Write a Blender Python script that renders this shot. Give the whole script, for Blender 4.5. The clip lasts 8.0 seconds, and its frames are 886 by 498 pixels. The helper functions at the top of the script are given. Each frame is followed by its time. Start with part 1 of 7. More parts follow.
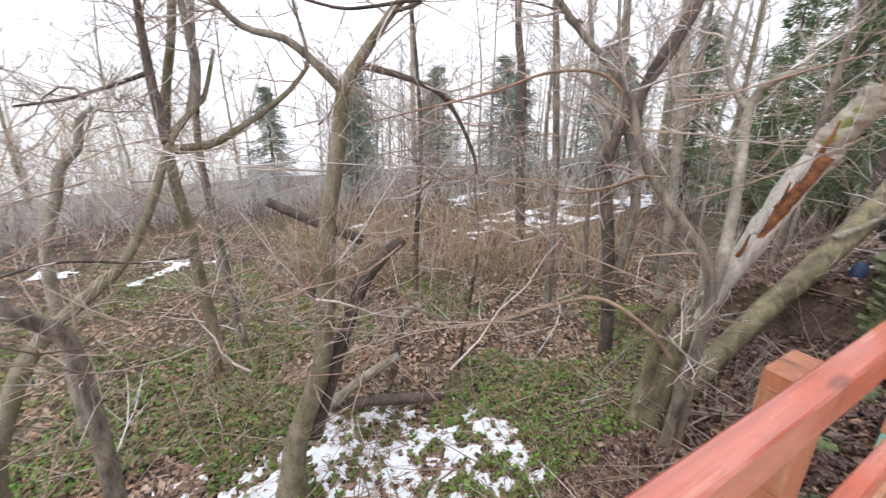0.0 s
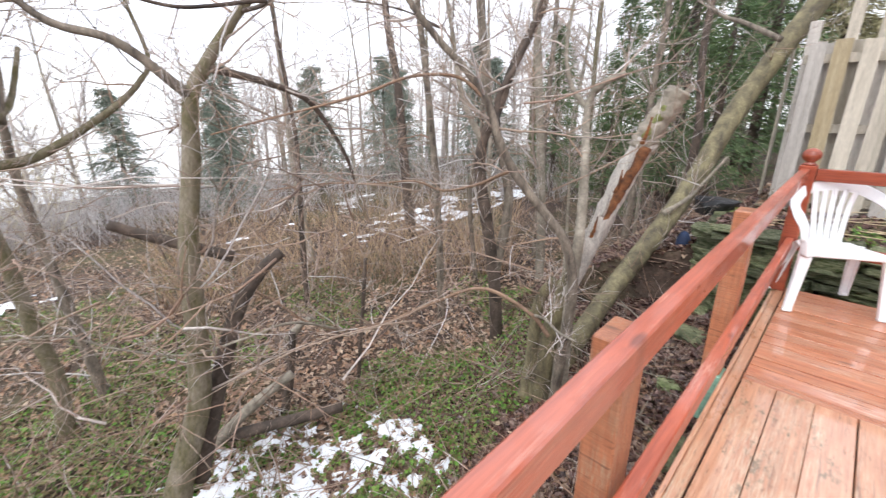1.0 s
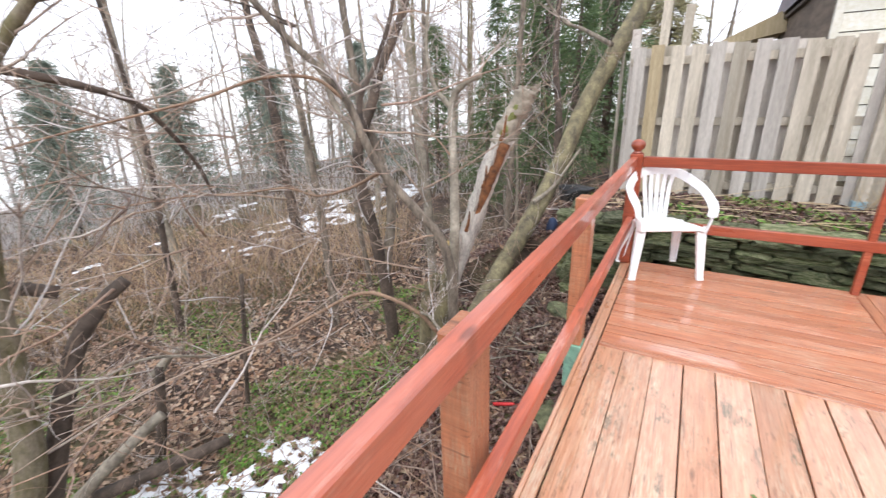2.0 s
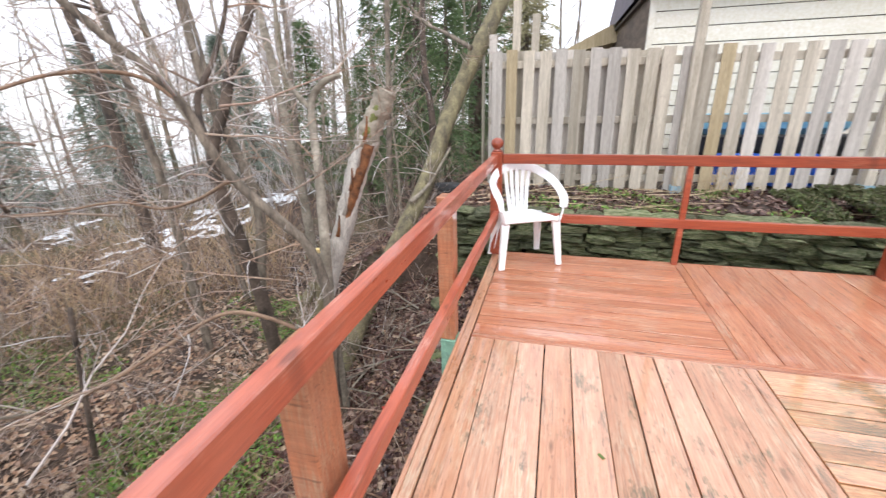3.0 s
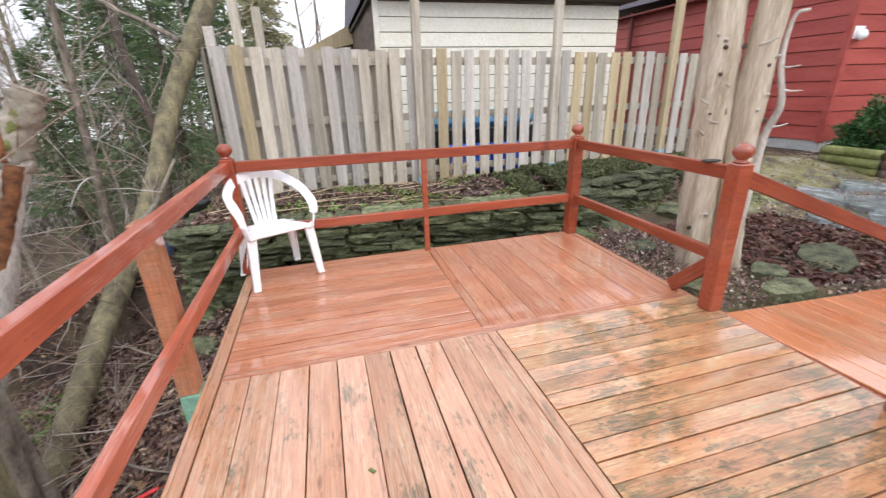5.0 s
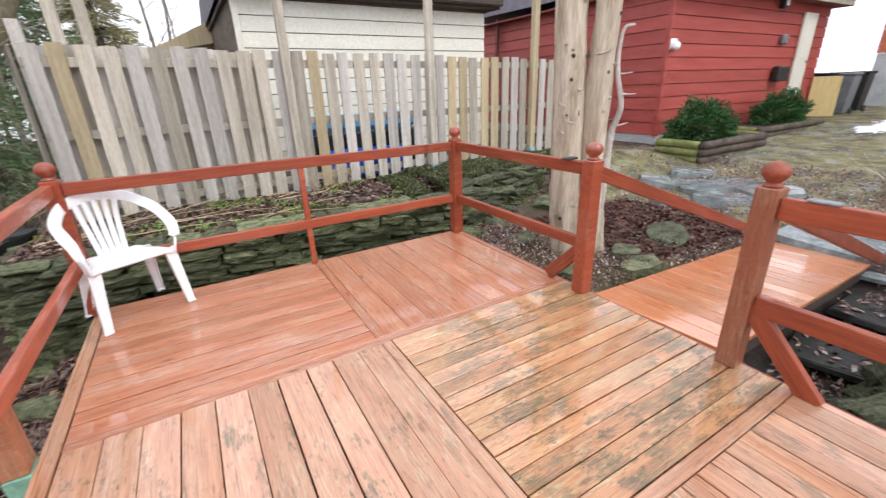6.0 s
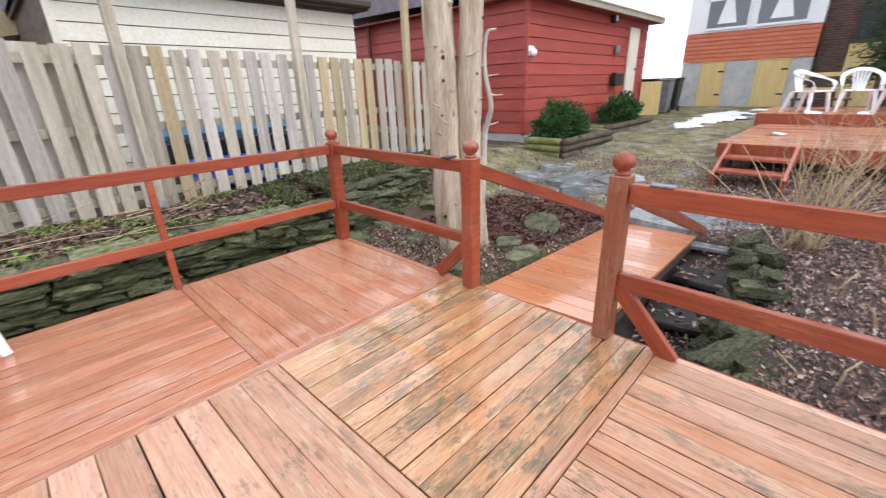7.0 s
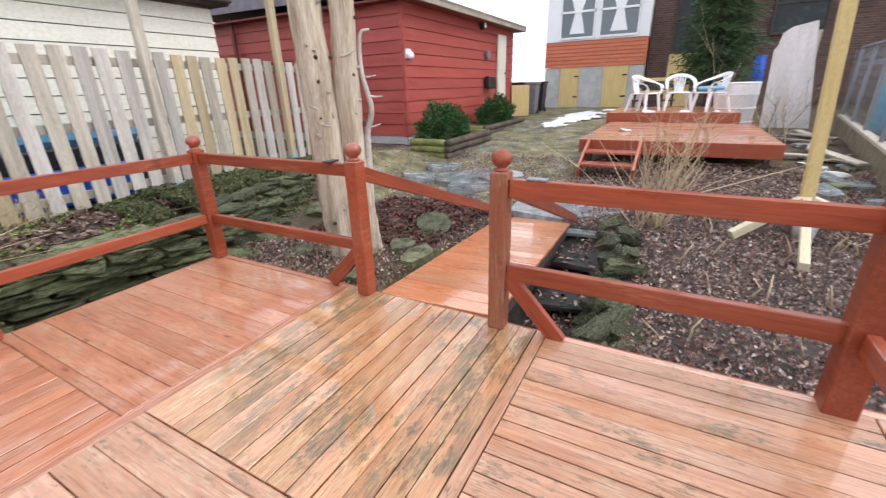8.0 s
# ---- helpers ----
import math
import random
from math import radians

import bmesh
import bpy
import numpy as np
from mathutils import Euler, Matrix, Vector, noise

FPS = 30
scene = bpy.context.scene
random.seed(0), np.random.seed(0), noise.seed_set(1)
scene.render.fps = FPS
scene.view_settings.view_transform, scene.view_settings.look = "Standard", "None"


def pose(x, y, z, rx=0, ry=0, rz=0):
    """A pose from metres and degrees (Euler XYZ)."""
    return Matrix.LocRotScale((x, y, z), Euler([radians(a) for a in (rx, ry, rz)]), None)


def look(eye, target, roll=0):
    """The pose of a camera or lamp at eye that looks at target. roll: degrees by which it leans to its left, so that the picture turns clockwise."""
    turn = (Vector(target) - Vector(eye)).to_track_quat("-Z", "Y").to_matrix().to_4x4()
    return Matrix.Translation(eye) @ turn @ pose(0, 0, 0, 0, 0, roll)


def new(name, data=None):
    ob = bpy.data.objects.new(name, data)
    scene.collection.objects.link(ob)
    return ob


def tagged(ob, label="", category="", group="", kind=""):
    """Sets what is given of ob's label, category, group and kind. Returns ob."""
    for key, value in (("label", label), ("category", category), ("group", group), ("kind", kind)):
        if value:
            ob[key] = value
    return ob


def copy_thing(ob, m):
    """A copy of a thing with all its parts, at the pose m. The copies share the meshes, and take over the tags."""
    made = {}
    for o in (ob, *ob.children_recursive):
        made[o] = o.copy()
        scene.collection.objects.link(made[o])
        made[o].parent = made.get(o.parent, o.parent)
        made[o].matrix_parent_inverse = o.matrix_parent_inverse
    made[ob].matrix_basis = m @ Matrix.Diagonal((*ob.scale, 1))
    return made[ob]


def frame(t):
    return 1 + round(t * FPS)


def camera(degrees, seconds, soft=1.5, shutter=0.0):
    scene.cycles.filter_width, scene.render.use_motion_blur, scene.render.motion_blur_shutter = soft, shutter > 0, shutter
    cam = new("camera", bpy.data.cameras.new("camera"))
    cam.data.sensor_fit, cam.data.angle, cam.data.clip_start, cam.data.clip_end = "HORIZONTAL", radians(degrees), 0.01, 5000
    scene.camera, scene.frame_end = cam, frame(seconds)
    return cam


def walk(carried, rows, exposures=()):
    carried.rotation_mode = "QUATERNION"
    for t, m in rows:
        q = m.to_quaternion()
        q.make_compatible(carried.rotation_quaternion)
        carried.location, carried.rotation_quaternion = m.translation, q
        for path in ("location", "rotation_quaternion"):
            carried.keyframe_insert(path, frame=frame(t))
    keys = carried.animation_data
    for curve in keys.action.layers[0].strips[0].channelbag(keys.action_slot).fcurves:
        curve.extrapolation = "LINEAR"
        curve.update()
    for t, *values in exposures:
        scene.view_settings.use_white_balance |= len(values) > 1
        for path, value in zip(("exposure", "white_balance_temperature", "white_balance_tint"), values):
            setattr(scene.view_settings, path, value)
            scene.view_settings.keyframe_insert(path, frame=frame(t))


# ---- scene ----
cam = camera(93.7, 8.0, soft=1.25, shutter=0.35)
PATH = [
    (0, (0.131, -2.309, 1.257), (-1.505, -1.364, 0.601), -0.1),
    (0.5, (0.154, -2.285, 1.265), (-1.343, -1.132, 0.608), -0.4),
    (1, (0.193, -2.244, 1.275), (-1.142, -0.91, 0.615), -1.0),
    (1.5, (0.241, -2.191, 1.28), (-0.917, -0.703, 0.615), -1.6),
    (3, (0.415, -2.053, 1.286), (-0.078, -0.242, 0.597), -1.5),
    (3.5, (0.471, -1.998, 1.277), (0.23, -0.137, 0.584), -1.4),
    (4, (0.55, -1.936, 1.264), (0.547, -0.061, 0.568), -1.8),
    (4.5, (0.596, -1.908, 1.262), (0.844, -0.052, 0.558), -1.8),
    (6, (0.712, -1.881, 1.287), (1.648, -0.267, 0.566), -2.0),
    (6.5, (0.745, -1.859, 1.271), (1.895, -0.388, 0.553), -2.0),
    (7, (0.775, -1.847, 1.265), (2.112, -0.548, 0.542), -1.8),
    (7.5, (0.824, -1.851, 1.267), (2.312, -0.735, 0.532), -2.1),
    (8, (0.827, -1.841, 1.251), (2.457, -0.936, 0.526), -1.7),
]
walk(cam, [(t, look(eye, target, roll)) for t, eye, target, roll in PATH],
     exposures=[(0, 0.0), (0.5, 0.0), (1.0, 0.1), (1.5, 0.16), (3.0, 0.12), (4.0, 0.08), (4.5, -0.05), (6.0, -0.05), (7.0, -0.05), (8.0, -0.06)])

# ---- overcast daylight ----
SUN_UP, SUN_ROUND = 48.0, 160.0
world = bpy.data.worlds.new("overcast_sky")
scene.world = world
world.use_nodes = True
wn, wl = world.node_tree.nodes, world.node_tree.links
sky = wn.new("ShaderNodeTexSky")
sky.sky_type, sky.sun_disc = "NISHITA", False
sky.sun_elevation, sky.sun_rotation = radians(SUN_UP), radians(SUN_ROUND)
sky.air_density, sky.dust_density = 1.0, 6.0
grey = wn.new("ShaderNodeHueSaturation")
grey.inputs["Saturation"].default_value = 0.12
cloud = wn.new("ShaderNodeMix")
cloud.data_type = "RGBA"
cloud.inputs[0].default_value = 0.75
cloud.inputs[7].default_value = (11.9, 12.4, 13.9, 1)
wl.new(sky.outputs[0], grey.inputs["Color"])
wl.new(grey.outputs[0], cloud.inputs[6])
wl.new(cloud.outputs[2], wn["Background"].inputs[0])
wn["Background"].inputs[1].default_value = 0.165
sun_data = bpy.data.lights.new("sun", "SUN")
sun_data.energy, sun_data.angle, sun_data.color = 0.7, radians(25), (1.0, 0.97, 0.93)
sun = new("sun", sun_data)
sun.rotation_euler = (radians(90 - SUN_UP), 0, radians(180 - SUN_ROUND))
scene.view_settings.exposure = 0.0

# ---- materials ----
def shader(name, rough=0.6, metal=0.0, spec=0.5):
    m = bpy.data.materials.new(name)
    m.use_nodes = True
    b = m.node_tree.nodes["Principled BSDF"]
    b.inputs["Roughness"].default_value = rough
    b.inputs["Metallic"].default_value = metal
    b.inputs["Specular IOR Level"].default_value = spec
    return m, m.node_tree.nodes, m.node_tree.links, b


def noise_node(n, l, vec, scale, detail=4, rough=0.6):
    t = n.new("ShaderNodeTexNoise")
    t.inputs["Scale"].default_value = scale
    t.inputs["Detail"].default_value = detail
    t.inputs["Roughness"].default_value = rough
    l.new(vec, t.inputs["Vector"])
    return t.outputs[0]


def ramp_node(n, l, fac, stops):
    r = n.new("ShaderNodeValToRGB")
    el = r.color_ramp.elements
    while len(el) < len(stops):
        el.new(0.5)
    for e, (p, c) in zip(el, stops):
        e.position, e.color = p, (*c, 1) if len(c) == 3 else c
    l.new(fac, r.inputs[0])
    return r.outputs[0]


def mix_node(n, l, fac, a, b, mode="MIX"):
    x = n.new("ShaderNodeMix")
    x.data_type, x.blend_type = "RGBA", mode
    for s, v in ((0, fac), (6, a), (7, b)):
        if hasattr(v, "is_linked"):
            l.new(v, x.inputs[s])
        else:
            x.inputs[s].default_value = v if s == 0 else (*v, 1)
    return x.outputs[2]


def coords(n, l, stretch=(1, 1, 1), shift=True, world_space=False):
    """Object coordinates, stretched, and shifted by each object's own random number."""
    if world_space:
        g = n.new("ShaderNodeNewGeometry").outputs["Position"]
    else:
        g = n.new("ShaderNodeTexCoord").outputs["Object"]
    mp = n.new("ShaderNodeMapping")
    mp.inputs["Scale"].default_value = stretch
    l.new(g, mp.inputs["Vector"])
    if shift and not world_space:
        info = n.new("ShaderNodeObjectInfo")
        k = n.new("ShaderNodeVectorMath")
        k.operation = "MULTIPLY"
        k.inputs[1].default_value = (37.0, 53.0, 71.0)
        l.new(info.outputs["Random"], k.inputs[0])
        l.new(k.outputs[0], mp.inputs["Location"])
    return mp.outputs[0]


def bumped(n, l, b, height, strength, distance):
    k = n.new("ShaderNodeBump")
    k.inputs["Strength"].default_value, k.inputs["Distance"].default_value = strength, distance
    l.new(height, k.inputs["Height"])
    l.new(k.outputs[0], b.inputs["Normal"])


def rough_from(n, l, b, fac, lo, hi):
    r = n.new("ShaderNodeMapRange")
    r.inputs["From Min"].default_value, r.inputs["From Max"].default_value = 0.3, 0.7
    r.inputs["To Min"].default_value, r.inputs["To Max"].default_value = lo, hi
    l.new(fac, r.inputs["Value"])
    l.new(r.outputs[0], b.inputs["Roughness"])


def plain(name, c1, c2, scale=3.0, fine=40.0, rough=0.6, bump=0.15, dist=0.01, metal=0.0, world_space=False, each=0.0, spec=0.5, stretch=(1, 1, 1)):
    """Two colours mixed at two scales, with fine relief; each: how much single objects differ in brightness."""
    m, n, l, b = shader(name, rough, metal, spec)
    v = coords(n, l, stretch, True, world_space)
    big, small = noise_node(n, l, v, scale), noise_node(n, l, v, fine, 3)
    c = ramp_node(n, l, big, [(0.32, c1), (0.68, c2)])
    c = mix_node(n, l, 0.65, c, ramp_node(n, l, small, [(0.3, (0.30, 0.30, 0.30)), (0.7, (0.70, 0.70, 0.70))]), "OVERLAY")
    if each:
        info = n.new("ShaderNodeObjectInfo")
        c = mix_node(n, l, 1.0, c, ramp_node(n, l, info.outputs["Random"], [(0, (1 - each,) * 3), (1, (1 + each,) * 3)]), "MULTIPLY")
    l.new(c, b.inputs["Base Color"])
    rough_from(n, l, b, big, max(rough - 0.1, 0.05), min(rough + 0.12, 1))
    bumped(n, l, b, small, bump, dist)
    return m


def islands(name, colours, rough=0.6, spec=0.4, sheen=0.0):
    """Each loose piece of a mesh takes a colour of its own."""
    m, n, l, b = shader(name, rough, 0.0, spec)
    g = n.new("ShaderNodeNewGeometry")
    c = ramp_node(n, l, g.outputs["Random Per Island"], [(i / max(len(colours) - 1, 1), k) for i, k in enumerate(colours)])
    v = coords(n, l)
    c = mix_node(n, l, 0.5, c, ramp_node(n, l, noise_node(n, l, v, 60, 2), [(0.3, (0.3,) * 3), (0.7, (0.7,) * 3)]), "OVERLAY")
    l.new(c, b.inputs["Base Color"])
    return m


def stained_wood(name, stain, deep, bare, wear=0.5, rough=0.35, grey=(0.055, 0.05, 0.044), moss=(0.15, 0.14, 0.045), axis=(1.2, 14, 14), dirt=0.5, wetness=0.0, flecks=0.45):
    """Painted or stained wood along local x: stain, worn to bare wood, with grey and mossy stains, wet."""
    m, n, l, b = shader(name, rough, 0, 0.5)
    v = coords(n, l, axis)
    iso = coords(n, l, (1, 1, 1))
    grain = noise_node(n, l, v, 3.2, 6, 0.7)
    fine = noise_node(n, l, v, 11, 4, 0.65)
    patch = noise_node(n, l, coords(n, l, (1.0, 3, 3)), 2.3, 5, 0.65)
    blot = noise_node(n, l, coords(n, l, (2.2, 5, 5)), 1.6, 9, 0.74)
    c = ramp_node(n, l, grain, [(0.25, deep), (0.6, stain)])
    c = mix_node(n, l, ramp_node(n, l, patch, [(0.62 - 0.25 * wear, (0, 0, 0)), (0.8 - 0.2 * wear, (1, 1, 1))]), c, mix_node(n, l, ramp_node(n, l, fine, [(0.42, (0, 0, 0)), (0.62, (1, 1, 1))]), c, bare))
    stain_spot = ramp_node(n, l, blot, [(0.70 - 0.11 * dirt, (0, 0, 0)), (0.755 - 0.11 * dirt, (0.85, 0.85, 0.85))])
    cluster = noise_node(n, l, coords(n, l, (1, 1, 1), False, True), 1.5, 3, 0.5)
    stain_spot = mix_node(n, l, 1.0, stain_spot, ramp_node(n, l, cluster, [(0.38, (0.12,) * 3), (0.56, (1, 1, 1))]), "MULTIPLY")
    spot_colour = mix_node(n, l, noise_node(n, l, iso, 2.0), grey, moss)
    c = mix_node(n, l, mix_node(n, l, 1.0, stain_spot, ramp_node(n, l, fine, [(0.38, (0.12,) * 3), (0.56, (1, 1, 1))]), "MULTIPLY"), c, spot_colour)
    info = n.new("ShaderNodeObjectInfo")
    c = mix_node(n, l, 1.0, c, ramp_node(n, l, info.outputs["Random"], [(0, (0.82,) * 3), (1, (1.12,) * 3)]), "MULTIPLY")
    knots = n.new("ShaderNodeTexVoronoi")
    knots.inputs["Scale"].default_value = 1.0
    l.new(coords(n, l, (2.6, 8, 0.01)), knots.inputs["Vector"])
    c = mix_node(n, l, ramp_node(n, l, knots.outputs["Distance"], [(0.05, (0.65,) * 3), (0.11, (0, 0, 0))]), c, (deep[0] * 0.35, deep[1] * 0.4, deep[2] * 0.4))
    fleck = noise_node(n, l, coords(n, l, (7, 34, 34)), 1.9, 3, 0.6)
    c = mix_node(n, l, ramp_node(n, l, fleck, [(0.61, (0, 0, 0)), (0.68, (flecks,) * 3)]), c, (deep[0] * 0.35, deep[1] * 0.4, deep[2] * 0.45))
    streak = noise_node(n, l, coords(n, l, (1.6, 60, 60)), 2.2, 4, 0.7)
    c = mix_node(n, l, 0.46, c, ramp_node(n, l, streak, [(0.3, (0.28,) * 3), (0.7, (0.68,) * 3)]), "OVERLAY")
    crack = noise_node(n, l, coords(n, l, (1.5, 52, 52)), 1.7, 3, 0.55)
    c = mix_node(n, l, ramp_node(n, l, crack, [(0.63, (0, 0, 0)), (0.68, (flecks,) * 3)]), c, (deep[0] * 0.28, deep[1] * 0.3, deep[2] * 0.35))
    l.new(c, b.inputs["Base Color"])
    rough_from(n, l, b, patch, rough - 0.05, rough + 0.28)
    wet = noise_node(n, l, coords(n, l, (0.9, 2.2, 2.2)), 1.7, 3, 0.5)
    film_of_water = ramp_node(n, l, wet, [(0.40 - wetness, (0.05,) * 3), (0.60 - wetness, (1, 1, 1))])
    soaked = ramp_node(n, l, info.outputs["Random"], [(0.0, (0.35,) * 3), (0.55, (0.7,) * 3), (0.8, (1, 1, 1))])
    l.new(mix_node(n, l, 1.0, film_of_water, soaked, "MULTIPLY"), b.inputs["Coat Weight"])
    b.inputs["Coat Roughness"].default_value = 0.07
    b.inputs["Coat IOR"].default_value = 1.75
    bumped(n, l, b, grain, 0.3, 0.004)
    return m


M_DECK = stained_wood("worn_deck_stain", (0.60, 0.30, 0.17), (0.44, 0.185, 0.095), (0.62, 0.45, 0.30), 0.75, 0.28, dirt=1.35, wetness=0.16)
M_DECK_DIRTY = stained_wood("stained_deck_boards", (0.60, 0.285, 0.13), (0.43, 0.165, 0.07), (0.62, 0.48, 0.26), 0.85, 0.26, dirt=2.0, wetness=0.14)
M_DECK_RED = stained_wood("fresh_red_deck_stain", (0.53, 0.21, 0.105), (0.36, 0.105, 0.05), (0.58, 0.37, 0.25), 0.7, 0.34, dirt=0.35, wetness=0.06)
M_RAMP = stained_wood("wet_ramp_boards", (0.62, 0.235, 0.088), (0.48, 0.15, 0.05), (0.62, 0.38, 0.20), 0.5, 0.24, dirt=0.4, wetness=0.25)
M_POST = stained_wood("thin_brown_red_stain", (0.38, 0.125, 0.062), (0.24, 0.066, 0.034), (0.46, 0.24, 0.15), 0.6, 0.36, dirt=0.1, axis=(12, 12, 1), flecks=0.15)
M_RAIL = stained_wood("red_rail_stain", (0.36, 0.074, 0.030), (0.21, 0.036, 0.016), (0.46, 0.16, 0.085), 0.35, 0.32, dirt=0.0, axis=(1, 12, 12), wetness=-0.08, flecks=0.15)
M_RAIL_TOP = stained_wood("weathered_rail_stain", (0.46, 0.105, 0.052), (0.28, 0.055, 0.028), (0.60, 0.33, 0.25), 0.5, 0.30, dirt=0.0, axis=(1, 12, 12), flecks=0.15)
M_POST_PALE = stained_wood("thin_orange_stain", (0.50, 0.19, 0.09), (0.32, 0.11, 0.055), (0.48, 0.32, 0.2), 0.7, 0.5, dirt=0.5, axis=(14, 14, 1.2))
M_FENCE_GREY = plain("silvered_fence_boards", (0.41, 0.375, 0.335), (0.63, 0.59, 0.54), 1.5, 26, 0.8, 0.4, 0.004, each=0.20, spec=0.25, stretch=(12, 12, 1))
M_FENCE = plain("weathered_fence_boards", (0.35, 0.31, 0.245), (0.57, 0.515, 0.43), 1.5, 26, 0.8, 0.4, 0.004, each=0.24, spec=0.25, stretch=(12, 12, 1))
M_FENCE_WARM = plain("yellowed_fence_boards", (0.40, 0.315, 0.185), (0.56, 0.465, 0.31), 1.5, 30, 0.8, 0.3, 0.004, each=0.18, spec=0.25, stretch=(12, 12, 1))
M_YELLOW_WOOD = plain("new_yellow_timber", (0.62, 0.45, 0.17), (0.72, 0.56, 0.27), 1.5, 26, 0.65, 0.2, 0.003, stretch=(10, 10, 1))
M_SHED = plain("red_barn_paint", (0.35, 0.055, 0.044), (0.45, 0.092, 0.074), 1.4, 22, 0.55, 0.25, 0.004, each=0.10, stretch=(1, 6, 6))
M_SHED_DARK = plain("dark_red_trim_and_lap_shade", (0.16, 0.03, 0.025), (0.22, 0.045, 0.035), 2, 25, 0.6, 0.15, 0.003)
M_BEIGE = plain("beige_siding", (0.75, 0.71, 0.60), (0.80, 0.76, 0.66), 1.2, 25, 0.6, 0.08, 0.002, each=0.04)
M_BROWN = plain("dark_brown_paint", (0.045, 0.032, 0.026), (0.075, 0.055, 0.045), 2, 25, 0.7, 0.15, 0.004)
M_WEATHERED = plain("weathered_brown_boards", (0.085, 0.06, 0.045), (0.22, 0.17, 0.13), 2.5, 25, 0.8, 0.3, 0.005, stretch=(1, 1, 6))
M_SHINGLE = plain("grey_violet_shingles", (0.16, 0.14, 0.16), (0.26, 0.23, 0.27), 5, 60, 0.7, 0.4, 0.01)
M_CONCRETE = plain("damp_concrete", (0.40, 0.41, 0.41), (0.58, 0.58, 0.57), 2, 30, 0.8, 0.25, 0.006)
M_ORANGE = plain("orange_siding_paint", (0.52, 0.13, 0.06), (0.60, 0.18, 0.09), 2, 25, 0.55, 0.1, 0.003, each=0.06)
def brick_material():
    m, n, l, b = shader("dark_brown_brickwork", 0.85, 0, 0.3)
    t = n.new("ShaderNodeTexBrick")
    for key, value in (("Color1", (0.13, 0.072, 0.055, 1)), ("Color2", (0.075, 0.044, 0.036, 1)), ("Mortar", (0.16, 0.14, 0.125, 1)), ("Scale", 1.0), ("Mortar Size", 0.006), ("Brick Width", 0.21), ("Row Height", 0.075)):
        t.inputs[key].default_value = value
    v = n.new("ShaderNodeSeparateXYZ")
    l.new(n.new("ShaderNodeNewGeometry").outputs["Position"], v.inputs[0])
    k = n.new("ShaderNodeCombineXYZ")
    l.new(v.outputs[1], k.inputs[0])
    l.new(v.outputs[2], k.inputs[1])
    l.new(k.outputs[0], t.inputs["Vector"])
    c = mix_node(n, l, 0.6, t.outputs["Color"], ramp_node(n, l, noise_node(n, l, coords(n, l, (1, 1, 1), False, True), 1.2, 4), [(0.3, (0.35,) * 3), (0.7, (0.65,) * 3)]), "OVERLAY")
    l.new(c, b.inputs["Base Color"])
    return m


M_BRICKWORK = brick_material()
M_WHITE = plain("white_paint", (0.84, 0.85, 0.86), (0.90, 0.91, 0.92), 2, 30, 0.45, 0.05, 0.002)
M_PLASTIC = plain("white_moulded_plastic", (0.88, 0.89, 0.90), (0.91, 0.92, 0.93), 4, 60, 0.28, 0.03, 0.001)
M_PANEL = plain("pale_weathered_panel", (0.60, 0.55, 0.53), (0.74, 0.70, 0.69), 1.3, 20, 0.75, 0.2, 0.004, stretch=(3, 3, 0.6))
M_STONE = plain("mossy_limestone", (0.34, 0.345, 0.20), (0.05, 0.085, 0.014), 5.5, 42, 0.75, 1.0, 0.025, each=0.5)
# dark wet soil, toned deeper to hold trench and crevice shade in its colour
M_STONE_DARK = plain("wet_earth_with_painted_shade", (0.026, 0.020, 0.017), (0.085, 0.064, 0.055), 7, 55, 0.8, 0.6, 0.02)
M_SLATE = plain("wet_blue_grey_flagstone", (0.14, 0.16, 0.16), (0.29, 0.32, 0.325), 4, 30, 0.22, 0.3, 0.006, each=0.2)
M_MOSSROCK = plain("green_mossy_rock", (0.020, 0.030, 0.008), (0.23, 0.24, 0.13), 9, 45, 0.7, 1.0, 0.03, each=0.4)
M_SNOW = plain("old_snow", (0.82, 0.85, 0.90), (0.90, 0.92, 0.95), 6, 80, 0.5, 0.4, 0.01)
M_GREEN_METAL = plain("faded_green_metal", (0.22, 0.42, 0.30), (0.28, 0.50, 0.38), 4, 40, 0.5, 0.1, 0.002)
M_BLUE_METAL = plain("blue_grey_post_anchor", (0.22, 0.36, 0.44), (0.32, 0.46, 0.52), 4, 40, 0.45, 0.1, 0.002)
M_BLACK = plain("black_plastic", (0.012, 0.012, 0.014), (0.03, 0.03, 0.032), 5, 50, 0.4, 0.05, 0.002)
M_GREYBIN = plain("grey_plastic", (0.16, 0.17, 0.19), (0.24, 0.25, 0.27), 5, 50, 0.45, 0.05, 0.002)
M_BLUE = plain("bright_blue_plastic", (0.02, 0.10, 0.62), (0.03, 0.16, 0.75), 4, 50, 0.35, 0.05, 0.002)
M_SKYBLUE = plain("pale_blue_paint", (0.16, 0.42, 0.62), (0.24, 0.52, 0.70), 2, 40, 0.5, 0.05, 0.002)
M_RED = plain("red_plastic", (0.55, 0.02, 0.03), (0.65, 0.04, 0.04), 4, 50, 0.35, 0.05, 0.002)
M_CEDARBARK = plain("stripped_pale_cedar", (0.40, 0.31, 0.21), (0.72, 0.63, 0.50), 2.2, 14, 0.75, 0.9, 0.02, stretch=(7, 7, 0.7))
M_BARK = plain("grey_brown_bark", (0.07, 0.055, 0.043), (0.30, 0.25, 0.195), 6, 34, 0.85, 0.6, 0.012, world_space=True, stretch=(3, 3, 1))
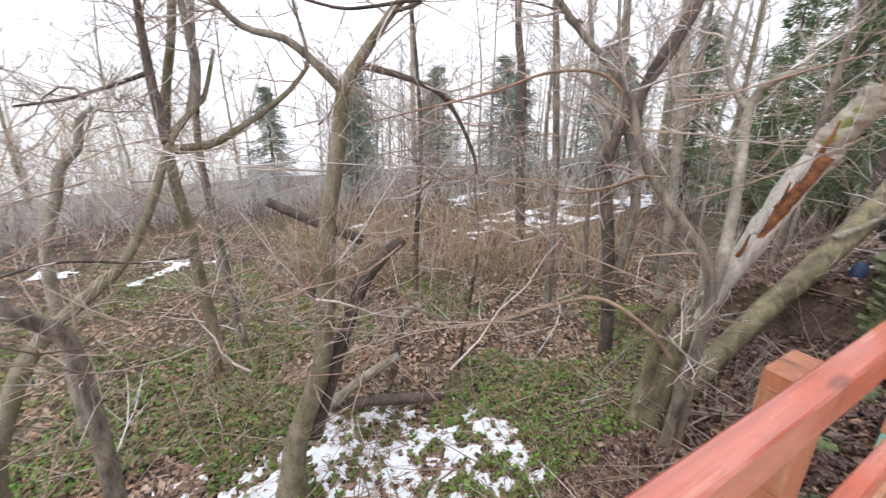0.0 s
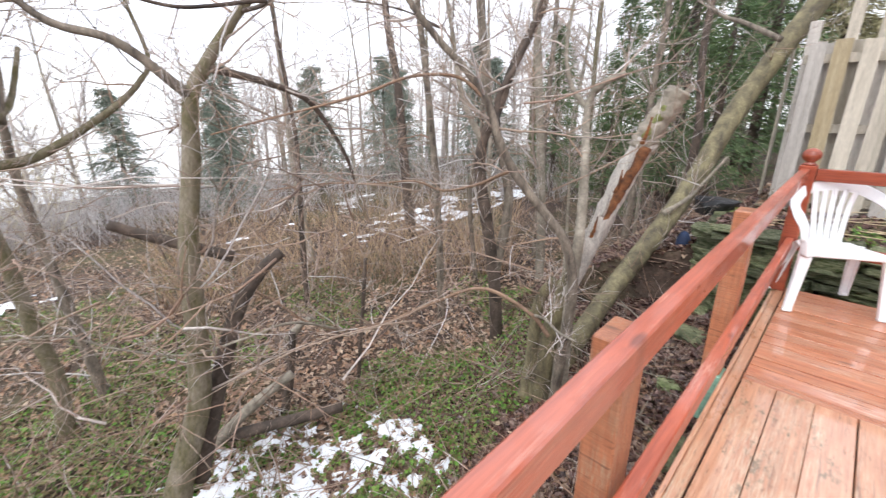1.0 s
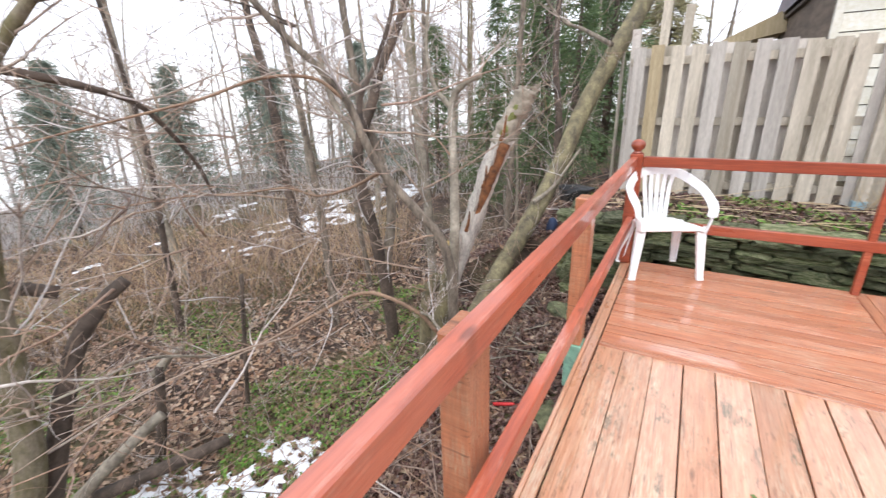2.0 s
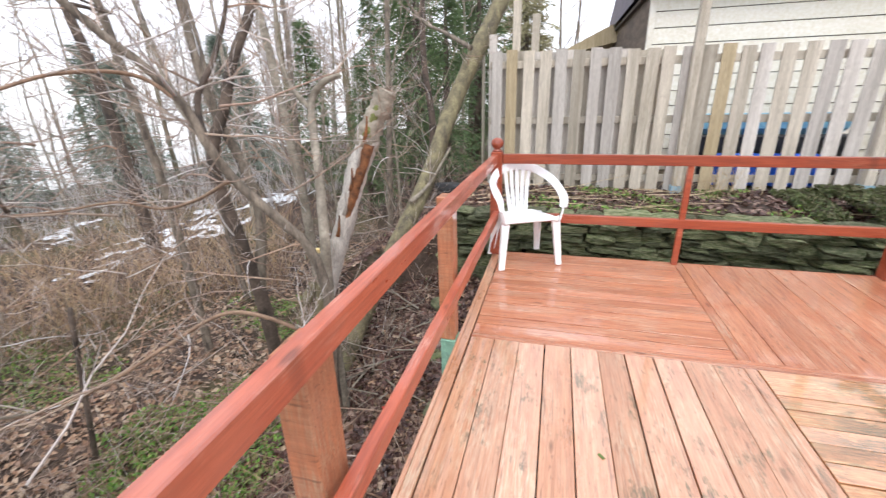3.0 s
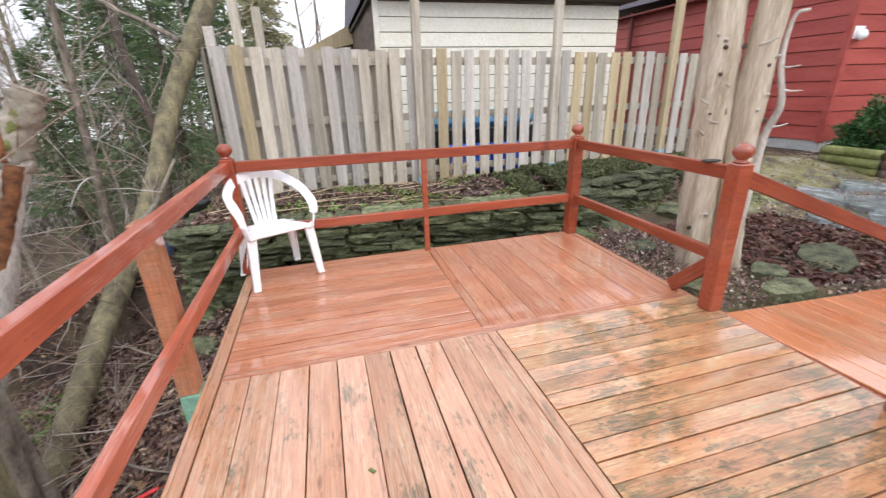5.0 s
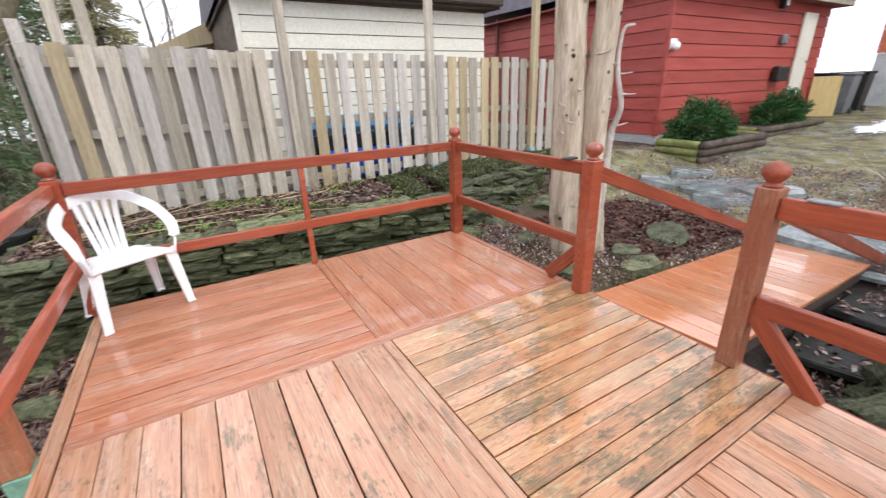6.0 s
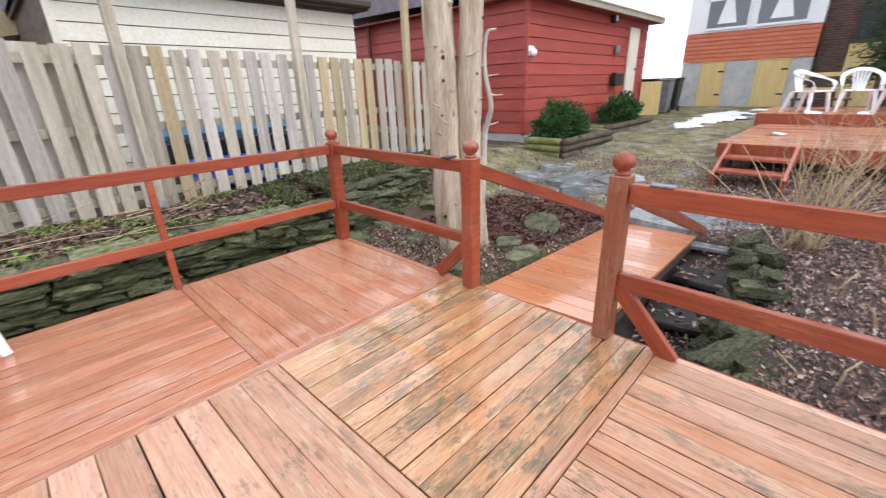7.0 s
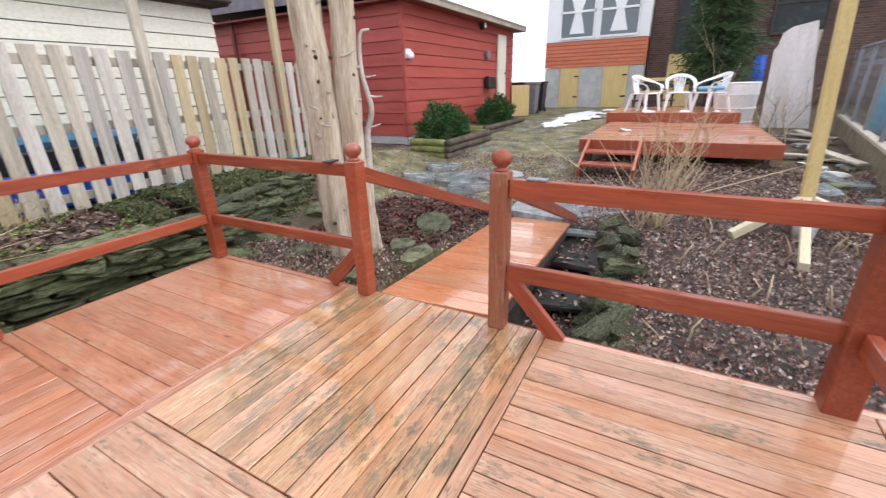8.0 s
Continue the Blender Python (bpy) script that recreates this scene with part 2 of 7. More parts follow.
M_BARK_MOSS = plain("mossy_olive_bark", (0.25, 0.21, 0.155), (0.12, 0.105, 0.045), 7, 36, 0.85, 0.6, 0.012, world_space=True, stretch=(2, 2, 1))
M_BARK_DARK = plain("wet_dark_bark", (0.035, 0.026, 0.02), (0.15, 0.11, 0.085), 6, 34, 0.8, 0.5, 0.01, world_space=True)
M_BARK_WET = plain("wet_mossy_bark", (0.07, 0.055, 0.034), (0.27, 0.235, 0.13), 5, 34, 0.75, 0.7, 0.014, world_space=True, stretch=(2, 2, 1))
M_BRANCH = plain("red_brown_branch", (0.19, 0.115, 0.075), (0.34, 0.225, 0.15), 8, 40, 0.7, 0.4, 0.006, world_space=True)
M_STEP = plain("dark_wet_slate", (0.016, 0.015, 0.013), (0.06, 0.058, 0.053), 5, 30, 0.6, 0.6, 0.012)
M_MOSSLOG = plain("mossy_green_log", (0.10, 0.115, 0.03), (0.26, 0.27, 0.10), 4, 30, 0.85, 0.6, 0.01)
M_BARK_PALE = plain("pale_dry_bark", (0.17, 0.145, 0.11), (0.38, 0.335, 0.27), 6, 34, 0.85, 0.5, 0.01, world_space=True)
M_SNAG = plain("bare_weathered_deadwood", (0.34, 0.31, 0.28), (0.66, 0.61, 0.54), 3, 24, 0.8, 0.5, 0.01, stretch=(6, 6, 1))
M_ROT = plain("rotten_orange_heartwood", (0.045, 0.018, 0.010), (0.34, 0.14, 0.055), 14, 40, 0.9, 0.7, 0.015)
# icy twigs, paled further to put haze and sky glare into the colour
M_TWIG = islands("hazed_bare_twigs", [(0.17, 0.12, 0.09), (0.48, 0.39, 0.32), (0.40, 0.27, 0.19), (0.78, 0.75, 0.74), (0.30, 0.21, 0.15), (0.66, 0.62, 0.60)], 0.7)
M_TWIG_LOW = islands("fallen_brown_twigs", [(0.12, 0.08, 0.06), (0.40, 0.30, 0.23), (0.31, 0.19, 0.13), (0.60, 0.54, 0.50)], 0.7)
M_DRYGRASS = islands("dry_tan_stalks", [(0.46, 0.34, 0.20), (0.62, 0.50, 0.33), (0.38, 0.27, 0.17)], 0.8)
M_WILLOW = islands("pale_yellow_willow_stems", [(0.60, 0.52, 0.34), (0.74, 0.67, 0.50), (0.55, 0.46, 0.32), (0.70, 0.66, 0.58)], 0.8)
M_BRUSH = islands("brown_dead_brush", [(0.42, 0.27, 0.16), (0.62, 0.46, 0.28), (0.27, 0.17, 0.11), (0.55, 0.43, 0.35)], 0.8)
M_LEAF_DEAD = islands("fallen_leaves", [(0.13, 0.07, 0.048), (0.34, 0.20, 0.125), (0.45, 0.29, 0.18), (0.18, 0.10, 0.068), (0.55, 0.42, 0.30), (0.26, 0.17, 0.125)], 0.5)
M_MULCH = islands("wet_dark_mulch_leaves", [(0.05, 0.028, 0.026), (0.27, 0.155, 0.13), (0.42, 0.27, 0.22), (0.10, 0.056, 0.05), (0.56, 0.40, 0.30), (0.18, 0.10, 0.09), (0.32, 0.245, 0.235), (0.62, 0.54, 0.47)], 0.22)
M_WETLEAF = islands("wet_purple_brown_leaves", [(0.03, 0.017, 0.016), (0.12, 0.062, 0.052), (0.20, 0.115, 0.09), (0.05, 0.027, 0.026), (0.32, 0.22, 0.17), (0.09, 0.052, 0.048)], 0.26)
M_RUSSET = islands("dark_red_fallen_needles", [(0.075, 0.020, 0.016), (0.13, 0.045, 0.03), (0.05, 0.018, 0.016), (0.22, 0.13, 0.09)], 0.5)
M_IVY = islands("low_green_leaves", [(0.06, 0.15, 0.02), (0.14, 0.29, 0.04), (0.22, 0.36, 0.07), (0.08, 0.14, 0.03), (0.22, 0.22, 0.07), (0.22, 0.16, 0.08), (0.11, 0.23, 0.035)], 0.5)
M_NEEDLE = islands("evergreen_foliage", [(0.05, 0.09, 0.035), (0.11, 0.17, 0.06), (0.08, 0.135, 0.06), (0.17, 0.23, 0.09)], 0.6)
M_NEEDLE_TAN = islands("dull_olive_foliage", [(0.26, 0.24, 0.12), (0.40, 0.37, 0.21), (0.33, 0.31, 0.17), (0.48, 0.43, 0.28)], 0.7)
# distant twigs: near-white greys paint the mist between here and there
M_TWIG_HAZE = islands("hazed_far_twigs", [(0.50, 0.47, 0.46), (0.64, 0.61, 0.61), (0.54, 0.47, 0.42), (0.74, 0.73, 0.75)], 0.8)
M_NEEDLE_DARK = islands("dark_evergreen_foliage", [(0.025, 0.055, 0.018), (0.05, 0.10, 0.03), (0.035, 0.075, 0.028), (0.09, 0.14, 0.05)], 0.6)
M_PALE_TIMBER = plain("pale_cream_timber", (0.58, 0.50, 0.33), (0.72, 0.65, 0.47), 1.5, 26, 0.65, 0.2, 0.003, stretch=(1, 10, 10))
# spruce green greyed and lightened, so distance haze is part of the colour
M_NEEDLE_FAR = islands("hazed_far_foliage", [(0.15, 0.19, 0.155), (0.23, 0.27, 0.21), (0.18, 0.225, 0.185)], 0.8)
M_JUNIPER = islands("creeping_juniper_foliage", [(0.04, 0.065, 0.02), (0.09, 0.115, 0.035), (0.13, 0.14, 0.06), (0.06, 0.05, 0.03), (0.16, 0.15, 0.07)], 0.6)
M_BOX = islands("clipped_evergreen_leaves", [(0.02, 0.06, 0.015), (0.035, 0.10, 0.025), (0.05, 0.13, 0.03)], 0.5)


def ground_material():
    m, n, l, b = shader("damp_forest_floor", 0.85, 0, 0.3)
    v = coords(n, l, (1, 1, 1), False, True)
    big, mid, fine = noise_node(n, l, v, 0.45, 4), noise_node(n, l, v, 3.5, 5), noise_node(n, l, v, 32, 4)
    c = ramp_node(n, l, mid, [(0.3, (0.035, 0.024, 0.019)), (0.5, (0.08, 0.054, 0.041)), (0.7, (0.16, 0.11, 0.08))])
    c = mix_node(n, l, ramp_node(n, l, big, [(0.45, (0, 0, 0)), (0.62, (0.6, 0.6, 0.6))]), c, (0.12, 0.115, 0.045))
    c = mix_node(n, l, 0.7, c, ramp_node(n, l, fine, [(0.3, (0.25,) * 3), (0.7, (0.75,) * 3)]), "OVERLAY")
    l.new(c, b.inputs["Base Color"])
    bumped(n, l, b, fine, 0.7, 0.03)
    return m


M_GROUND = ground_material()


def lawn_material():
    m, n, l, b = shader("mossy_gravel_lane", 0.8, 0, 0.3)
    v = coords(n, l, (1, 1, 1), False, True)
    mid, fine = noise_node(n, l, v, 2.6, 6, 0.7), noise_node(n, l, v, 40, 4)
    c = ramp_node(n, l, mid, [(0.32, (0.055, 0.046, 0.038)), (0.44, (0.13, 0.112, 0.07)), (0.54, (0.215, 0.195, 0.088)), (0.66, (0.30, 0.285, 0.26))])
    c = mix_node(n, l, 0.7, c, ramp_node(n, l, fine, [(0.3, (0.25,) * 3), (0.7, (0.75,) * 3)]), "OVERLAY")
    l.new(c, b.inputs["Base Color"])
    bumped(n, l, b, fine, 0.6, 0.02)
    return m


M_LANE = lawn_material()


def glass_material():
    m, n, l, b = shader("window_glass", 0.05, 0, 0.6)
    b.inputs["Base Color"].default_value = (0.15, 0.17, 0.19, 1)
    v = coords(n, l)
    bumped(n, l, b, noise_node(n, l, v, 2.0, 2), 0.05, 0.01)
    return m


M_GLASS = glass_material()
M_DARK_GLASS = plain("dim_window_glass", (0.015, 0.02, 0.02), (0.04, 0.05, 0.048), 2, 20, 0.2, 0.02, 0.002, spec=0.25)


# ---- tools for shapes ----
def thing(name, label, category, at=(0, 0, 0), group="", kind="", turn=0.0):
    ob = new(name)
    ob.empty_display_size = 0.1
    ob.location = at
    ob.rotation_euler[2] = radians(turn)
    return tagged(ob, label, category, group, kind)


def part(name, bm, material, parent=None, label="", at=None, rot=None):
    me = bpy.data.meshes.new(name)
    bm.to_mesh(me)
    bm.free()
    me.materials.append(material)
    ob = new(name, me)
    ob.parent = parent
    if at is not None:
        ob.location = at
    if rot is not None:
        ob.rotation_euler = rot
    return tagged(ob, label)


def share(name, mesh, parent, at, rot=(0, 0, 0), scale=(1, 1, 1)):
    ob = new(name, mesh)
    ob.parent, ob.location, ob.rotation_euler, ob.scale = parent, at, rot, scale
    return ob


def mesh_of(name, bm, material):
    me = bpy.data.meshes.new(name)
    bm.to_mesh(me)
    bm.free()
    me.materials.append(material)
    return me


def raw(name, verts, faces, material, parent=None, label="", smooth=False):
    me = bpy.data.meshes.new(name)
    me.from_pydata(verts, [], faces)
    me.materials.append(material)
    if smooth:
        me.shade_smooth()
    me.update()
    ob = new(name, me)
    ob.parent = parent
    return tagged(ob, label)


def box(bm, lo, hi, bevel=0.004, m=None):
    """A box from corner to corner, with worn edges."""
    c = [(a + b) / 2 for a, b in zip(lo, hi)]
    s = [abs(b - a) for a, b in zip(lo, hi)]
    r = bmesh.ops.create_cube(bm, size=1.0, matrix=Matrix.LocRotScale(c, None, s))
    vs = r["verts"]
    if bevel:
        es = list({e for v in vs for e in v.link_edges})
        r = bmesh.ops.bevel(bm, geom=es, offset=bevel, segments=1, affect="EDGES")
        vs = list({v for f in r["faces"] for v in f.verts} | {v for v in vs if v.is_valid})
    if m is not None:
        bmesh.ops.transform(bm, matrix=m, verts=vs)
    return vs


def boxed(lo, hi, bevel=0.004):
    bm = bmesh.new()
    box(bm, lo, hi, bevel)
    return bm


def beam(a, b, w, h, bevel=0.004, up=(0, 0, 1)):
    """A bar from a to b: its mesh along local x, and the pose that lays it there."""
    a, b = Vector(a), Vector(b)
    x = (b - a).normalized()
    y = Vector(up).cross(x).normalized()
    z = x.cross(y)
    bm = boxed((0, -w / 2, -h / 2), ((b - a).length, w / 2, h / 2), bevel)
    return bm, Matrix((x, y, z)).transposed().to_euler(), a


def beam_part(name, a, b, w, h, material, parent, label="", bevel=0.004):
    bm, e, o = beam(a, b, w, h, bevel)
    return part(name, bm, material, parent, label, o, e)


def lathe(bm, profile, seg=16, at=(0, 0, 0)):
    rings = []
    for r, z in profile:
        rings.append([bm.verts.new((at[0] + r * math.cos(2 * math.pi * i / seg), at[1] + r * math.sin(2 * math.pi * i / seg), at[2] + z)) for i in range(seg)])
    for p, q in zip(rings, rings[1:]):
        for i in range(seg):
            bm.faces.new((p[i], p[(i + 1) % seg], q[(i + 1) % seg], q[i])).smooth = True
    bm.faces.new(rings[0][::-1])
    bm.faces.new(rings[-1])
    return bm


def spline(points, per=5):
    """A smooth curve through the points."""
    p = [Vector(q) for q in points]
    p = [2 * p[0] - p[1], *p, 2 * p[-1] - p[-2]]
    out = []
    for a, b, c, d in zip(p, p[1:], p[2:], p[3:]):
        for i in range(per):
            t = i / per
            out.append(0.5 * ((2 * b) + (c - a) * t + (2 * a - 5 * b + 4 * c - d) * t * t + (3 * b - a - 3 * c + d) * t ** 3))
    out.append(p[-2])
    return out


class Tubes:
    """Many round, tapering tubes in one mesh."""

    def __init__(self):
        self.v, self.f = [], []

    def add(self, pts, radii, seg=6, lump=0.0, rng=random):
        base, n = len(self.v), len(pts)
        side = Vector((0.3, 0.9, 0.2))
        for i, (p, r) in enumerate(zip(pts, radii)):
            d = (pts[min(i + 1, n - 1)] - pts[max(i - 1, 0)]).normalized()
            side = (side - d * side.dot(d))
            side = side.normalized() if side.length > 1e-4 else d.orthogonal().normalized()
            up = d.cross(side)
            for k in range(seg):
                a = 2 * math.pi * k / seg
                q = r * (1 + (lump * (rng.random() - 0.5) if lump else 0))
                self.v.append(tuple(p + side * (q * math.cos(a)) + up * (q * math.sin(a))))
        for i in range(n - 1):
            for k in range(seg):
                a, b = base + i * seg + k, base + i * seg + (k + 1) % seg
                self.f.append((a, b, b + seg, a + seg))
        if seg > 2:
            self.f.append(tuple(base + k for k in range(seg))[::-1])
            self.f.append(tuple(base + (n - 1) * seg + k for k in range(seg)))

    def put(self, name, material, parent=None, label="", smooth=True):
        return raw(name, self.v, self.f, material, parent, label, smooth)


def grow(tubes, rng, p, d, length, r, depth, seg, bend=0.25, kids=3, up=0.15):
    """A bent branch with smaller branches on it."""
    n = 5 if depth else 4
    pts, q = [Vector(p)], Vector(d).normalized()
    for i in range(n):
        q = (q + Vector((rng.uniform(-1, 1), rng.uniform(-1, 1), rng.uniform(-1, 1) + up)) * bend).normalized()
        pts.append(pts[-1] + q * (length / n))
    tubes.add(pts, [r * (1 - 0.75 * i / n) for i in range(n + 1)], seg)
    if depth:
        for k in range(kids):
            i = rng.randint(1, n - 1)
            e = (pts[i] - pts[i - 1]).normalized()
            side = (e + Vector((rng.uniform(-1, 1), rng.uniform(-1, 1), rng.uniform(-0.5, 1))).normalized() * 1.1).normalized()
            grow(tubes, rng, pts[i], side, length * rng.uniform(0.35, 0.7), max(r * rng.uniform(0.35, 0.55), 0.0016), depth - 1, max(seg - 1, 3), bend, kids, up)


def ground_height(x, y):
    """The ground's height, without the small bumps."""
    def ip(v, a, b):
        return float(np.interp(v, a, b))
    woods = ip(x, [-400, -120, -60, -30, -16, -10, -5, -2.5, -1, 0], [2, -3.0, -4.6, -4.2, -2.1, -1.8, -1.6, -1.5, -1.35, -1.25])
    woods += ip(y, [-60, -5, 6, 14, 40], [0.5, 0, 0, 0.3, 0.8])
    under = ip(x, [-1, 0, 2.4, 3.0], [woods, -1.2, -0.95, -0.9])
    yard = ip(x, [2.75, 3.2, 4.5, 5.6, 8.8, 15, 20, 60, 400], [-0.2, -0.2, -0.22, -0.22, 0.03, 0.26, 0.3, 0.4, 2.0])
    terrace = ip(x, [-1, 2, 4, 6, 9, 15, 20, 60, 400], [0.16, 0.17, 0.2, 0.26, 0.06, 0.26, 0.3, 0.4, 2.0])
    low = under if x < 2.95 else yard
    if x < 0:
        low = woods + (under - woods) * ip(x, [-1.0, 0], [0, 1])
    if 2.6 < x < 5.3:
        k = ip(y, [-1.75, -1.5, -0.25, 0.0], [0, 1, 1, 0])
        trench = ip(x, [2.6, 3.0, 5.3], [-1.0, -0.95, -0.3])
        low += (trench - low) * k
    if -0.2 < x < 2.95 and y < -2.9:
        low = min(low + ip(y, [-4, -2.9], [0.6, 0]), -0.25)
    if x < 2.95:
        wall = 2.12
        k = ip(y, [wall, wall + 0.08], [0, 1])
    else:
        k = ip(y, [1.9, 2.9], [0, 1])
    k *= ip(x, [-3.2, -0.85, -0.62], [0.0, 0.62, 1]) if x < 0 else 1
    bank = 0.85 * ip(y, [-1.4, 0.0, 2.12], [0, 0.30, 1.0]) * ip(x, [-2.8, -1.5, -0.3, 0.5], [0, 0.6, 1, 0]) * (1 - k)
    return low + (terrace - low) * k + bank


def bumps(x, y):
    return 0.05 * noise.noise(Vector((x * 0.9, y * 0.9, 0))) + 0.02 * noise.noise(Vector((x * 3.1, y * 3.1, 5)))


def floor_at(x, y):
    return ground_height(x, y) + bumps(x, y)


# ---- ground ----
def axis_steps(dense_lo, dense_hi, step, far):
    mid = list(np.arange(dense_lo, dense_hi, step))
    out, d, p = [], step, dense_hi
    while p < far:
        out.append(p)
        d *= 1.25
        p += d
    left, d, p = [], step, dense_lo - step
    while p > -far:
        left.append(p)
        d *= 1.25
        p -= d
    return [-far, *left[::-1], *mid, *out, far]


def build_ground():
    xs, ys = axis_steps(-6, 6.5, 0.11, 400), axis_steps(-4.5, 5, 0.11, 400)
    verts = [(x, y, floor_at(x, y)) for x in xs for y in ys]
    w = len(ys)
    faces = [(i * w + j, (i + 1) * w + j, (i + 1) * w + j + 1, i * w + j + 1) for i in range(len(xs) - 1) for j in range(w - 1)]
    ob = raw("ground", verts, faces, M_GROUND, smooth=True)
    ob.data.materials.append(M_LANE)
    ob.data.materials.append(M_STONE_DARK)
    for f in ob.data.polygons:
        c = f.center
        if 5.6 < c.x < 30 and c.y > -0.6 + 0.12 * math.sin(c.x * 1.7) and c.y < 3.1:
            f.material_index = 1
        # bed, trench and under-deck soil: wet earth with some shade in its colour
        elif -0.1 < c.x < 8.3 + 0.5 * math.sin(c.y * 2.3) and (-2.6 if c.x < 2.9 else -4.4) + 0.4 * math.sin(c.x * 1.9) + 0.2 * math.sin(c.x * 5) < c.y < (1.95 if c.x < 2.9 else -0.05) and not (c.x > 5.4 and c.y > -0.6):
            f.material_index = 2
    tagged(ob, "damp brown forest floor and yard soil", "ground", kind="structure")
    return ob


build_ground()

# ---- deck: boards in a chequer of panels ----
X0, X1, XM = -0.035, 2.775, 1.405
Y0, Y1, YA, YB = -2.74, 1.37, 0.0, -1.36
deck = thing("deck", "wet wooden deck with worn orange-red stained boards", "deck", kind="structure")
for x in (0.1, 1.4, 2.68):
    part("joist", boxed((x - 0.02, Y0 + 0.04, -0.22), (x + 0.02, Y1 - 0.03, -0.034), 0.002), M_BROWN, deck)
for y in (Y0 + 0.02, YB, YA, Y1 - 0.02):
    part("beam", boxed((X0 + 0.03, y - 0.019, -0.20), (X1 - 0.04, y + 0.019, -0.036), 0.002), M_BROWN, deck)
for x in (0.12, 1.37, 2.62):
    for y in (Y0 + 0.12, YB + 0.05, YA + 0.05, Y1 - 0.14):
        part("support_post", boxed((x - 0.05, y - 0.05, -1.36), (x + 0.05, y + 0.05, -0.205), 0.004), M_BROWN, deck)
beam_part("fascia", (X0 - 0.011, Y0, -0.088), (X0 - 0.011, Y1, -0.088), 0.022, 0.164, M_DECK, deck)
part("fascia", boxed((X1, Y0, -0.17), (X1 + 0.022, Y1, -0.006), 0.004), M_RAIL, deck)
part("fascia", boxed((X0, Y1, -0.17), (X1, Y1 + 0.022, -0.006), 0.004), M_RAIL, deck)


def board_mesh(name, length, width, material):
    bm = boxed((0, -width / 2, -0.032), (length, width / 2, 0), 0.0016)
    return mesh_of(name, bm, material)


def board_panel(lo, hi, along_x, material, gap, rng, size=0.142):
    """One panel of deck boards; each board is a piece of its own."""
    span = hi[1] - lo[1] if along_x else hi[0] - lo[0]
    length = (hi[0] - lo[0] if along_x else hi[1] - lo[1]) - 0.006
    count = round(span / size)
    pitch = span / count
    meshes = [board_mesh("board", length, pitch - gap - k, material) for k in (-0.003, 0.0, 0.003)]
    for i in range(count):
        c = (i + 0.5) * pitch
        z = rng.uniform(-0.0025, 0.0015)
        t = rng.uniform(-0.5, 0.5)
        if along_x:
            share("board", rng.choice(meshes), deck, (lo[0] + 0.003, lo[1] + c, z), (radians(t), 0, radians(rng.uniform(-0.1, 0.1))))
        else:
            share("board", rng.choice(meshes), deck, (lo[0] + c, lo[1] + 0.003, z), (radians(t), 0, radians(90 + rng.uniform(-0.1, 0.1))))


rng = random.Random(4)
T = 0.030
board_panel((X0 + 0.052, YA + T, 0), (XM - T, Y1, 0), True, M_DECK_RED, 0.005, rng, 0.098)
board_panel((XM + T, YA + T, 0), (X1 - 0.045, Y1, 0), False, M_DECK_RED, 0.003, rng)
board_panel((X0 + 0.052, YB + T, 0), (XM - T, YA - T, 0), False, M_DECK, 0.005, rng, 0.133)
board_panel((XM + T, YB + T, 0), (X1, YA - T, 0), True, M_DECK_DIRTY, 0.0045, rng, 0.095)
board_panel((XM + T, Y0 + 0.05, 0), (X1 - 0.045, YB - T, 0), False, M_DECK, 0.0045, rng, 0.095)
board_panel((X0 + 0.052, Y0 + 0.05, 0), (XM - T, YB - T, 0), True, M_DECK, 0.0065, rng)
for a, b, w, m in (((X0 + 0.024, Y0), (X0 + 0.024, Y1), 0.046, M_DECK), ((XM, YB + T), (XM, YA - T), 0.055, M_DECK), ((XM, YA + T), (XM, Y1), 0.0596, M_DECK_RED),
                   ((XM, Y0), (XM, YB - T), 0.055, M_DECK), ((X0 + 0.052, YA), (X1, YA), 0.0596, M_DECK_RED), ((X0 + 0.052, YB), (X1, YB), 0.055, M_DECK),
                   ((X1 - 0.021, YA + T), (X1 - 0.021, Y1), 0.042, M_DECK_RED), ((X1 - 0.021, Y0), (X1 - 0.021, YB - T), 0.042, M_DECK), ((X0 + 0.052, Y0 + 0.024), (X1 - 0.045, Y0 + 0.024), 0.044, M_DECK)):
    beam_part("trim_board", (*a, -0.015), (*b, -0.015), w, 0.032, m, deck)
for k in range(2):
    beam_part("seam_strip", (X0 + 0.06, YA + 0.014 - 0.028 * k, 0.0015), (X1 - 0.02, YA + 0.014 - 0.028 * k, 0.0015), 0.022, 0.005, M_DECK_RED, deck, bevel=0.001)


# ---- railing ----
railing = thing("deck_railing", "red stained wooden deck railing with ball finials", "railing")
RT, RB = (0.77, 0.845), (0.30, 0.37)


def finial_post(x, y, w=0.09, z0=0.0, top=0.865, stain=None):
    bm = boxed((x - w / 2, y - w / 2, z0), (x + w / 2, y + w / 2, top), 0.006)
    p = part("post", bm, stain or M_RAIL, railing)
    bm = bmesh.new()
    lathe(bm, [(0.036, 0), (0.038, 0.008), (0.026, 0.014), (0.026, 0.022), (0.040, 0.034), (0.050, 0.052), (0.051, 0.066), (0.044, 0.084), (0.030, 0.097), (0.012, 0.104), (0.002, 0.106)], 20, (x, y, top))
    part("finial", bm, M_RAIL, p, "turned ball finial")
    return p


PA, PB, PC, PD, PE = (-0.035, 1.33), (2.735, 1.33), (2.735, -0.20), (2.735, -1.12), (2.735, -2.57)
for p, stain in ((PA, None), (PB, None), (PC, None), (PD, M_POST)):
    finial_post(*p, stain=stain)
finial_post(*PE, w=0.115, z0=-0.16)
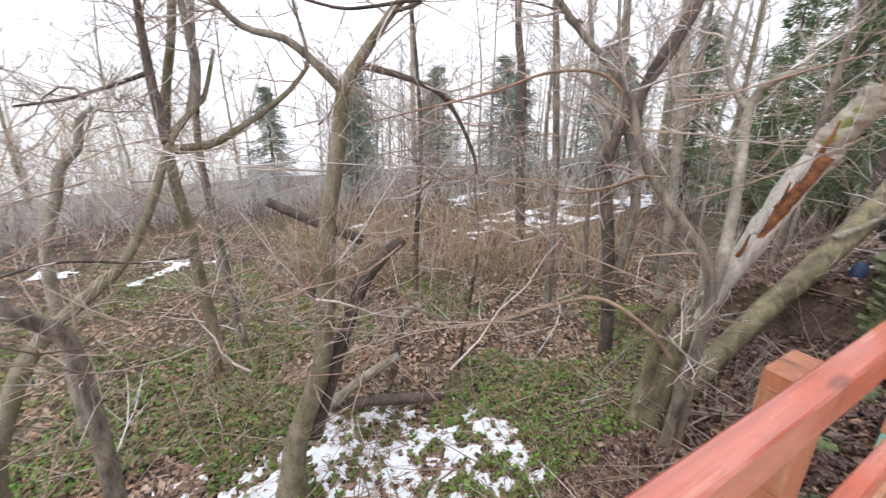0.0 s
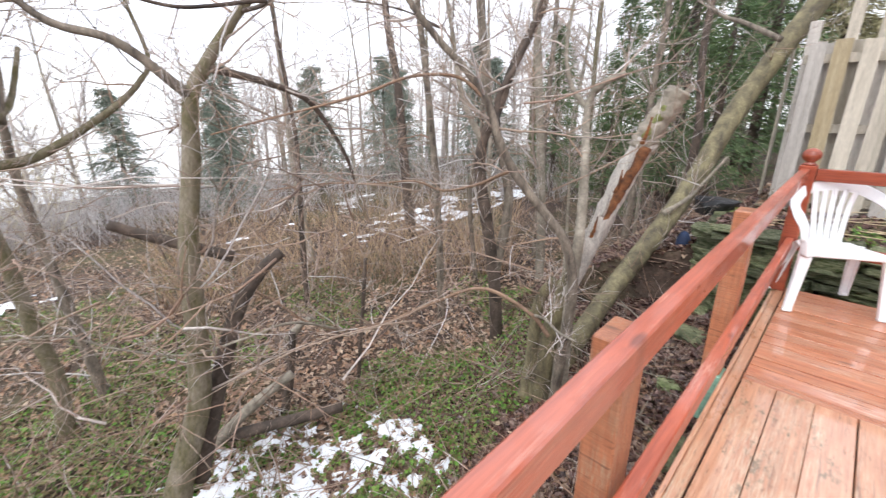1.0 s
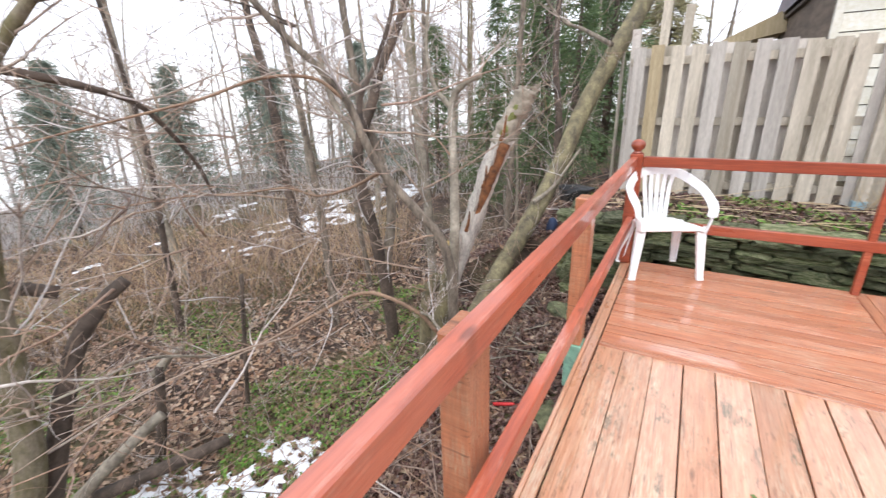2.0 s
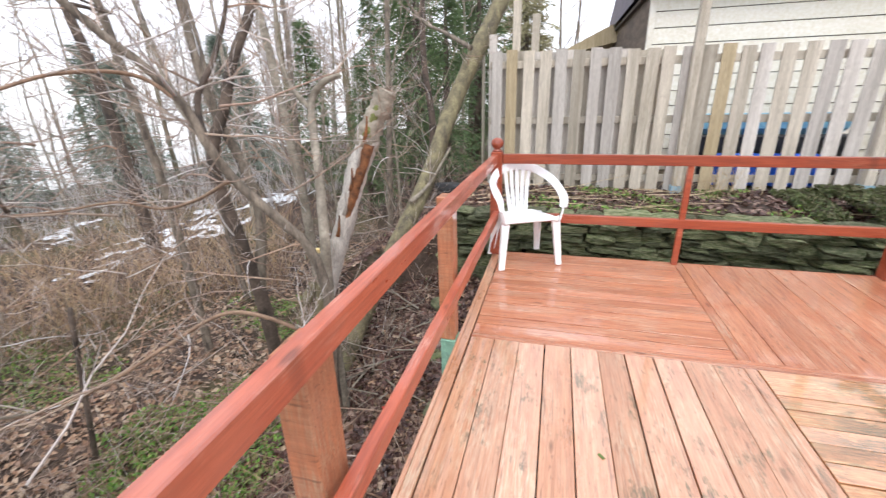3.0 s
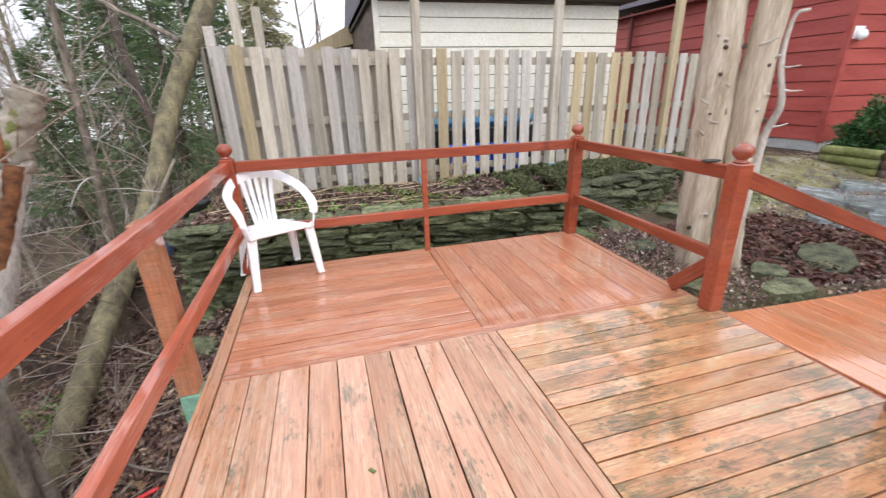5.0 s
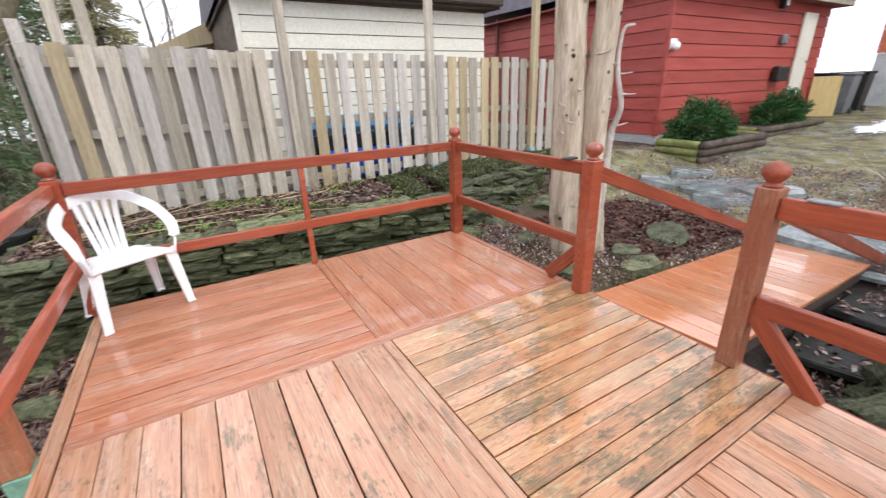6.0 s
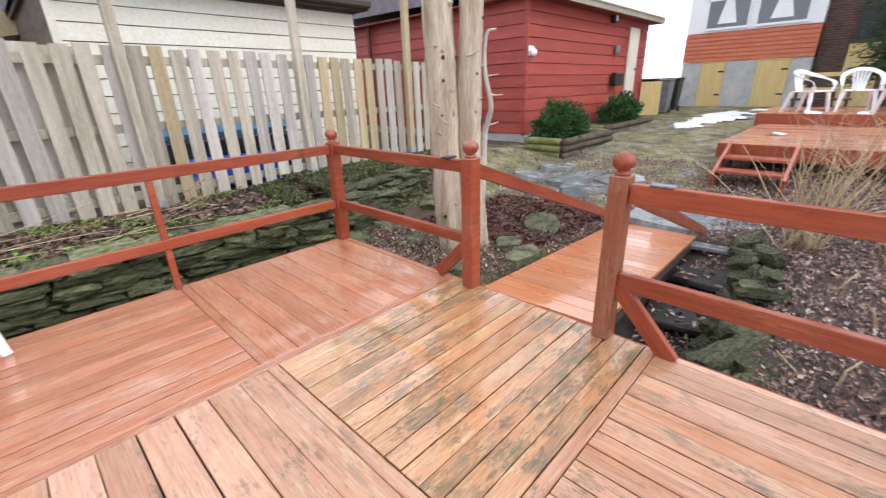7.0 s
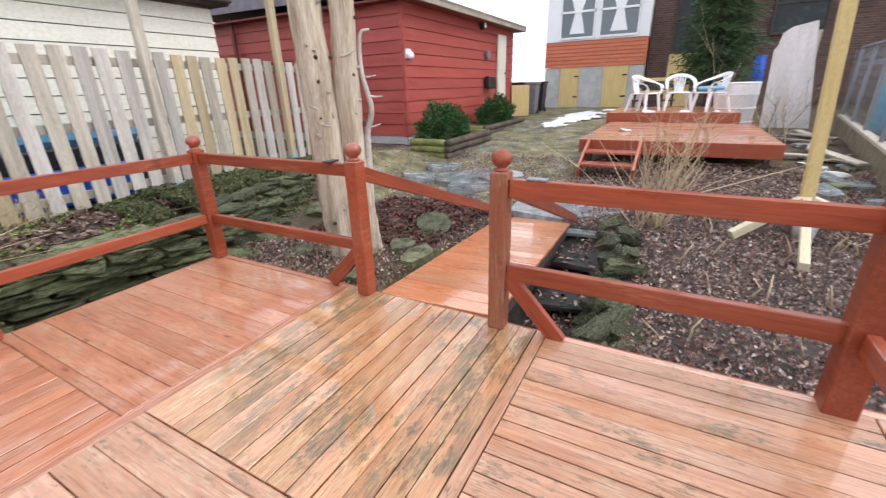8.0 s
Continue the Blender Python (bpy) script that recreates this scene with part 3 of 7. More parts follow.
part("post_base", boxed((PE[0] + 0.0, PE[1] - 0.10, -0.95), (PE[0] + 0.10, PE[1] + 0.06, -0.01), 0.005), M_FENCE_WARM, railing, "bare tan post base")


def rail_pair(a, b, inset=0.047, high=RT, low=RB, thick=0.042):
    a, b = Vector((*a, 0)), Vector((*b, 0))
    d = (b - a).normalized() * inset
    for z in (high, low):
        if z:
            c = (z[0] + z[1]) / 2
            beam_part("rail", (a + d) + Vector((0, 0, c)), (b - d) + Vector((0, 0, c)), thick, z[1] - z[0], M_RAIL, railing)


rail_pair(PA, PB)
rail_pair(PB, PC)
rail_pair(PD, PE, high=(0.74, 0.83), low=(0.295, 0.385))
rail_pair((PE[0] - 0.02, PE[1]), (0.0, PE[1]), high=(0.74, 0.83), low=(0.295, 0.385))
part("picket", boxed((1.352, 1.312, 0.0), (1.392, 1.348, 0.77), 0.003), M_RAIL, railing)
# the long outer rail and its rough posts on the woods side
beam_part("rail", (-0.045, -3.05, 0.808), (-0.045, 1.284, 0.808), 0.046, 0.078, M_RAIL_TOP, railing, "worn top rail with pale scuffs")
beam_part("rail", (-0.028, -3.05, 0.352), (-0.028, 1.284, 0.352), 0.042, 0.072, M_RAIL_TOP, railing)
for y, top, w, foot in ((-1.36, 0.81, 0.125, -1.5), (-0.02, 0.845, 0.10, -0.02), (-2.95, 0.80, 0.12, -1.5)):
    bm = bmesh.new()
    box(bm, (-0.155, y - w / 2, foot), (-0.070, y + w / 2, top), 0.005)
    for v in bm.verts:
        if v.co.z > top - 0.02 and abs(v.co.y - y) > w * 0.3:
            v.co.z -= 0.035
    part("post", bm, M_POST_PALE, railing, "rough pale orange post")
beam_part("brace", (2.735, 0.10, 0.02), (2.735, -0.17, 0.29), 0.038, 0.085, M_RAIL, railing)
beam_part("brace", (2.735, -1.15, 0.33), (2.735, -1.46, -0.01), 0.04, 0.085, M_RAIL, railing)
part("bracket", boxed((-0.150, -0.080, -0.30), (-0.059, 0.030, -0.02), 0.003), M_GREEN_METAL, railing, "faded green metal bracket")

# ---- ramp ----
ramp = thing("ramp", "wet orange-stained plank ramp with sloping handrails", "ramp", at=(2.80, -0.67, -0.002), turn=2.6)
RL, RZ, RW = 2.58, -0.20, 0.80
slope = math.atan2(RZ, RL)
n_b = 18
mesh2 = mesh_of("board", boxed((-0.0, -RL / n_b / 2 + 0.003, -0.03), (RW, RL / n_b / 2 - 0.003, 0), 0.004), M_RAMP)
for i in range(n_b):
    t = (i + 0.5) / n_b
    share("board", mesh2, ramp, (t * RL, -RW / 2, t * RZ), (-slope, 0, radians(90)))
for y in (-RW / 2 + 0.03, RW / 2 - 0.03):
    beam_part("stringer", (0, y, -0.08), (RL, y, RZ - 0.08), 0.04, 0.09, M_BROWN, ramp)
    part("foot", boxed((RL - 0.14, y - 0.045, RZ - 0.24), (RL - 0.05, y + 0.045, RZ - 0.12), 0.004), M_BROWN, ramp)
beam_part("handrail", (-0.01, 0.47, 0.79), (RL + 0.02, 0.44, RZ + 0.05), 0.04, 0.085, M_RAIL, ramp)
beam_part("handrail", (-0.01, -0.45, 0.77), (RL + 0.02, -0.44, RZ + 0.05), 0.04, 0.085, M_RAIL, ramp)


# ---- dry stone wall ----
wall = thing("retaining_wall", "mossy dry-stacked limestone retaining wall", "stone wall", kind="structure")
part("core", boxed((-0.62, 2.06, -1.6), (3.3, 2.28, 0.06), 0.01), M_STONE_DARK, wall, "dark earth behind the stones")


def stone_mesh(seed, material, flat=1.0):
    r = random.Random(seed)
    bm = bmesh.new()
    bmesh.ops.create_cube(bm, size=1.0)
    bmesh.ops.subdivide_edges(bm, edges=bm.edges[:], cuts=1, use_grid_fill=True)
    for v in bm.verts:
        k = 0.5 / max(v.co.length, 0.3) * 0.35 + 0.65
        v.co = Vector((v.co.x * k + r.uniform(-0.11, 0.11), v.co.y * k + r.uniform(-0.12, 0.12), v.co.z * (0.5 + 0.5 * k) + r.uniform(-0.13, 0.13) * flat))
    return mesh_of("stone", bm, material)


STONES = [stone_mesh(i, M_STONE) for i in range(9)]
BANK_STONES = [stone_mesh(i + 20, M_MOSSROCK) for i in range(6)]
rng = random.Random(11)
z = -1.5
while z < 0.17:
    h = rng.uniform(0.04, 0.075) if z > -0.35 else rng.uniform(0.09, 0.15)
    x = -0.68 + rng.uniform(0, 0.12)
    while x < (3.25 if z > -0.35 else 0.5):
        w = rng.uniform(0.14, 0.48) if z > -0.35 else rng.uniform(0.2, 0.45)
        y = 1.95 + 0.16 * (z + 0.2) + rng.uniform(-0.045, 0.03)
        share("stone", rng.choice(STONES), wall, (x + w / 2, y, z + h / 2), (radians(rng.uniform(-5, 5)), radians(rng.uniform(-4, 4)), radians(rng.uniform(-9, 9))), (w * 0.99, rng.uniform(0.2, 0.36), h * rng.uniform(0.84, 1.04)))
        x += w
    z += h
z = -0.30
while z < 0.22:
    h = rng.uniform(0.05, 0.085)
    x = 3.15
    while x < 5.7 - 2.0 * max(0, z):
        w = rng.uniform(0.16, 0.42)
        y = 1.90 + 0.28 * (x - 3.1) + 0.75 * (z + 0.25) + rng.uniform(-0.06, 0.05)
        share("stone", rng.choice(BANK_STONES), wall, (x + w / 2, y, z + h / 2), (radians(rng.uniform(-9, 9)), radians(rng.uniform(-6, 6)), radians(15 + rng.uniform(-14, 14))), (w * 1.08, rng.uniform(0.22, 0.38), h * 1.15))
        x += w
    z += h * 1.12
z = -0.9
while z < 0.16:
    h = rng.uniform(0.05, 0.11)
    y = 2.05
    while y < 3.2:
        w = rng.uniform(0.2, 0.5)
        share("stone", rng.choice(STONES), wall, (-0.62 + rng.uniform(-0.05, 0.04), y + w / 2, z + h / 2), (radians(rng.uniform(-4, 4)), radians(rng.uniform(-4, 4)), radians(90 + rng.uniform(-8, 8))), (w * 1.05, rng.uniform(0.22, 0.36), h * 1.08))
        y += w
    z += h


def boulder(name, label, at, size, turn, material, seed, category="rock", group=""):
    r = random.Random(seed)
    bm = bmesh.new()
    bmesh.ops.create_icosphere(bm, subdivisions=3, radius=0.56)
    off = Vector((r.uniform(0, 50), r.uniform(0, 50), 3))
    cuts = [(Vector((r.gauss(0, 1), r.gauss(0, 1), r.gauss(0, 0.8))).normalized(), r.uniform(0.24, 0.42)) for _ in range(11)] + [(Vector((r.uniform(-0.2, 0.2), r.uniform(-0.2, 0.2), 1)).normalized(), 0.28)]
    for v in bm.verts:
        for nrm, far in cuts:
            k = v.co.dot(nrm) - far
            if k > 0:
                v.co -= nrm * k
        v.co *= 1 + noise.noise(v.co * 5 + off) * 0.07
    for v in bm.verts:
        v.co = Vector((v.co.x * size[0] * 1.3, v.co.y * size[1] * 1.3, v.co.z * size[2]))
    ob = part(name, bm, material, None, label, at, (radians(r.uniform(-6, 6)), radians(r.uniform(-6, 6)), radians(turn)))
    return tagged(ob, label, category, group)


# ---- board-on-board fence ----
FY, FX0, FX1 = 3.42, -0.42, 5.95
fence = thing("board_fence", "weathered grey shadowbox board fence", "fence", kind="structure")


def fence_top(x):
    return float(np.interp(x, [FX0, 1.8, FX1], [1.77, 1.73, 1.66]))


def fence_foot(x):
    return float(np.interp(x, [FX0, 2, 4, FX1], [0.15, 0.14, 0.21, 0.28]))


def picket_mesh(material, w):
    bm = boxed((-w / 2, -0.009, 0), (w / 2, 0.009, 1), 0)
    return mesh_of("board", bm, material)


PICKETS = [picket_mesh(M_FENCE, 0.126), picket_mesh(M_FENCE_GREY, 0.132), picket_mesh(M_FENCE_GREY, 0.122), picket_mesh(M_FENCE_WARM, 0.128), picket_mesh(M_FENCE, 0.130)]
rng = random.Random(3)
x = FX0 + 0.09
while x < FX1:
    y = FY - 0.055
    z0, z1 = fence_foot(x) + rng.uniform(0.0, 0.03), fence_top(x) + rng.uniform(-0.014, 0.014)
    share("board", rng.choice(PICKETS), fence, (x, y + rng.uniform(-0.003, 0.003), z0), (radians(rng.uniform(-0.4, 0.4)), radians(rng.uniform(-0.6, 0.6)), radians(rng.uniform(-2, 2))), (1, 1, z1 - z0))
    if x < 1.45:
        share("board", rng.choice(PICKETS[:3]), fence, (x + 0.10, FY + 0.05, z0), (0, 0, 0), (1, 1, z1 - z0 - 0.01))
    x += 0.185 + rng.uniform(-0.010, 0.012)
for z in (0.28, 0.98, 1.62):
    zz = z
    beam_part("rail", (FX0, FY - 0.005, zz), (FX1, FY - 0.005, zz - (0.05 if z > 1 else -0.08 if z < 0.5 else 0)), 0.04, 0.085, M_FENCE, fence)
for px, top, mat in ((FX0 + 0.02, 1.97, M_FENCE_GREY), (1.80, 3.1, M_FENCE), (3.62, 3.1, M_FENCE), (5.42, 3.0, M_FENCE_WARM), (-0.12, 2.9, M_FENCE), (0.10, 2.16, M_FENCE)):
    yy = FY - 0.115 if px > 1 else FY + 0.115
    part("post", boxed((px - 0.045, yy - 0.045, 0.02), (px + 0.045, yy + 0.045, top), 0.004), mat, fence, "tall pale timber post")
    if px > 1:
        part("anchor", boxed((px - 0.055, yy - 0.055, fence_foot(px) - 0.1), (px + 0.055, yy + 0.055, fence_foot(px) + 0.10), 0.003), M_BLUE_METAL, fence, "blue-grey metal post anchor")
part("corner_board", boxed((FX0 - 0.16, FY + 0.35, 0.05), (FX0 - 0.14, FY + 0.49, 1.84), 0.003), M_FENCE, fence)
# the return of the fence towards the red shed
ret = [((5.98, FY - 0.02), (7.4, FY + 1.6))]
for (ax, ay), (bx, by) in ret:
    n = 11
    for i in range(n):
        t = (i + 0.5) / n
        share("board", PICKETS[i % 3], fence, (ax + (bx - ax) * t, ay + (by - ay) * t, 0.28), (0, 0, radians(48)), (1.05, 1, 1.36))

# ---- beige garage behind the fence ----
GY, GX0, GX1, GZ = 5.0, 1.58, 5.72, 2.62
garage = thing("garage", "beige lap-sided garage with dark eaves", "garage", at=(0, 0, 0.0))
part("wall", boxed((GX0, GY + 0.02, 0.0), (GX1, GY + 5, GZ), 0), M_WEATHERED, garage, "weathered brown side wall")
# boards leave slots; the brown wall behind draws the shadow under each lap
lap = mesh_of("siding_board", boxed((0, -0.012, 0), (GX1 - GX0, 0.012, 0.196), 0.002), M_BEIGE)
for i in range(12):
    share("siding_board", lap, garage, (GX0, GY - 0.004, 0.06 + i * 0.205), (radians(-4.5), 0, 0))
part("corner_trim", boxed((GX0 - 0.03, GY - 0.04, 0.0), (GX0 + 0.05, GY + 0.03, GZ - 0.06), 0.003), M_BEIGE, garage)
part("soffit", boxed((GX0 - 0.06, GY - 0.22, GZ - 0.06), (GX1 + 0.2, GY + 5, GZ), 0.003), M_BROWN, garage)
part("gutter", boxed((GX0 - 0.06, GY - 0.32, GZ - 0.03), (GX1 + 0.2, GY - 0.22, GZ + 0.08), 0.02), M_BROWN, garage)
bm = bmesh.new()
a = [(GX0 - 0.10, GY - 0.26, GZ + 0.04), (GX1 + 0.25, GY - 0.26, GZ + 0.04), (GX1 + 0.25, GY + 2.6, GZ + 1.2), (GX0 - 0.10, GY + 2.6, GZ + 1.2), (GX1 + 0.25, GY + 5.4, GZ + 0.04), (GX0 - 0.10, GY + 5.4, GZ + 0.04)]
vs = [bm.verts.new(p) for p in a]
for f in ((0, 1, 2, 3), (3, 2, 4, 5), (0, 3, 5), (1, 4, 2)):
    bm.faces.new([vs[i] for i in f])
part("roof", bm, M_SHINGLE, garage, "grey-violet shingle roof")
# a tan lean-to roof further back
lean = thing("lean_to_roof", "tan sloping lean-to roof behind the garage", "lean-to")
bm = bmesh.new()
for p in ((0.45, 9.0, 2.22), (1.66, 9.0, 2.80), (1.66, 10.5, 2.80), (0.45, 10.5, 2.22), (0.45, 9.0, 2.12), (1.66, 9.0, 2.36), (1.66, 10.5, 2.36), (0.45, 10.5, 2.12)):
    bm.verts.new(p)
bm.verts.ensure_lookup_table()
for f in ((0, 1, 2, 3), (7, 6, 5, 4), (0, 4, 5, 1), (1, 5, 6, 2), (2, 6, 7, 3), (3, 7, 4, 0)):
    bm.faces.new([bm.verts[i] for i in f])
part("canopy", bm, M_FENCE_WARM, lean)
for x in (0.5, 1.6):
    part("post", boxed((x - 0.05, 9.4, 0.0), (x + 0.05, 9.5, 2.2), 0.004), M_BROWN, lean)

# ---- red shed ----
SX0, SX1, SY0, SY1 = 8.76, 15.4, 3.36, 9.6
shed = thing("red_shed", "red lap-sided shed on a concrete footing", "shed")
part("footing", boxed((SX0 + 0.02, SY0 + 0.02, -0.3), (SX1 - 0.05, SY1, 0.27), 0.01), M_CONCRETE, shed, "grey concrete footing")
# dark backing seen through the board slots paints a shadow line under each lap
part("wall", boxed((SX0 + 0.04, SY0 + 0.04, 0.27), (SX1 - 0.04, SY1, 2.9), 0), M_SHED_DARK, shed)
lap_f = mesh_of("siding_board", boxed((0, -0.014, 0), (SX1 - SX0, 0.014, 0.232), 0.003), M_SHED)
lap_s = mesh_of("siding_board", boxed((0, -0.014, 0), (SY1 - SY0, 0.014, 0.232), 0.003), M_SHED)
for i in range(11):
    z = 0.27 + i * 0.24
    share("siding_board", lap_f, shed, (SX0 + 0.02, SY0 + 0.012, z), (radians(-4.5), 0, 0))
    share("siding_board", lap_s, shed, (SX0 + 0.012, SY1, z), (radians(-4.5), 0, radians(-90)))
part("corner_trim", boxed((SX0 - 0.03, SY0 - 0.03, 0.25), (SX0 + 0.06, SY0 + 0.06, 2.9), 0.004), M_SHED, shed)
part("fascia", boxed((SX0 - 0.25, SY0 - 0.34, 2.88), (SX1 + 0.3, SY0 - 0.30, 3.04), 0.004), M_FENCE, shed, "pale grey fascia board")
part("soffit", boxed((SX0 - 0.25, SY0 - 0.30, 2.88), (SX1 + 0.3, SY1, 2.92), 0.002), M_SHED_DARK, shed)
bm = bmesh.new()
a = [(SX0 - 0.3, SY0 - 0.36, 3.0), (SX1 + 0.35, SY0 - 0.36, 3.0), (SX1 + 0.35, SY0 + 3, 4.0), (SX0 - 0.3, SY0 + 3, 4.0), (SX1 + 0.35, SY1 + 0.3, 3.1), (SX0 - 0.3, SY1 + 0.3, 3.1)]
vs = [bm.verts.new(p) for p in a]
for f in ((0, 1, 2, 3), (3, 2, 4, 5), (0, 3, 5), (1, 4, 2)):
    bm.faces.new([vs[i] for i in f])
part("roof", bm, M_SHINGLE, shed)
door = part("door", boxed((13.95, SY0 - 0.055, 0.62), (14.62, SY0 - 0.005, 2.70), 0.006), M_BEIGE, shed, "cream door")
bm = bmesh.new()
lathe(bm, [(0.02, 0), (0.03, 0.03), (0.02, 0.05)], 10, (0, 0, 0))
part("door_knob", bm, M_GREYBIN, door, "", (14.52, SY0 - 0.055, 1.62), (radians(90), 0, 0))
for z0, z1 in ((0.75, 1.5), (1.7, 2.55)):
    part("door_panel", boxed((14.05, SY0 - 0.066, z0), (14.48, SY0 - 0.052, z1), 0.006), M_BEIGE, door)
bm = bmesh.new()
lathe(bm, [(0.03, 0), (0.075, 0.02), (0.085, 0.07), (0.06, 0.11), (0.02, 0.12)], 14)
part("lamp", bm, M_PLASTIC, shed, "white corner floodlight", (SX0 + 0.12, SY0 - 0.05, 1.88), (radians(80), 0, radians(-20)))
part("lamp_back", boxed((SX0 + 0.03, SY0 - 0.045, 1.83), (SX0 + 0.24, SY0 - 0.02, 2.02), 0.01), M_PLASTIC, shed)
lantern = part("lantern", boxed((12.60, SY0 - 0.15, 2.70), (12.76, SY0 - 0.03, 2.93), 0.02), M_BLACK, shed, "small black wall lantern")
part("lantern_glass", boxed((12.625, SY0 - 0.17, 2.75), (12.735, SY0 - 0.148, 2.87), 0.008), M_WHITE, lantern)
part("mailbox", boxed((12.95, SY0 - 0.19, 1.18), (13.45, SY0 - 0.03, 1.52), 0.03), M_BLACK, shed, "black wall box")
part("meter", boxed((12.98, SY0 - 0.12, 1.98), (13.2, SY0 - 0.03, 2.2), 0.03), M_GREYBIN, shed, "grey meter plate")
part("drainpipe", boxed((SX0 - 0.14, SY0 + 5.0, 0.3), (SX0 - 0.05, SY0 + 5.1, 3.0), 0.015), M_SHED_DARK, shed)

# ---- house at the end of the yard ----
HX = 20.0
house = thing("house", "brick house with an orange-sided rear extension", "house")
part("base_wall", boxed((HX, -0.35, -0.2), (HX + 3, 3.52, 1.87), 0), M_CONCRETE, house, "grey concrete base wall")
lap_h = mesh_of("siding_board", boxed((0, -0.012, 0), (3.92, 0.012, 0.126), 0.002), M_ORANGE)
for i in range(7):
    share("siding_board", lap_h, house, (HX - 0.02, 3.54, 1.88 + i * 0.138), (radians(-5), 0, radians(-90)))
part("upper_wall", boxed((HX - 0.02, -0.38, 2.86), (HX + 3, 3.54, 5.6), 0), M_WHITE, house, "white upper wall")
part("core_wall", boxed((HX + 0.02, -0.36, 1.9), (HX + 3, 3.52, 2.86), 0), M_ORANGE, house)
for y0, y1 in ((2.08, 2.86), (0.2, 1.12)):
    d = part("cellar_door", boxed((HX - 0.05, y0, 0.30), (HX - 0.004, y1, 1.832), 0.008), M_YELLOW_WOOD, house, "yellow plywood cellar door")
    for k in (0.7, 1.5):
        part("hinge", boxed((HX - 0.065, y0 + 0.02, k), (HX - 0.049, y0 + 0.20, k + 0.05), 0.002), M_BLACK, d)
    part("lintel", boxed((HX - 0.06, y0 - 0.08, 1.835), (HX - 0.004, y1 + 0.08, 1.868), 0.004), M_YELLOW_WOOD, house)
for y0, y1 in ((1.62, 2.98), (0.0, 1.45)):
    w = part("window", boxed((HX - 0.045, y0, 2.94), (HX - 0.021, y1, 5.14), 0.004), M_GLASS, house, "double-hung window with white curtains")
    for a, b in (((y0, 2.92), (y1, 3.0)), ((y0, 3.86), (y1, 3.94)), ((y0, 5.09), (y1, 5.18)), ((y0, 3.0), (y0 + 0.06, 5.09)), ((y1 - 0.06, 3.0), (y1, 5.09))):
        part("sash", boxed((HX - 0.075, a[0], a[1]), (HX - 0.047, b[0], b[1]), 0.003), M_WHITE, w)
    bm = bmesh.new()
    pts = []
    for i in range(17):
        t = i / 16
        width = (y1 - y0 - 0.14) * (1.0 - 0.8 * (t / 0.62) ** 0.75 if t < 0.62 else 0.2 + 0.28 * (t - 0.62) / 0.38)
        for j in range(13):
            u = j / 12
            pts.append(bm.verts.new((HX - 0.054 + 0.006 * math.sin(u * 30 + t), (y0 + y1) / 2 + (u - 0.5) * width, 5.07 - t * 1.95)))
    for i in range(16):
        for j in range(12):
            bm.faces.new((pts[i * 13 + j], pts[i * 13 + j + 1], pts[i * 13 + j + 14], pts[i * 13 + j + 13]))
    part("curtain", bm, M_WHITE, w, "white net curtain gathered in the middle")
bm = bmesh.new()
box(bm, (HX + 0.5, -12, -0.3), (HX + 6, -0.4, 7.5), 0)
part("brick_wall", bm, M_BRICKWORK, house, "dark brown brick wall")
for y0, y1, z0, z1 in ((-1.9, -1.25, 2.3, 4.4), (-5.6, -4.2, 2.7, 4.4)):
    w = part("window", boxed((HX + 0.44, y0, z0), (HX + 0.49, y1, z1), 0.004), M_DARK_GLASS, house, "dim window with a dark frame")
    for a, b in (((y0 - 0.05, z0 - 0.08), (y1 + 0.05, z0)), ((y0 - 0.05, z1), (y1 + 0.05, z1 + 0.08)), ((y0 - 0.06, z0), (y0, z1)), ((y1, z0), (y1 + 0.06, z1)), ((y0, (z0 + z1) / 2), (y1, (z0 + z1) / 2 + 0.06))):
        part("frame", boxed((HX + 0.40, a[0], a[1]), (HX + 0.45, b[0], b[1]), 0.003), M_BROWN, w)
part("back_door", boxed((HX + 0.45, -2.0, 0.3), (HX + 0.49, -1.15, 2.2), 0.005), M_YELLOW_WOOD, house, "tan back door")
# roof
part("eaves", boxed((HX - 0.4, -12.3, 7.4), (HX + 6.4, 3.9, 7.6), 0.01), M_BROWN, house)


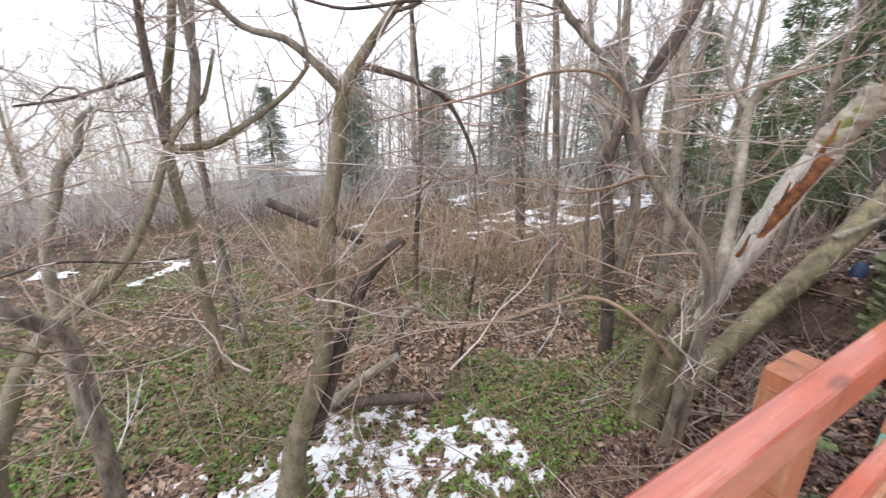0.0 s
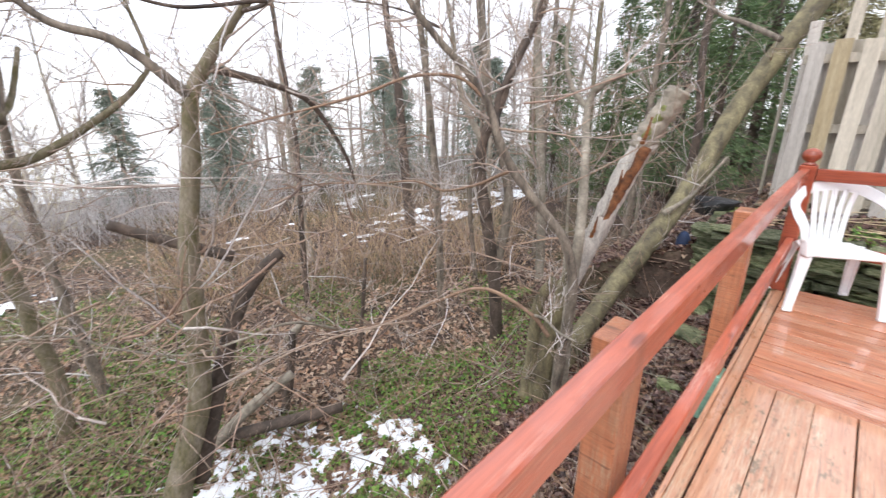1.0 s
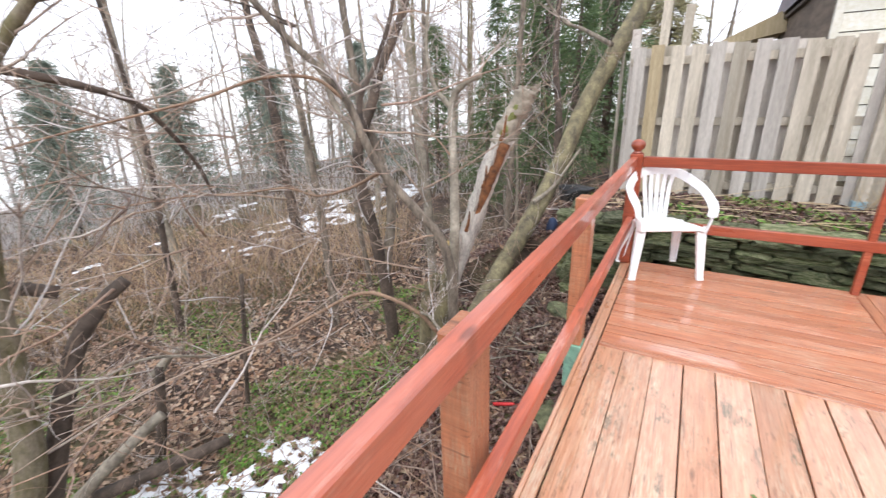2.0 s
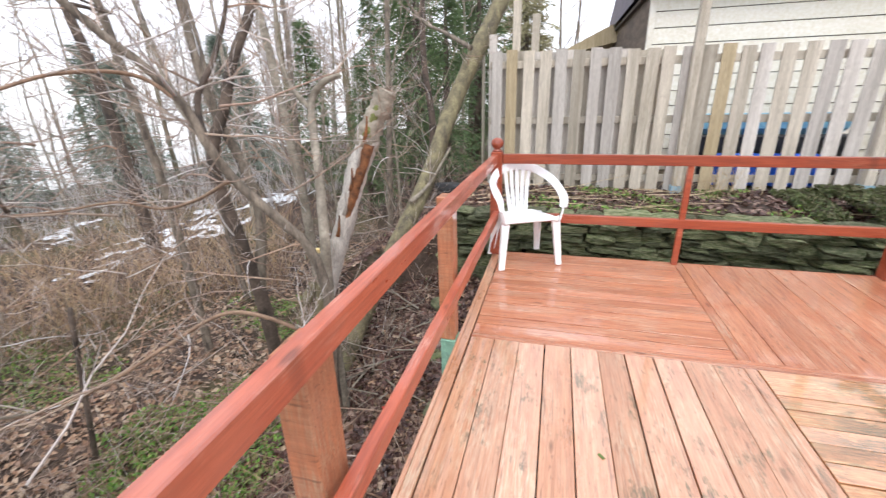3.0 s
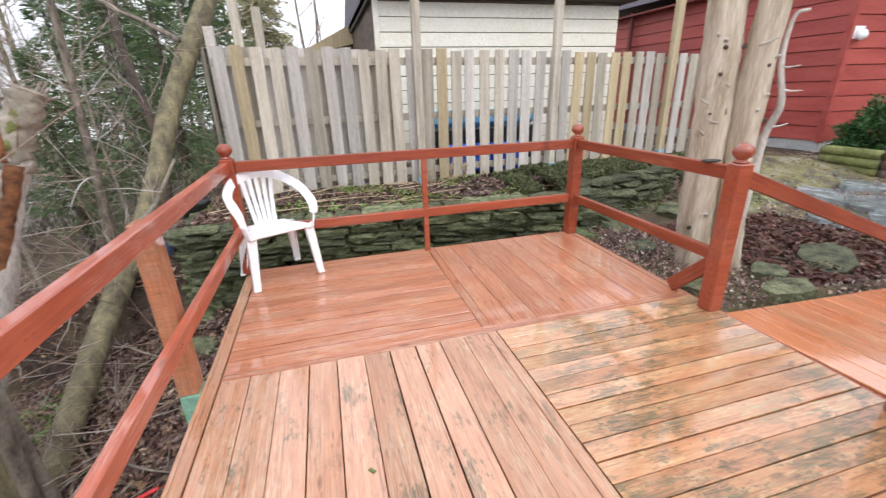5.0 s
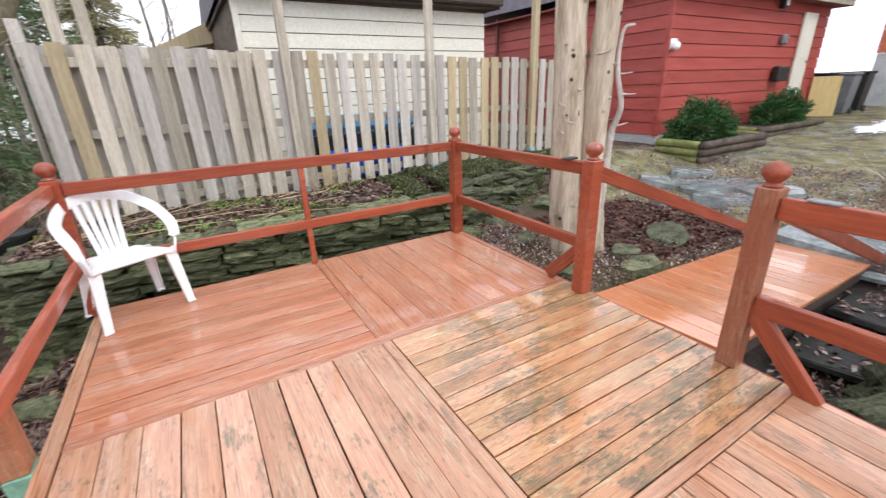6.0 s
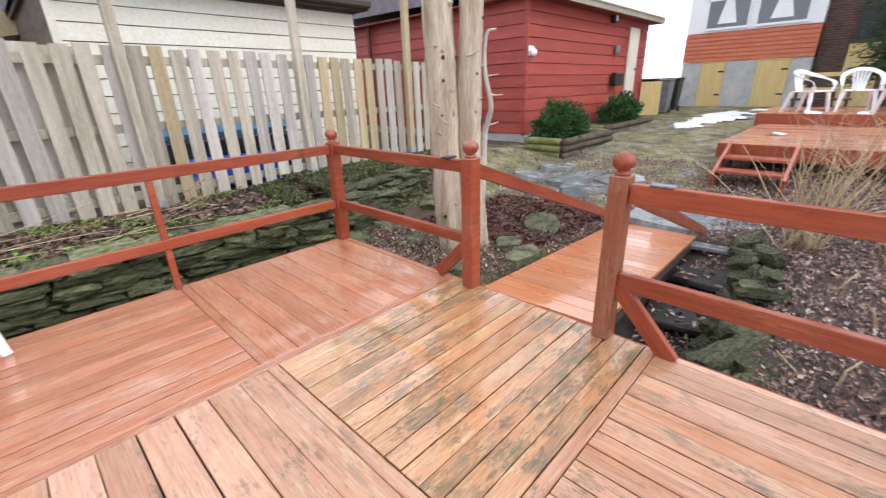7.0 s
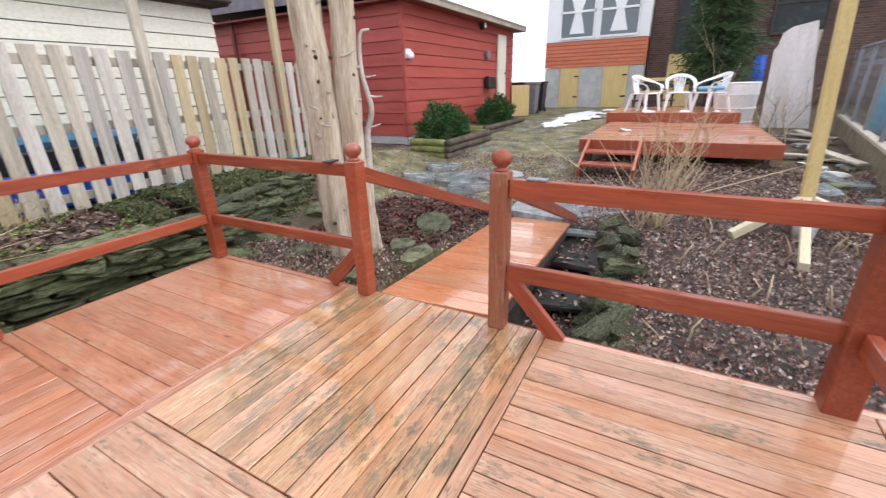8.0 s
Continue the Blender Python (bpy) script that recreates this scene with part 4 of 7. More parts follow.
# ---- white plastic armchair on the deck ----
def plastic_chair(at, turn, label, group=""):
    """A moulded monobloc armchair; local -y is its front."""
    c = thing("plastic_chair", label, "chair", at, group, turn=turn)
    bm = bmesh.new()
    nx, ny = 12, 12
    grid = []
    for j in range(ny + 1):
        t = j / ny
        for i in range(nx + 1):
            s = i / nx * 2 - 1
            w = 0.235 - 0.06 * t
            x = s * w
            y = -0.23 + 0.44 * t
            z = 0.440 - 0.022 * t - 0.012 * (1 - s * s) * math.sin(math.pi * min(t * 1.1, 1))
            if t < 0.12:
                z -= 0.03 * (1 - t / 0.12) ** 2
            z -= 0.012 * max(0, abs(s) - 0.85) / 0.15
            grid.append(bm.verts.new((x, y, z)))
    for j in range(ny):
        for i in range(nx):
            a = j * (nx + 1) + i
            bm.faces.new((grid[a], grid[a + 1], grid[a + nx + 2], grid[a + nx + 1])).smooth = True
    r = bmesh.ops.extrude_face_region(bm, geom=bm.faces[:])
    bmesh.ops.translate(bm, verts=[v for v in r["geom"] if isinstance(v, bmesh.types.BMVert)], vec=(0, 0, -0.014))
    part("seat", bm, M_PLASTIC, c)
    # legs: flaring channels
    for sx in (-1, 1):
        for front in (True, False):
            top = Vector((sx * 0.225, -0.20, 0.43)) if front else Vector((sx * 0.19, 0.19, 0.40))
            foot = Vector((sx * 0.265, -0.25, 0.0)) if front else Vector((sx * 0.235, 0.285, 0.0))
            bm = bmesh.new()
            d = (foot - top)
            prof = []
            for k in range(7):
                t = k / 6
                p = top + d * t
                w = 0.036 - 0.012 * t
                dep = 0.030 - 0.010 * t
                yo = 1 if front else -1
                prof.append([bm.verts.new(p + Vector(o)) for o in ((-w, -dep * 0.6, 0), (w, -dep * 0.6, 0), (w, dep, 0), (w - 0.008, dep, 0), (w - 0.008, -dep * 0.6 + 0.008, 0), (-w + 0.008, -dep * 0.6 + 0.008, 0), (-w + 0.008, dep, 0), (-w, dep, 0))])
                if not front:
                    for v in prof[-1]:
                        v.co.y = 2 * p.y - v.co.y
            for p, q in zip(prof, prof[1:]):
                for i in range(8):
                    bm.faces.new((p[i], p[(i + 1) % 8], q[(i + 1) % 8], q[i]))
            bm.faces.new(prof[-1])
            bm.faces.new(prof[0][::-1])
            bmesh.ops.recalc_face_normals(bm, faces=bm.faces[:])
            part("leg", bm, M_PLASTIC, c)
            bm = boxed((foot.x - 0.026, foot.y - 0.022, 0.0), (foot.x + 0.026, foot.y + 0.022, 0.018), 0.005)
            part("foot", bm, M_PLASTIC, c)
    # one bent band: arm, top of the back, arm
    path = spline([(-0.250, -0.235, 0.40), (-0.270, -0.245, 0.50), (-0.282, -0.215, 0.585), (-0.285, -0.08, 0.645), (-0.270, 0.09, 0.70), (-0.19, 0.235, 0.765), (-0.09, 0.275, 0.80), (0, 0.285, 0.808),
                   (0.09, 0.275, 0.80), (0.19, 0.235, 0.765), (0.270, 0.09, 0.70), (0.285, -0.08, 0.645), (0.282, -0.215, 0.585), (0.270, -0.245, 0.50), (0.250, -0.235, 0.40)], 6)
    bm = bmesh.new()
    prev = None
    n = len(path)
    for i, p in enumerate(path):
        d = (path[min(i + 1, n - 1)] - path[max(i - 1, 0)]).normalized()
        mid = 1 - abs(i / (n - 1) * 2 - 1)
        out = Vector((p.x, p.y - 0.02, 0)).normalized()
        flat = (Vector((0, 0, 1)) * max(0, 1.6 * mid - 0.65) + out * max(0.12, 1.25 - 1.5 * mid) * 0.9)
        if mid < 0.16:
            flat = Vector((0.3 * (1 if p.x > 0 else -1), 1, 0))
        flat = (flat - d * flat.dot(d)).normalized()
        nor = d.cross(flat).normalized()
        w, th = 0.036, 0.008
        ring = [bm.verts.new(p + flat * (w * a) + nor * (th * b)) for a, b in ((-1, -0.6), (-0.8, -1), (0.8, -1), (1, -0.6), (1, 0.6), (0.8, 1), (-0.8, 1), (-1, 0.6))]
        if prev:
            for k in range(8):
                bm.faces.new((prev[k], prev[(k + 1) % 8], ring[(k + 1) % 8], ring[k])).smooth = True
        else:
            bm.faces.new(ring[::-1])
        prev = ring
    bm.faces.new(prev)
    bmesh.ops.recalc_face_normals(bm, faces=bm.faces[:])
    part("arm_and_back_frame", bm, M_PLASTIC, c)
    for i in range(5):
        s = (i - 2) / 2
        pts = spline([(s * 0.075, 0.19, 0.41), (s * 0.085, 0.225, 0.52), (s * 0.10, 0.258, 0.66), (s * 0.115, 0.276 - 0.02 * abs(s), 0.785 - 0.015 * abs(s))], 4)
        bm = bmesh.new()
        prev = None
        for p in pts:
            ring = [bm.verts.new(p + Vector(o)) for o in ((-0.017, -0.004, 0), (0.017, -0.004, 0), (0.017, 0.004, 0), (-0.017, 0.004, 0))]
            if prev:
                for k in range(4):
                    bm.faces.new((prev[k], prev[(k + 1) % 4], ring[(k + 1) % 4], ring[k])).smooth = True
            prev = ring
        part("back_slat", bm, M_PLASTIC, c)
    return c


plastic_chair((0.205, 1.210, 0.0), 26, "white moulded plastic armchair on the deck").scale = (0.9, 0.70, 0.92)


# ---- woods below the deck ----
class Wood:
    """A tree put together from curved stems; its parts lie round its foot."""

    def __init__(self, name, label, foot, category="tree", group=""):
        self.o = Vector((foot[0], foot[1], min(foot[2], floor_at(foot[0], foot[1]))))
        self.ob = thing(name, label, category, tuple(self.o), group)
        self.twigs = Tubes()
        self.rng = random.Random(int(abs(foot[0] * 100) + abs(foot[1] * 1000)))

    def stem(self, name, pts, r0, r1, material, seg=12, lump=0.10, twigs=0, reach=0.6, thin=0.008, root=False, depth=2):
        pts = [Vector(p) for p in pts]
        if root:
            f = pts[0]
            ground = floor_at(f.x, f.y)
            d = (pts[1] - pts[0])
            if d.z > 0.05 and f.z > ground - 0.1:
                k = (f.z - ground + 0.12) / max(d.z, 0.3)
                pts.insert(0, f - Vector((d.x * k * 0.5, d.y * k * 0.5, f.z - ground + 0.12)))
        cur = spline([p - self.o for p in pts], 6)
        n = len(cur) - 1
        radii = [r0 + (r1 - r0) * (i / n) ** 0.8 for i in range(n + 1)]
        if root:
            radii = [r * (1 + 0.7 * max(0, 1 - i / 5) ** 2) for i, r in enumerate(radii)]
        t = Tubes()
        t.add(cur, radii, seg, lump, self.rng)
        for k in range(twigs):
            i = self.rng.randint(max(1, n // 4), n)
            d = (cur[i] - cur[i - 1]).normalized()
            e = (d * 0.5 + Vector((self.rng.uniform(-1, 1), self.rng.uniform(-1, 1), self.rng.uniform(-0.6, 0.9)))).normalized()
            grow(self.twigs, self.rng, cur[i], e, reach * self.rng.uniform(0.5, 1.2), min(thin, radii[i] * 0.6), depth, 4, 0.22, 4, 0.06)
        return t.put(name, material, self.ob)

    def done(self, material=None):
        if self.twigs.v:
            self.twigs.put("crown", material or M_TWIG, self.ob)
        return self.ob


# the tall stem in the middle of the slope, with its dead second stem
w = Wood("bare_tree", "bare grey-olive tree with a dead side stem", (-2.44, -2.04, -1.11))
w.stem("trunk", [(-2.44, -2.06, -1.11), (-2.42, -1.97, -0.84), (-2.40, -1.81, -0.41), (-2.38, -1.73, 0.18), (-2.37, -1.69, 0.55), (-2.35, -1.59, 1.03), (-2.33, -1.54, 1.32), (-2.30, -1.43, 1.51), (-2.23, -1.28, 1.72), (-2.13, -1.10, 1.98), (-2.13, -0.93, 2.58)], 0.096, 0.013, M_BARK_MOSS, twigs=16, reach=0.9, root=True)
w.stem("limb", [(-2.50, -1.91, -1.07), (-2.46, -1.67, -0.39), (-2.41, -1.49, 0.07), (-2.35, -1.33, 0.30), (-2.30, -1.21, 0.40)], 0.065, 0.034, M_BARK_DARK, twigs=3, reach=0.5)
w.stem("limb", [(-2.32, -1.54, 1.33), (-2.37, -1.79, 1.57), (-2.52, -2.04, 1.68), (-2.56, -2.30, 2.07)], 0.028, 0.012, M_BARK, 8, twigs=6)
w.stem("limb", [(-2.35, -1.48, 0.43), (-2.48, -1.83, 0.61), (-2.52, -2.00, 0.71)], 0.034, 0.026, M_BARK_DARK, 9)
w.stem("limb", [(-2.22, -1.25, 1.74), (-1.96, -1.27, 1.72), (-1.71, -1.37, 1.69), (-1.79, -1.55, 1.66), (-1.84, -1.68, 1.65), (-1.88, -1.84, 1.68)], 0.012, 0.006, M_BARK_DARK, 7, twigs=4, reach=0.4, thin=0.004)
w.stem("limb", [(-2.30, -1.44, 1.47), (-2.22, -1.18, 1.40), (-2.22, -0.93, 1.29), (-2.26, -0.71, 0.99), (-2.30, -0.62, 0.78)], 0.022, 0.010, M_BARK_DARK, 8, twigs=4)
w.done()

# the big stem that leans over towards the fence
w = Wood("leaning_tree", "mossy leaning tree beside a stone wall", (-1.36, 0.2, -1.4))
w.stem("trunk", [(-1.30, 0.28, -1.28), (-1.35, 0.94, -0.94), (-1.28, 1.63, -0.48), (-1.15, 2.18, -0.05), (-1.02, 2.76, 0.47), (-0.85, 3.23, 1.18), (-0.61, 3.62, 1.82), (-0.40, 3.97, 2.36), (-0.1, 4.5, 3.35)], 0.088, 0.105, M_BARK_WET, 14, twigs=8, reach=0.8, root=True)
w.stem("limb", [(-1.1, 2.2, 0.2), (-0.95, 2.42, 0.35), (-0.72, 2.55, 0.75)], 0.03, 0.012, M_BARK_PALE, 8, twigs=2)
w.stem("limb", [(-0.6, 3.15, 1.8), (-0.95, 3.3, 2.0), (-1.25, 3.4, 2.15), (-1.5, 3.3, 2.5)], 0.03, 0.012, M_BARK, 8, twigs=5)
w.stem("limb", [(-1.42, 0.32, -1.3), (-1.45, 0.45, -0.8), (-1.44, 0.50, -0.3), (-1.32, 0.5, -0.05)], 0.065, 0.04, M_BARK_WET, 12, twigs=4, root=True)
w.done()

# the broken snag
w = Wood("broken_snag", "broken dead trunk with an orange rotten split", (-1.3, 0.40, -1.35))
w.stem("root_stump", [(-1.34, 0.40, -1.30), (-1.28, 0.41, -0.6), (-1.20, 0.43, -0.12), (-1.13, 0.465, 0.10)], 0.075, 0.062, M_BARK_WET, 12, 0.25, root=True)
w.stem("trunk", [(-1.21, 0.43, -0.16), (-1.11, 0.47, 0.14), (-1.01, 0.52, 0.45), (-0.89, 0.57, 0.83), (-0.80, 0.60, 1.04)], 0.062, 0.075, M_SNAG, 14, 0.22)
w.stem("rotten_split", [(-1.035, 0.465, 0.30), (-0.985, 0.482, 0.46), (-0.93, 0.494, 0.6), (-0.872, 0.512, 0.76), (-0.78, 0.548, 1.0)], 0.012, 0.040, M_ROT, 11, 0.3)
w.stem("broken_top", [(-0.83, 0.59, 0.98), (-0.77, 0.61, 1.12), (-0.70, 0.63, 1.26), (-0.665, 0.645, 1.33)], 0.078, 0.068, M_BARK_PALE, 15, 0.5)
for k in range(9):
    a = 2 * math.pi * k / 9
    o = Vector((0.042 * math.cos(a), 0.042 * math.sin(a), 0))
    tip = Vector((-0.655, 0.65, 1.33)) + o * 1.1 + Vector((0.02, 0.0, w.rng.uniform(-0.02, 0.05)))
    w.stem("splinter", [Vector((-0.70, 0.63, 1.24)) + o, (Vector((-0.68, 0.64, 1.29)) + o), tip], 0.017, 0.004, M_SNAG if k % 2 else M_BARK_PALE, 5, 0.4)
for k in range(6):
    u = k / 5
    p = Vector((-1.09, 0.43, 0.22)).lerp(Vector((-0.80, 0.52, 1.02)), u)
    w.stem("splinter", [p, p + Vector((0.03, -0.025, 0.07)), p + Vector((0.05, -0.035 - 0.02 * w.rng.random(), 0.16))], 0.016, 0.005, M_ROT if k % 2 else M_SNAG, 5, 0.4)
w.stem("lichen_patch", [(-0.80, 0.56, 1.04), (-0.75, 0.575, 1.15), (-0.71, 0.585, 1.24)], 0.034, 0.026, M_MOSSLOG, 9, 0.7)
w.done()

# the curved tree with the long arching branches
w = Wood("arching_tree", "bare brown tree with long arching branches", (-1.15, 0.30, -1.35))
w.stem("trunk", [(-1.15, 0.30, -1.3), (-1.05, 0.2, -0.5), (-0.97, 0.12, 0.08), (-1.02, 0.07, 0.42), (-1.15, 0.0, 0.62), (-1.31, -0.10, 0.86), (-1.39, -0.16, 1.06), (-1.45, -0.21, 1.28), (-1.55, -0.29, 1.46), (-1.67, -0.40, 1.63), (-1.8, -0.55, 1.9), (-1.9, -0.7, 2.4)], 0.040, 0.015, M_BARK, 12, twigs=12, reach=0.7, root=True)
w.stem("limb", [(-1.40, -0.17, 1.08), (-1.44, -0.12, 1.3), (-1.38, -0.02, 1.5), (-1.3, 0.05, 1.75), (-1.25, 0.1, 2.1)], 0.022, 0.009, M_BARK_DARK, 9, twigs=6)
w.stem("limb", [(-1.46, -0.22, 1.30), (-1.56, -0.35, 1.42), (-1.68, -0.6, 1.42), (-1.80, -0.85, 1.33), (-1.95, -1.1, 1.26), (-2.05, -1.35, 1.2), (-2.1, -1.55, 1.15)], 0.012, 0.004, M_BRANCH, 7, twigs=12, reach=0.5, thin=0.004)
w.stem("limb", [(-1.1, 0.09, -0.29), (-1.25, 0.04, -0.13), (-1.54, -0.13, 0.02), (-1.83, -0.36, -0.12), (-2.06, -0.58, -0.26), (-2.27, -0.84, -0.31), (-2.41, -1.06, -0.20), (-2.52, -1.24, 0.01), (-2.6, -1.41, 0.15), (-2.7, -1.69, 0.35)], 0.017, 0.006, M_BRANCH, 8, twigs=14, reach=0.5, thin=0.005)
w.stem("limb", [(-2.27, -0.84, -0.31), (-2.14, -1.27, -0.02), (-2.24, -1.52, -0.06), (-2.32, -1.83, -0.07), (-2.36, -2.11, 0.08), (-2.37, -2.3, 0.24), (-2.36, -2.49, 0.3)], 0.009, 0.004, M_BARK_PALE, 6, twigs=10, reach=0.4, thin=0.003)
w.stem("limb", [(-1.33, -0.11, 0.88), (-1.8, 0.08, 0.70), (-2.21, 0.16, 0.60), (-2.37, 0.0, 0.68), (-2.57, -0.24, 0.67), (-2.78, -0.54, 0.69), (-2.99, -0.95, 0.67)], 0.013, 0.005, M_BRANCH, 7, twigs=10, reach=0.45, thin=0.004)
w.stem("limb", [(-1.68, -0.41, 1.64), (-1.9, -0.3, 1.75), (-2.2, 0.16, 1.8), (-2.4, -0.04, 1.92), (-2.62, -0.32, 1.98)], 0.012, 0.005, M_BARK_DARK, 7, twigs=8, reach=0.5, thin=0.004)
w.stem("limb", [(-1.2, 0.06, -0.15), (-1.0, -0.15, -0.02), (-0.75, -0.45, 0.12), (-0.5, -0.75, 0.3)], 0.012, 0.005, M_BARK_PALE, 6, twigs=7, reach=0.35, thin=0.004)
w.done()

w = Wood("pale_stem", "pale dead stem with a forked top", (-1.1, 0.34, -1.35))
w.stem("trunk", [(-1.12, 0.36, -1.3), (-1.06, 0.28, -0.02), (-1.04, 0.29, 0.44), (-1.13, 0.46, 0.81), (-1.28, 0.72, 1.24), (-1.2, 0.76, 1.39), (-1.08, 0.82, 1.45)], 0.045, 0.02, M_BARK_PALE, 10, twigs=5, reach=0.6, root=True)
w.stem("limb", [(-1.28, 0.72, 1.22), (-1.42, 0.7, 1.4), (-1.5, 0.75, 1.7), (-1.45, 0.8, 2.2)], 0.022, 0.010, M_BARK_PALE, 8, twigs=8, reach=0.6)
w.done()
w = Wood("cut_stub", "sawn-off thin stub with a pale cut end", (-1.2, 0.44, -0.3), "stump")
w.stem("trunk", [(-1.22, 0.44, -1.3), (-1.21, 0.44, -0.3), (-1.2, 0.44, 0.25)], 0.026, 0.02, M_BARK_PALE, 9, 0.05)
w.stem("cut_end", [(-1.2, 0.44, 0.25), (-1.2, 0.44, 0.275)], 0.028, 0.027, M_YELLOW_WOOD, 10, 0)
w.done()

# the dark double trunk further down
w = Wood("dark_tree", "dark wet double-trunked bare tree", (-2.46, 1.29, -1.5))
w.stem("trunk", [(-2.46, 1.29, -1.45), (-2.49, 1.27, -0.69), (-2.56, 1.21, -0.03), (-2.63, 1.15, 0.58), (-2.61, 1.17, 0.92), (-2.49, 1.26, 1.24), (-2.39, 1.33, 1.59), (-2.19, 1.48, 2.1), (-2.0, 1.6, 2.9)], 0.085, 0.035, M_BARK_DARK, 12, twigs=12, reach=0.9, root=True)
w.stem("limb", [(-2.5, 1.26, -0.6), (-2.42, 1.38, 0.2), (-2.5, 1.35, 0.75), (-2.62, 1.25, 1.3), (-2.68, 1.2, 2.2), (-2.7, 1.2, 3.0)], 0.06, 0.028, M_BARK, 10, twigs=12, reach=0.9)
w.stem("limb", [(-2.62, 1.16, 0.9), (-2.75, 1.0, 1.35), (-2.8, 0.9, 2.0), (-2.9, 0.8, 2.8)], 0.035, 0.015, M_BARK_PALE, 9, twigs=8, reach=0.8)
w.done()

# the leaning group at the far side of the slope
w = Wood("mossy_tree", "bare crooked tree with moss-green limbs", (-2.76, -3.75, -1.35))
w.stem("trunk", [(-2.74, -3.70, -1.2), (-2.8, -3.64, -0.72), (-2.98, -3.49, -0.33), (-3.15, -3.36, -0.15), (-3.35, -3.11, 0.03), (-3.52, -2.93, 0.15), (-3.67, -2.7, 0.51), (-3.82, -2.48, 0.99), (-3.94, -2.29, 1.22), (-4.07, -2.18, 1.34), (-4.2, -2.05, 1.7)], 0.075, 0.016, M_BARK_MOSS, 12, twigs=6, reach=0.8, root=True)
w.stem("limb", [(-3.98, -2.29, 1.2), (-4.05, -2.21, 1.55), (-4.07, -2.22, 1.87), (-4.07, -2.23, 2.1), (-4.0, -2.2, 2.9)], 0.05, 0.022, M_BARK, 9, twigs=14, reach=0.8)
w.stem("limb", [(-3.82, -2.5, 0.98), (-4.02, -2.53, 1.41), (-4.06, -2.53, 1.77), (-4.06, -2.52, 2.07), (-4.1, -2.6, 2.9)], 0.045, 0.022, M_BARK_DARK, 9, twigs=14, reach=0.8)
w.stem("limb", [(-3.80, -2.50, 0.92), (-3.95, -2.2, 0.95), (-4.06, -1.98, 1.05), (-4.01, -1.62, 1.29), (-3.97, -1.42, 1.48), (-3.95, -1.33, 1.66), (-4.0, -1.4, 2.1)], 0.04, 0.014, M_BARK_MOSS, 9, twigs=12, reach=0.7)
w.stem("limb", [(-4.04, -2.53, 1.5), (-4.1, -2.8, 1.4), (-4.1, -3.1, 1.3), (-4.1, -3.4, 1.25)], 0.02, 0.008, M_BARK_DARK, 7, twigs=8)
w.done()
w = Wood("bent_tree", "bare bent tree with broken bark", (-2.65, -3.14, -1.4))
w.stem("trunk", [(-2.65, -3.14, -1.3), (-2.66, -3.11, -0.68), (-2.66, -3.10, -0.27), (-2.65, -3.12, 0.06), (-2.6, -3.3, 0.3), (-2.6, -3.5, 0.7)], 0.062, 0.04, M_BARK, 10, twigs=7, reach=0.7, root=True)
w.stem("limb", [(-1.93, -3.3, 0.58), (-1.98, -2.94, 0.66), (-2.02, -2.79, 0.64), (-2.05, -2.61, 0.59), (-2.07, -2.41, 0.58)], 0.008, 0.004, M_BARK_DARK, 6, twigs=6, reach=0.4, thin=0.003)
w.stem("limb", [(-2.6, -3.4, 0.5), (-2.3, -3.4, 0.6), (-1.95, -3.28, 0.58)], 0.012, 0.008, M_BARK_DARK, 6)
w.done()
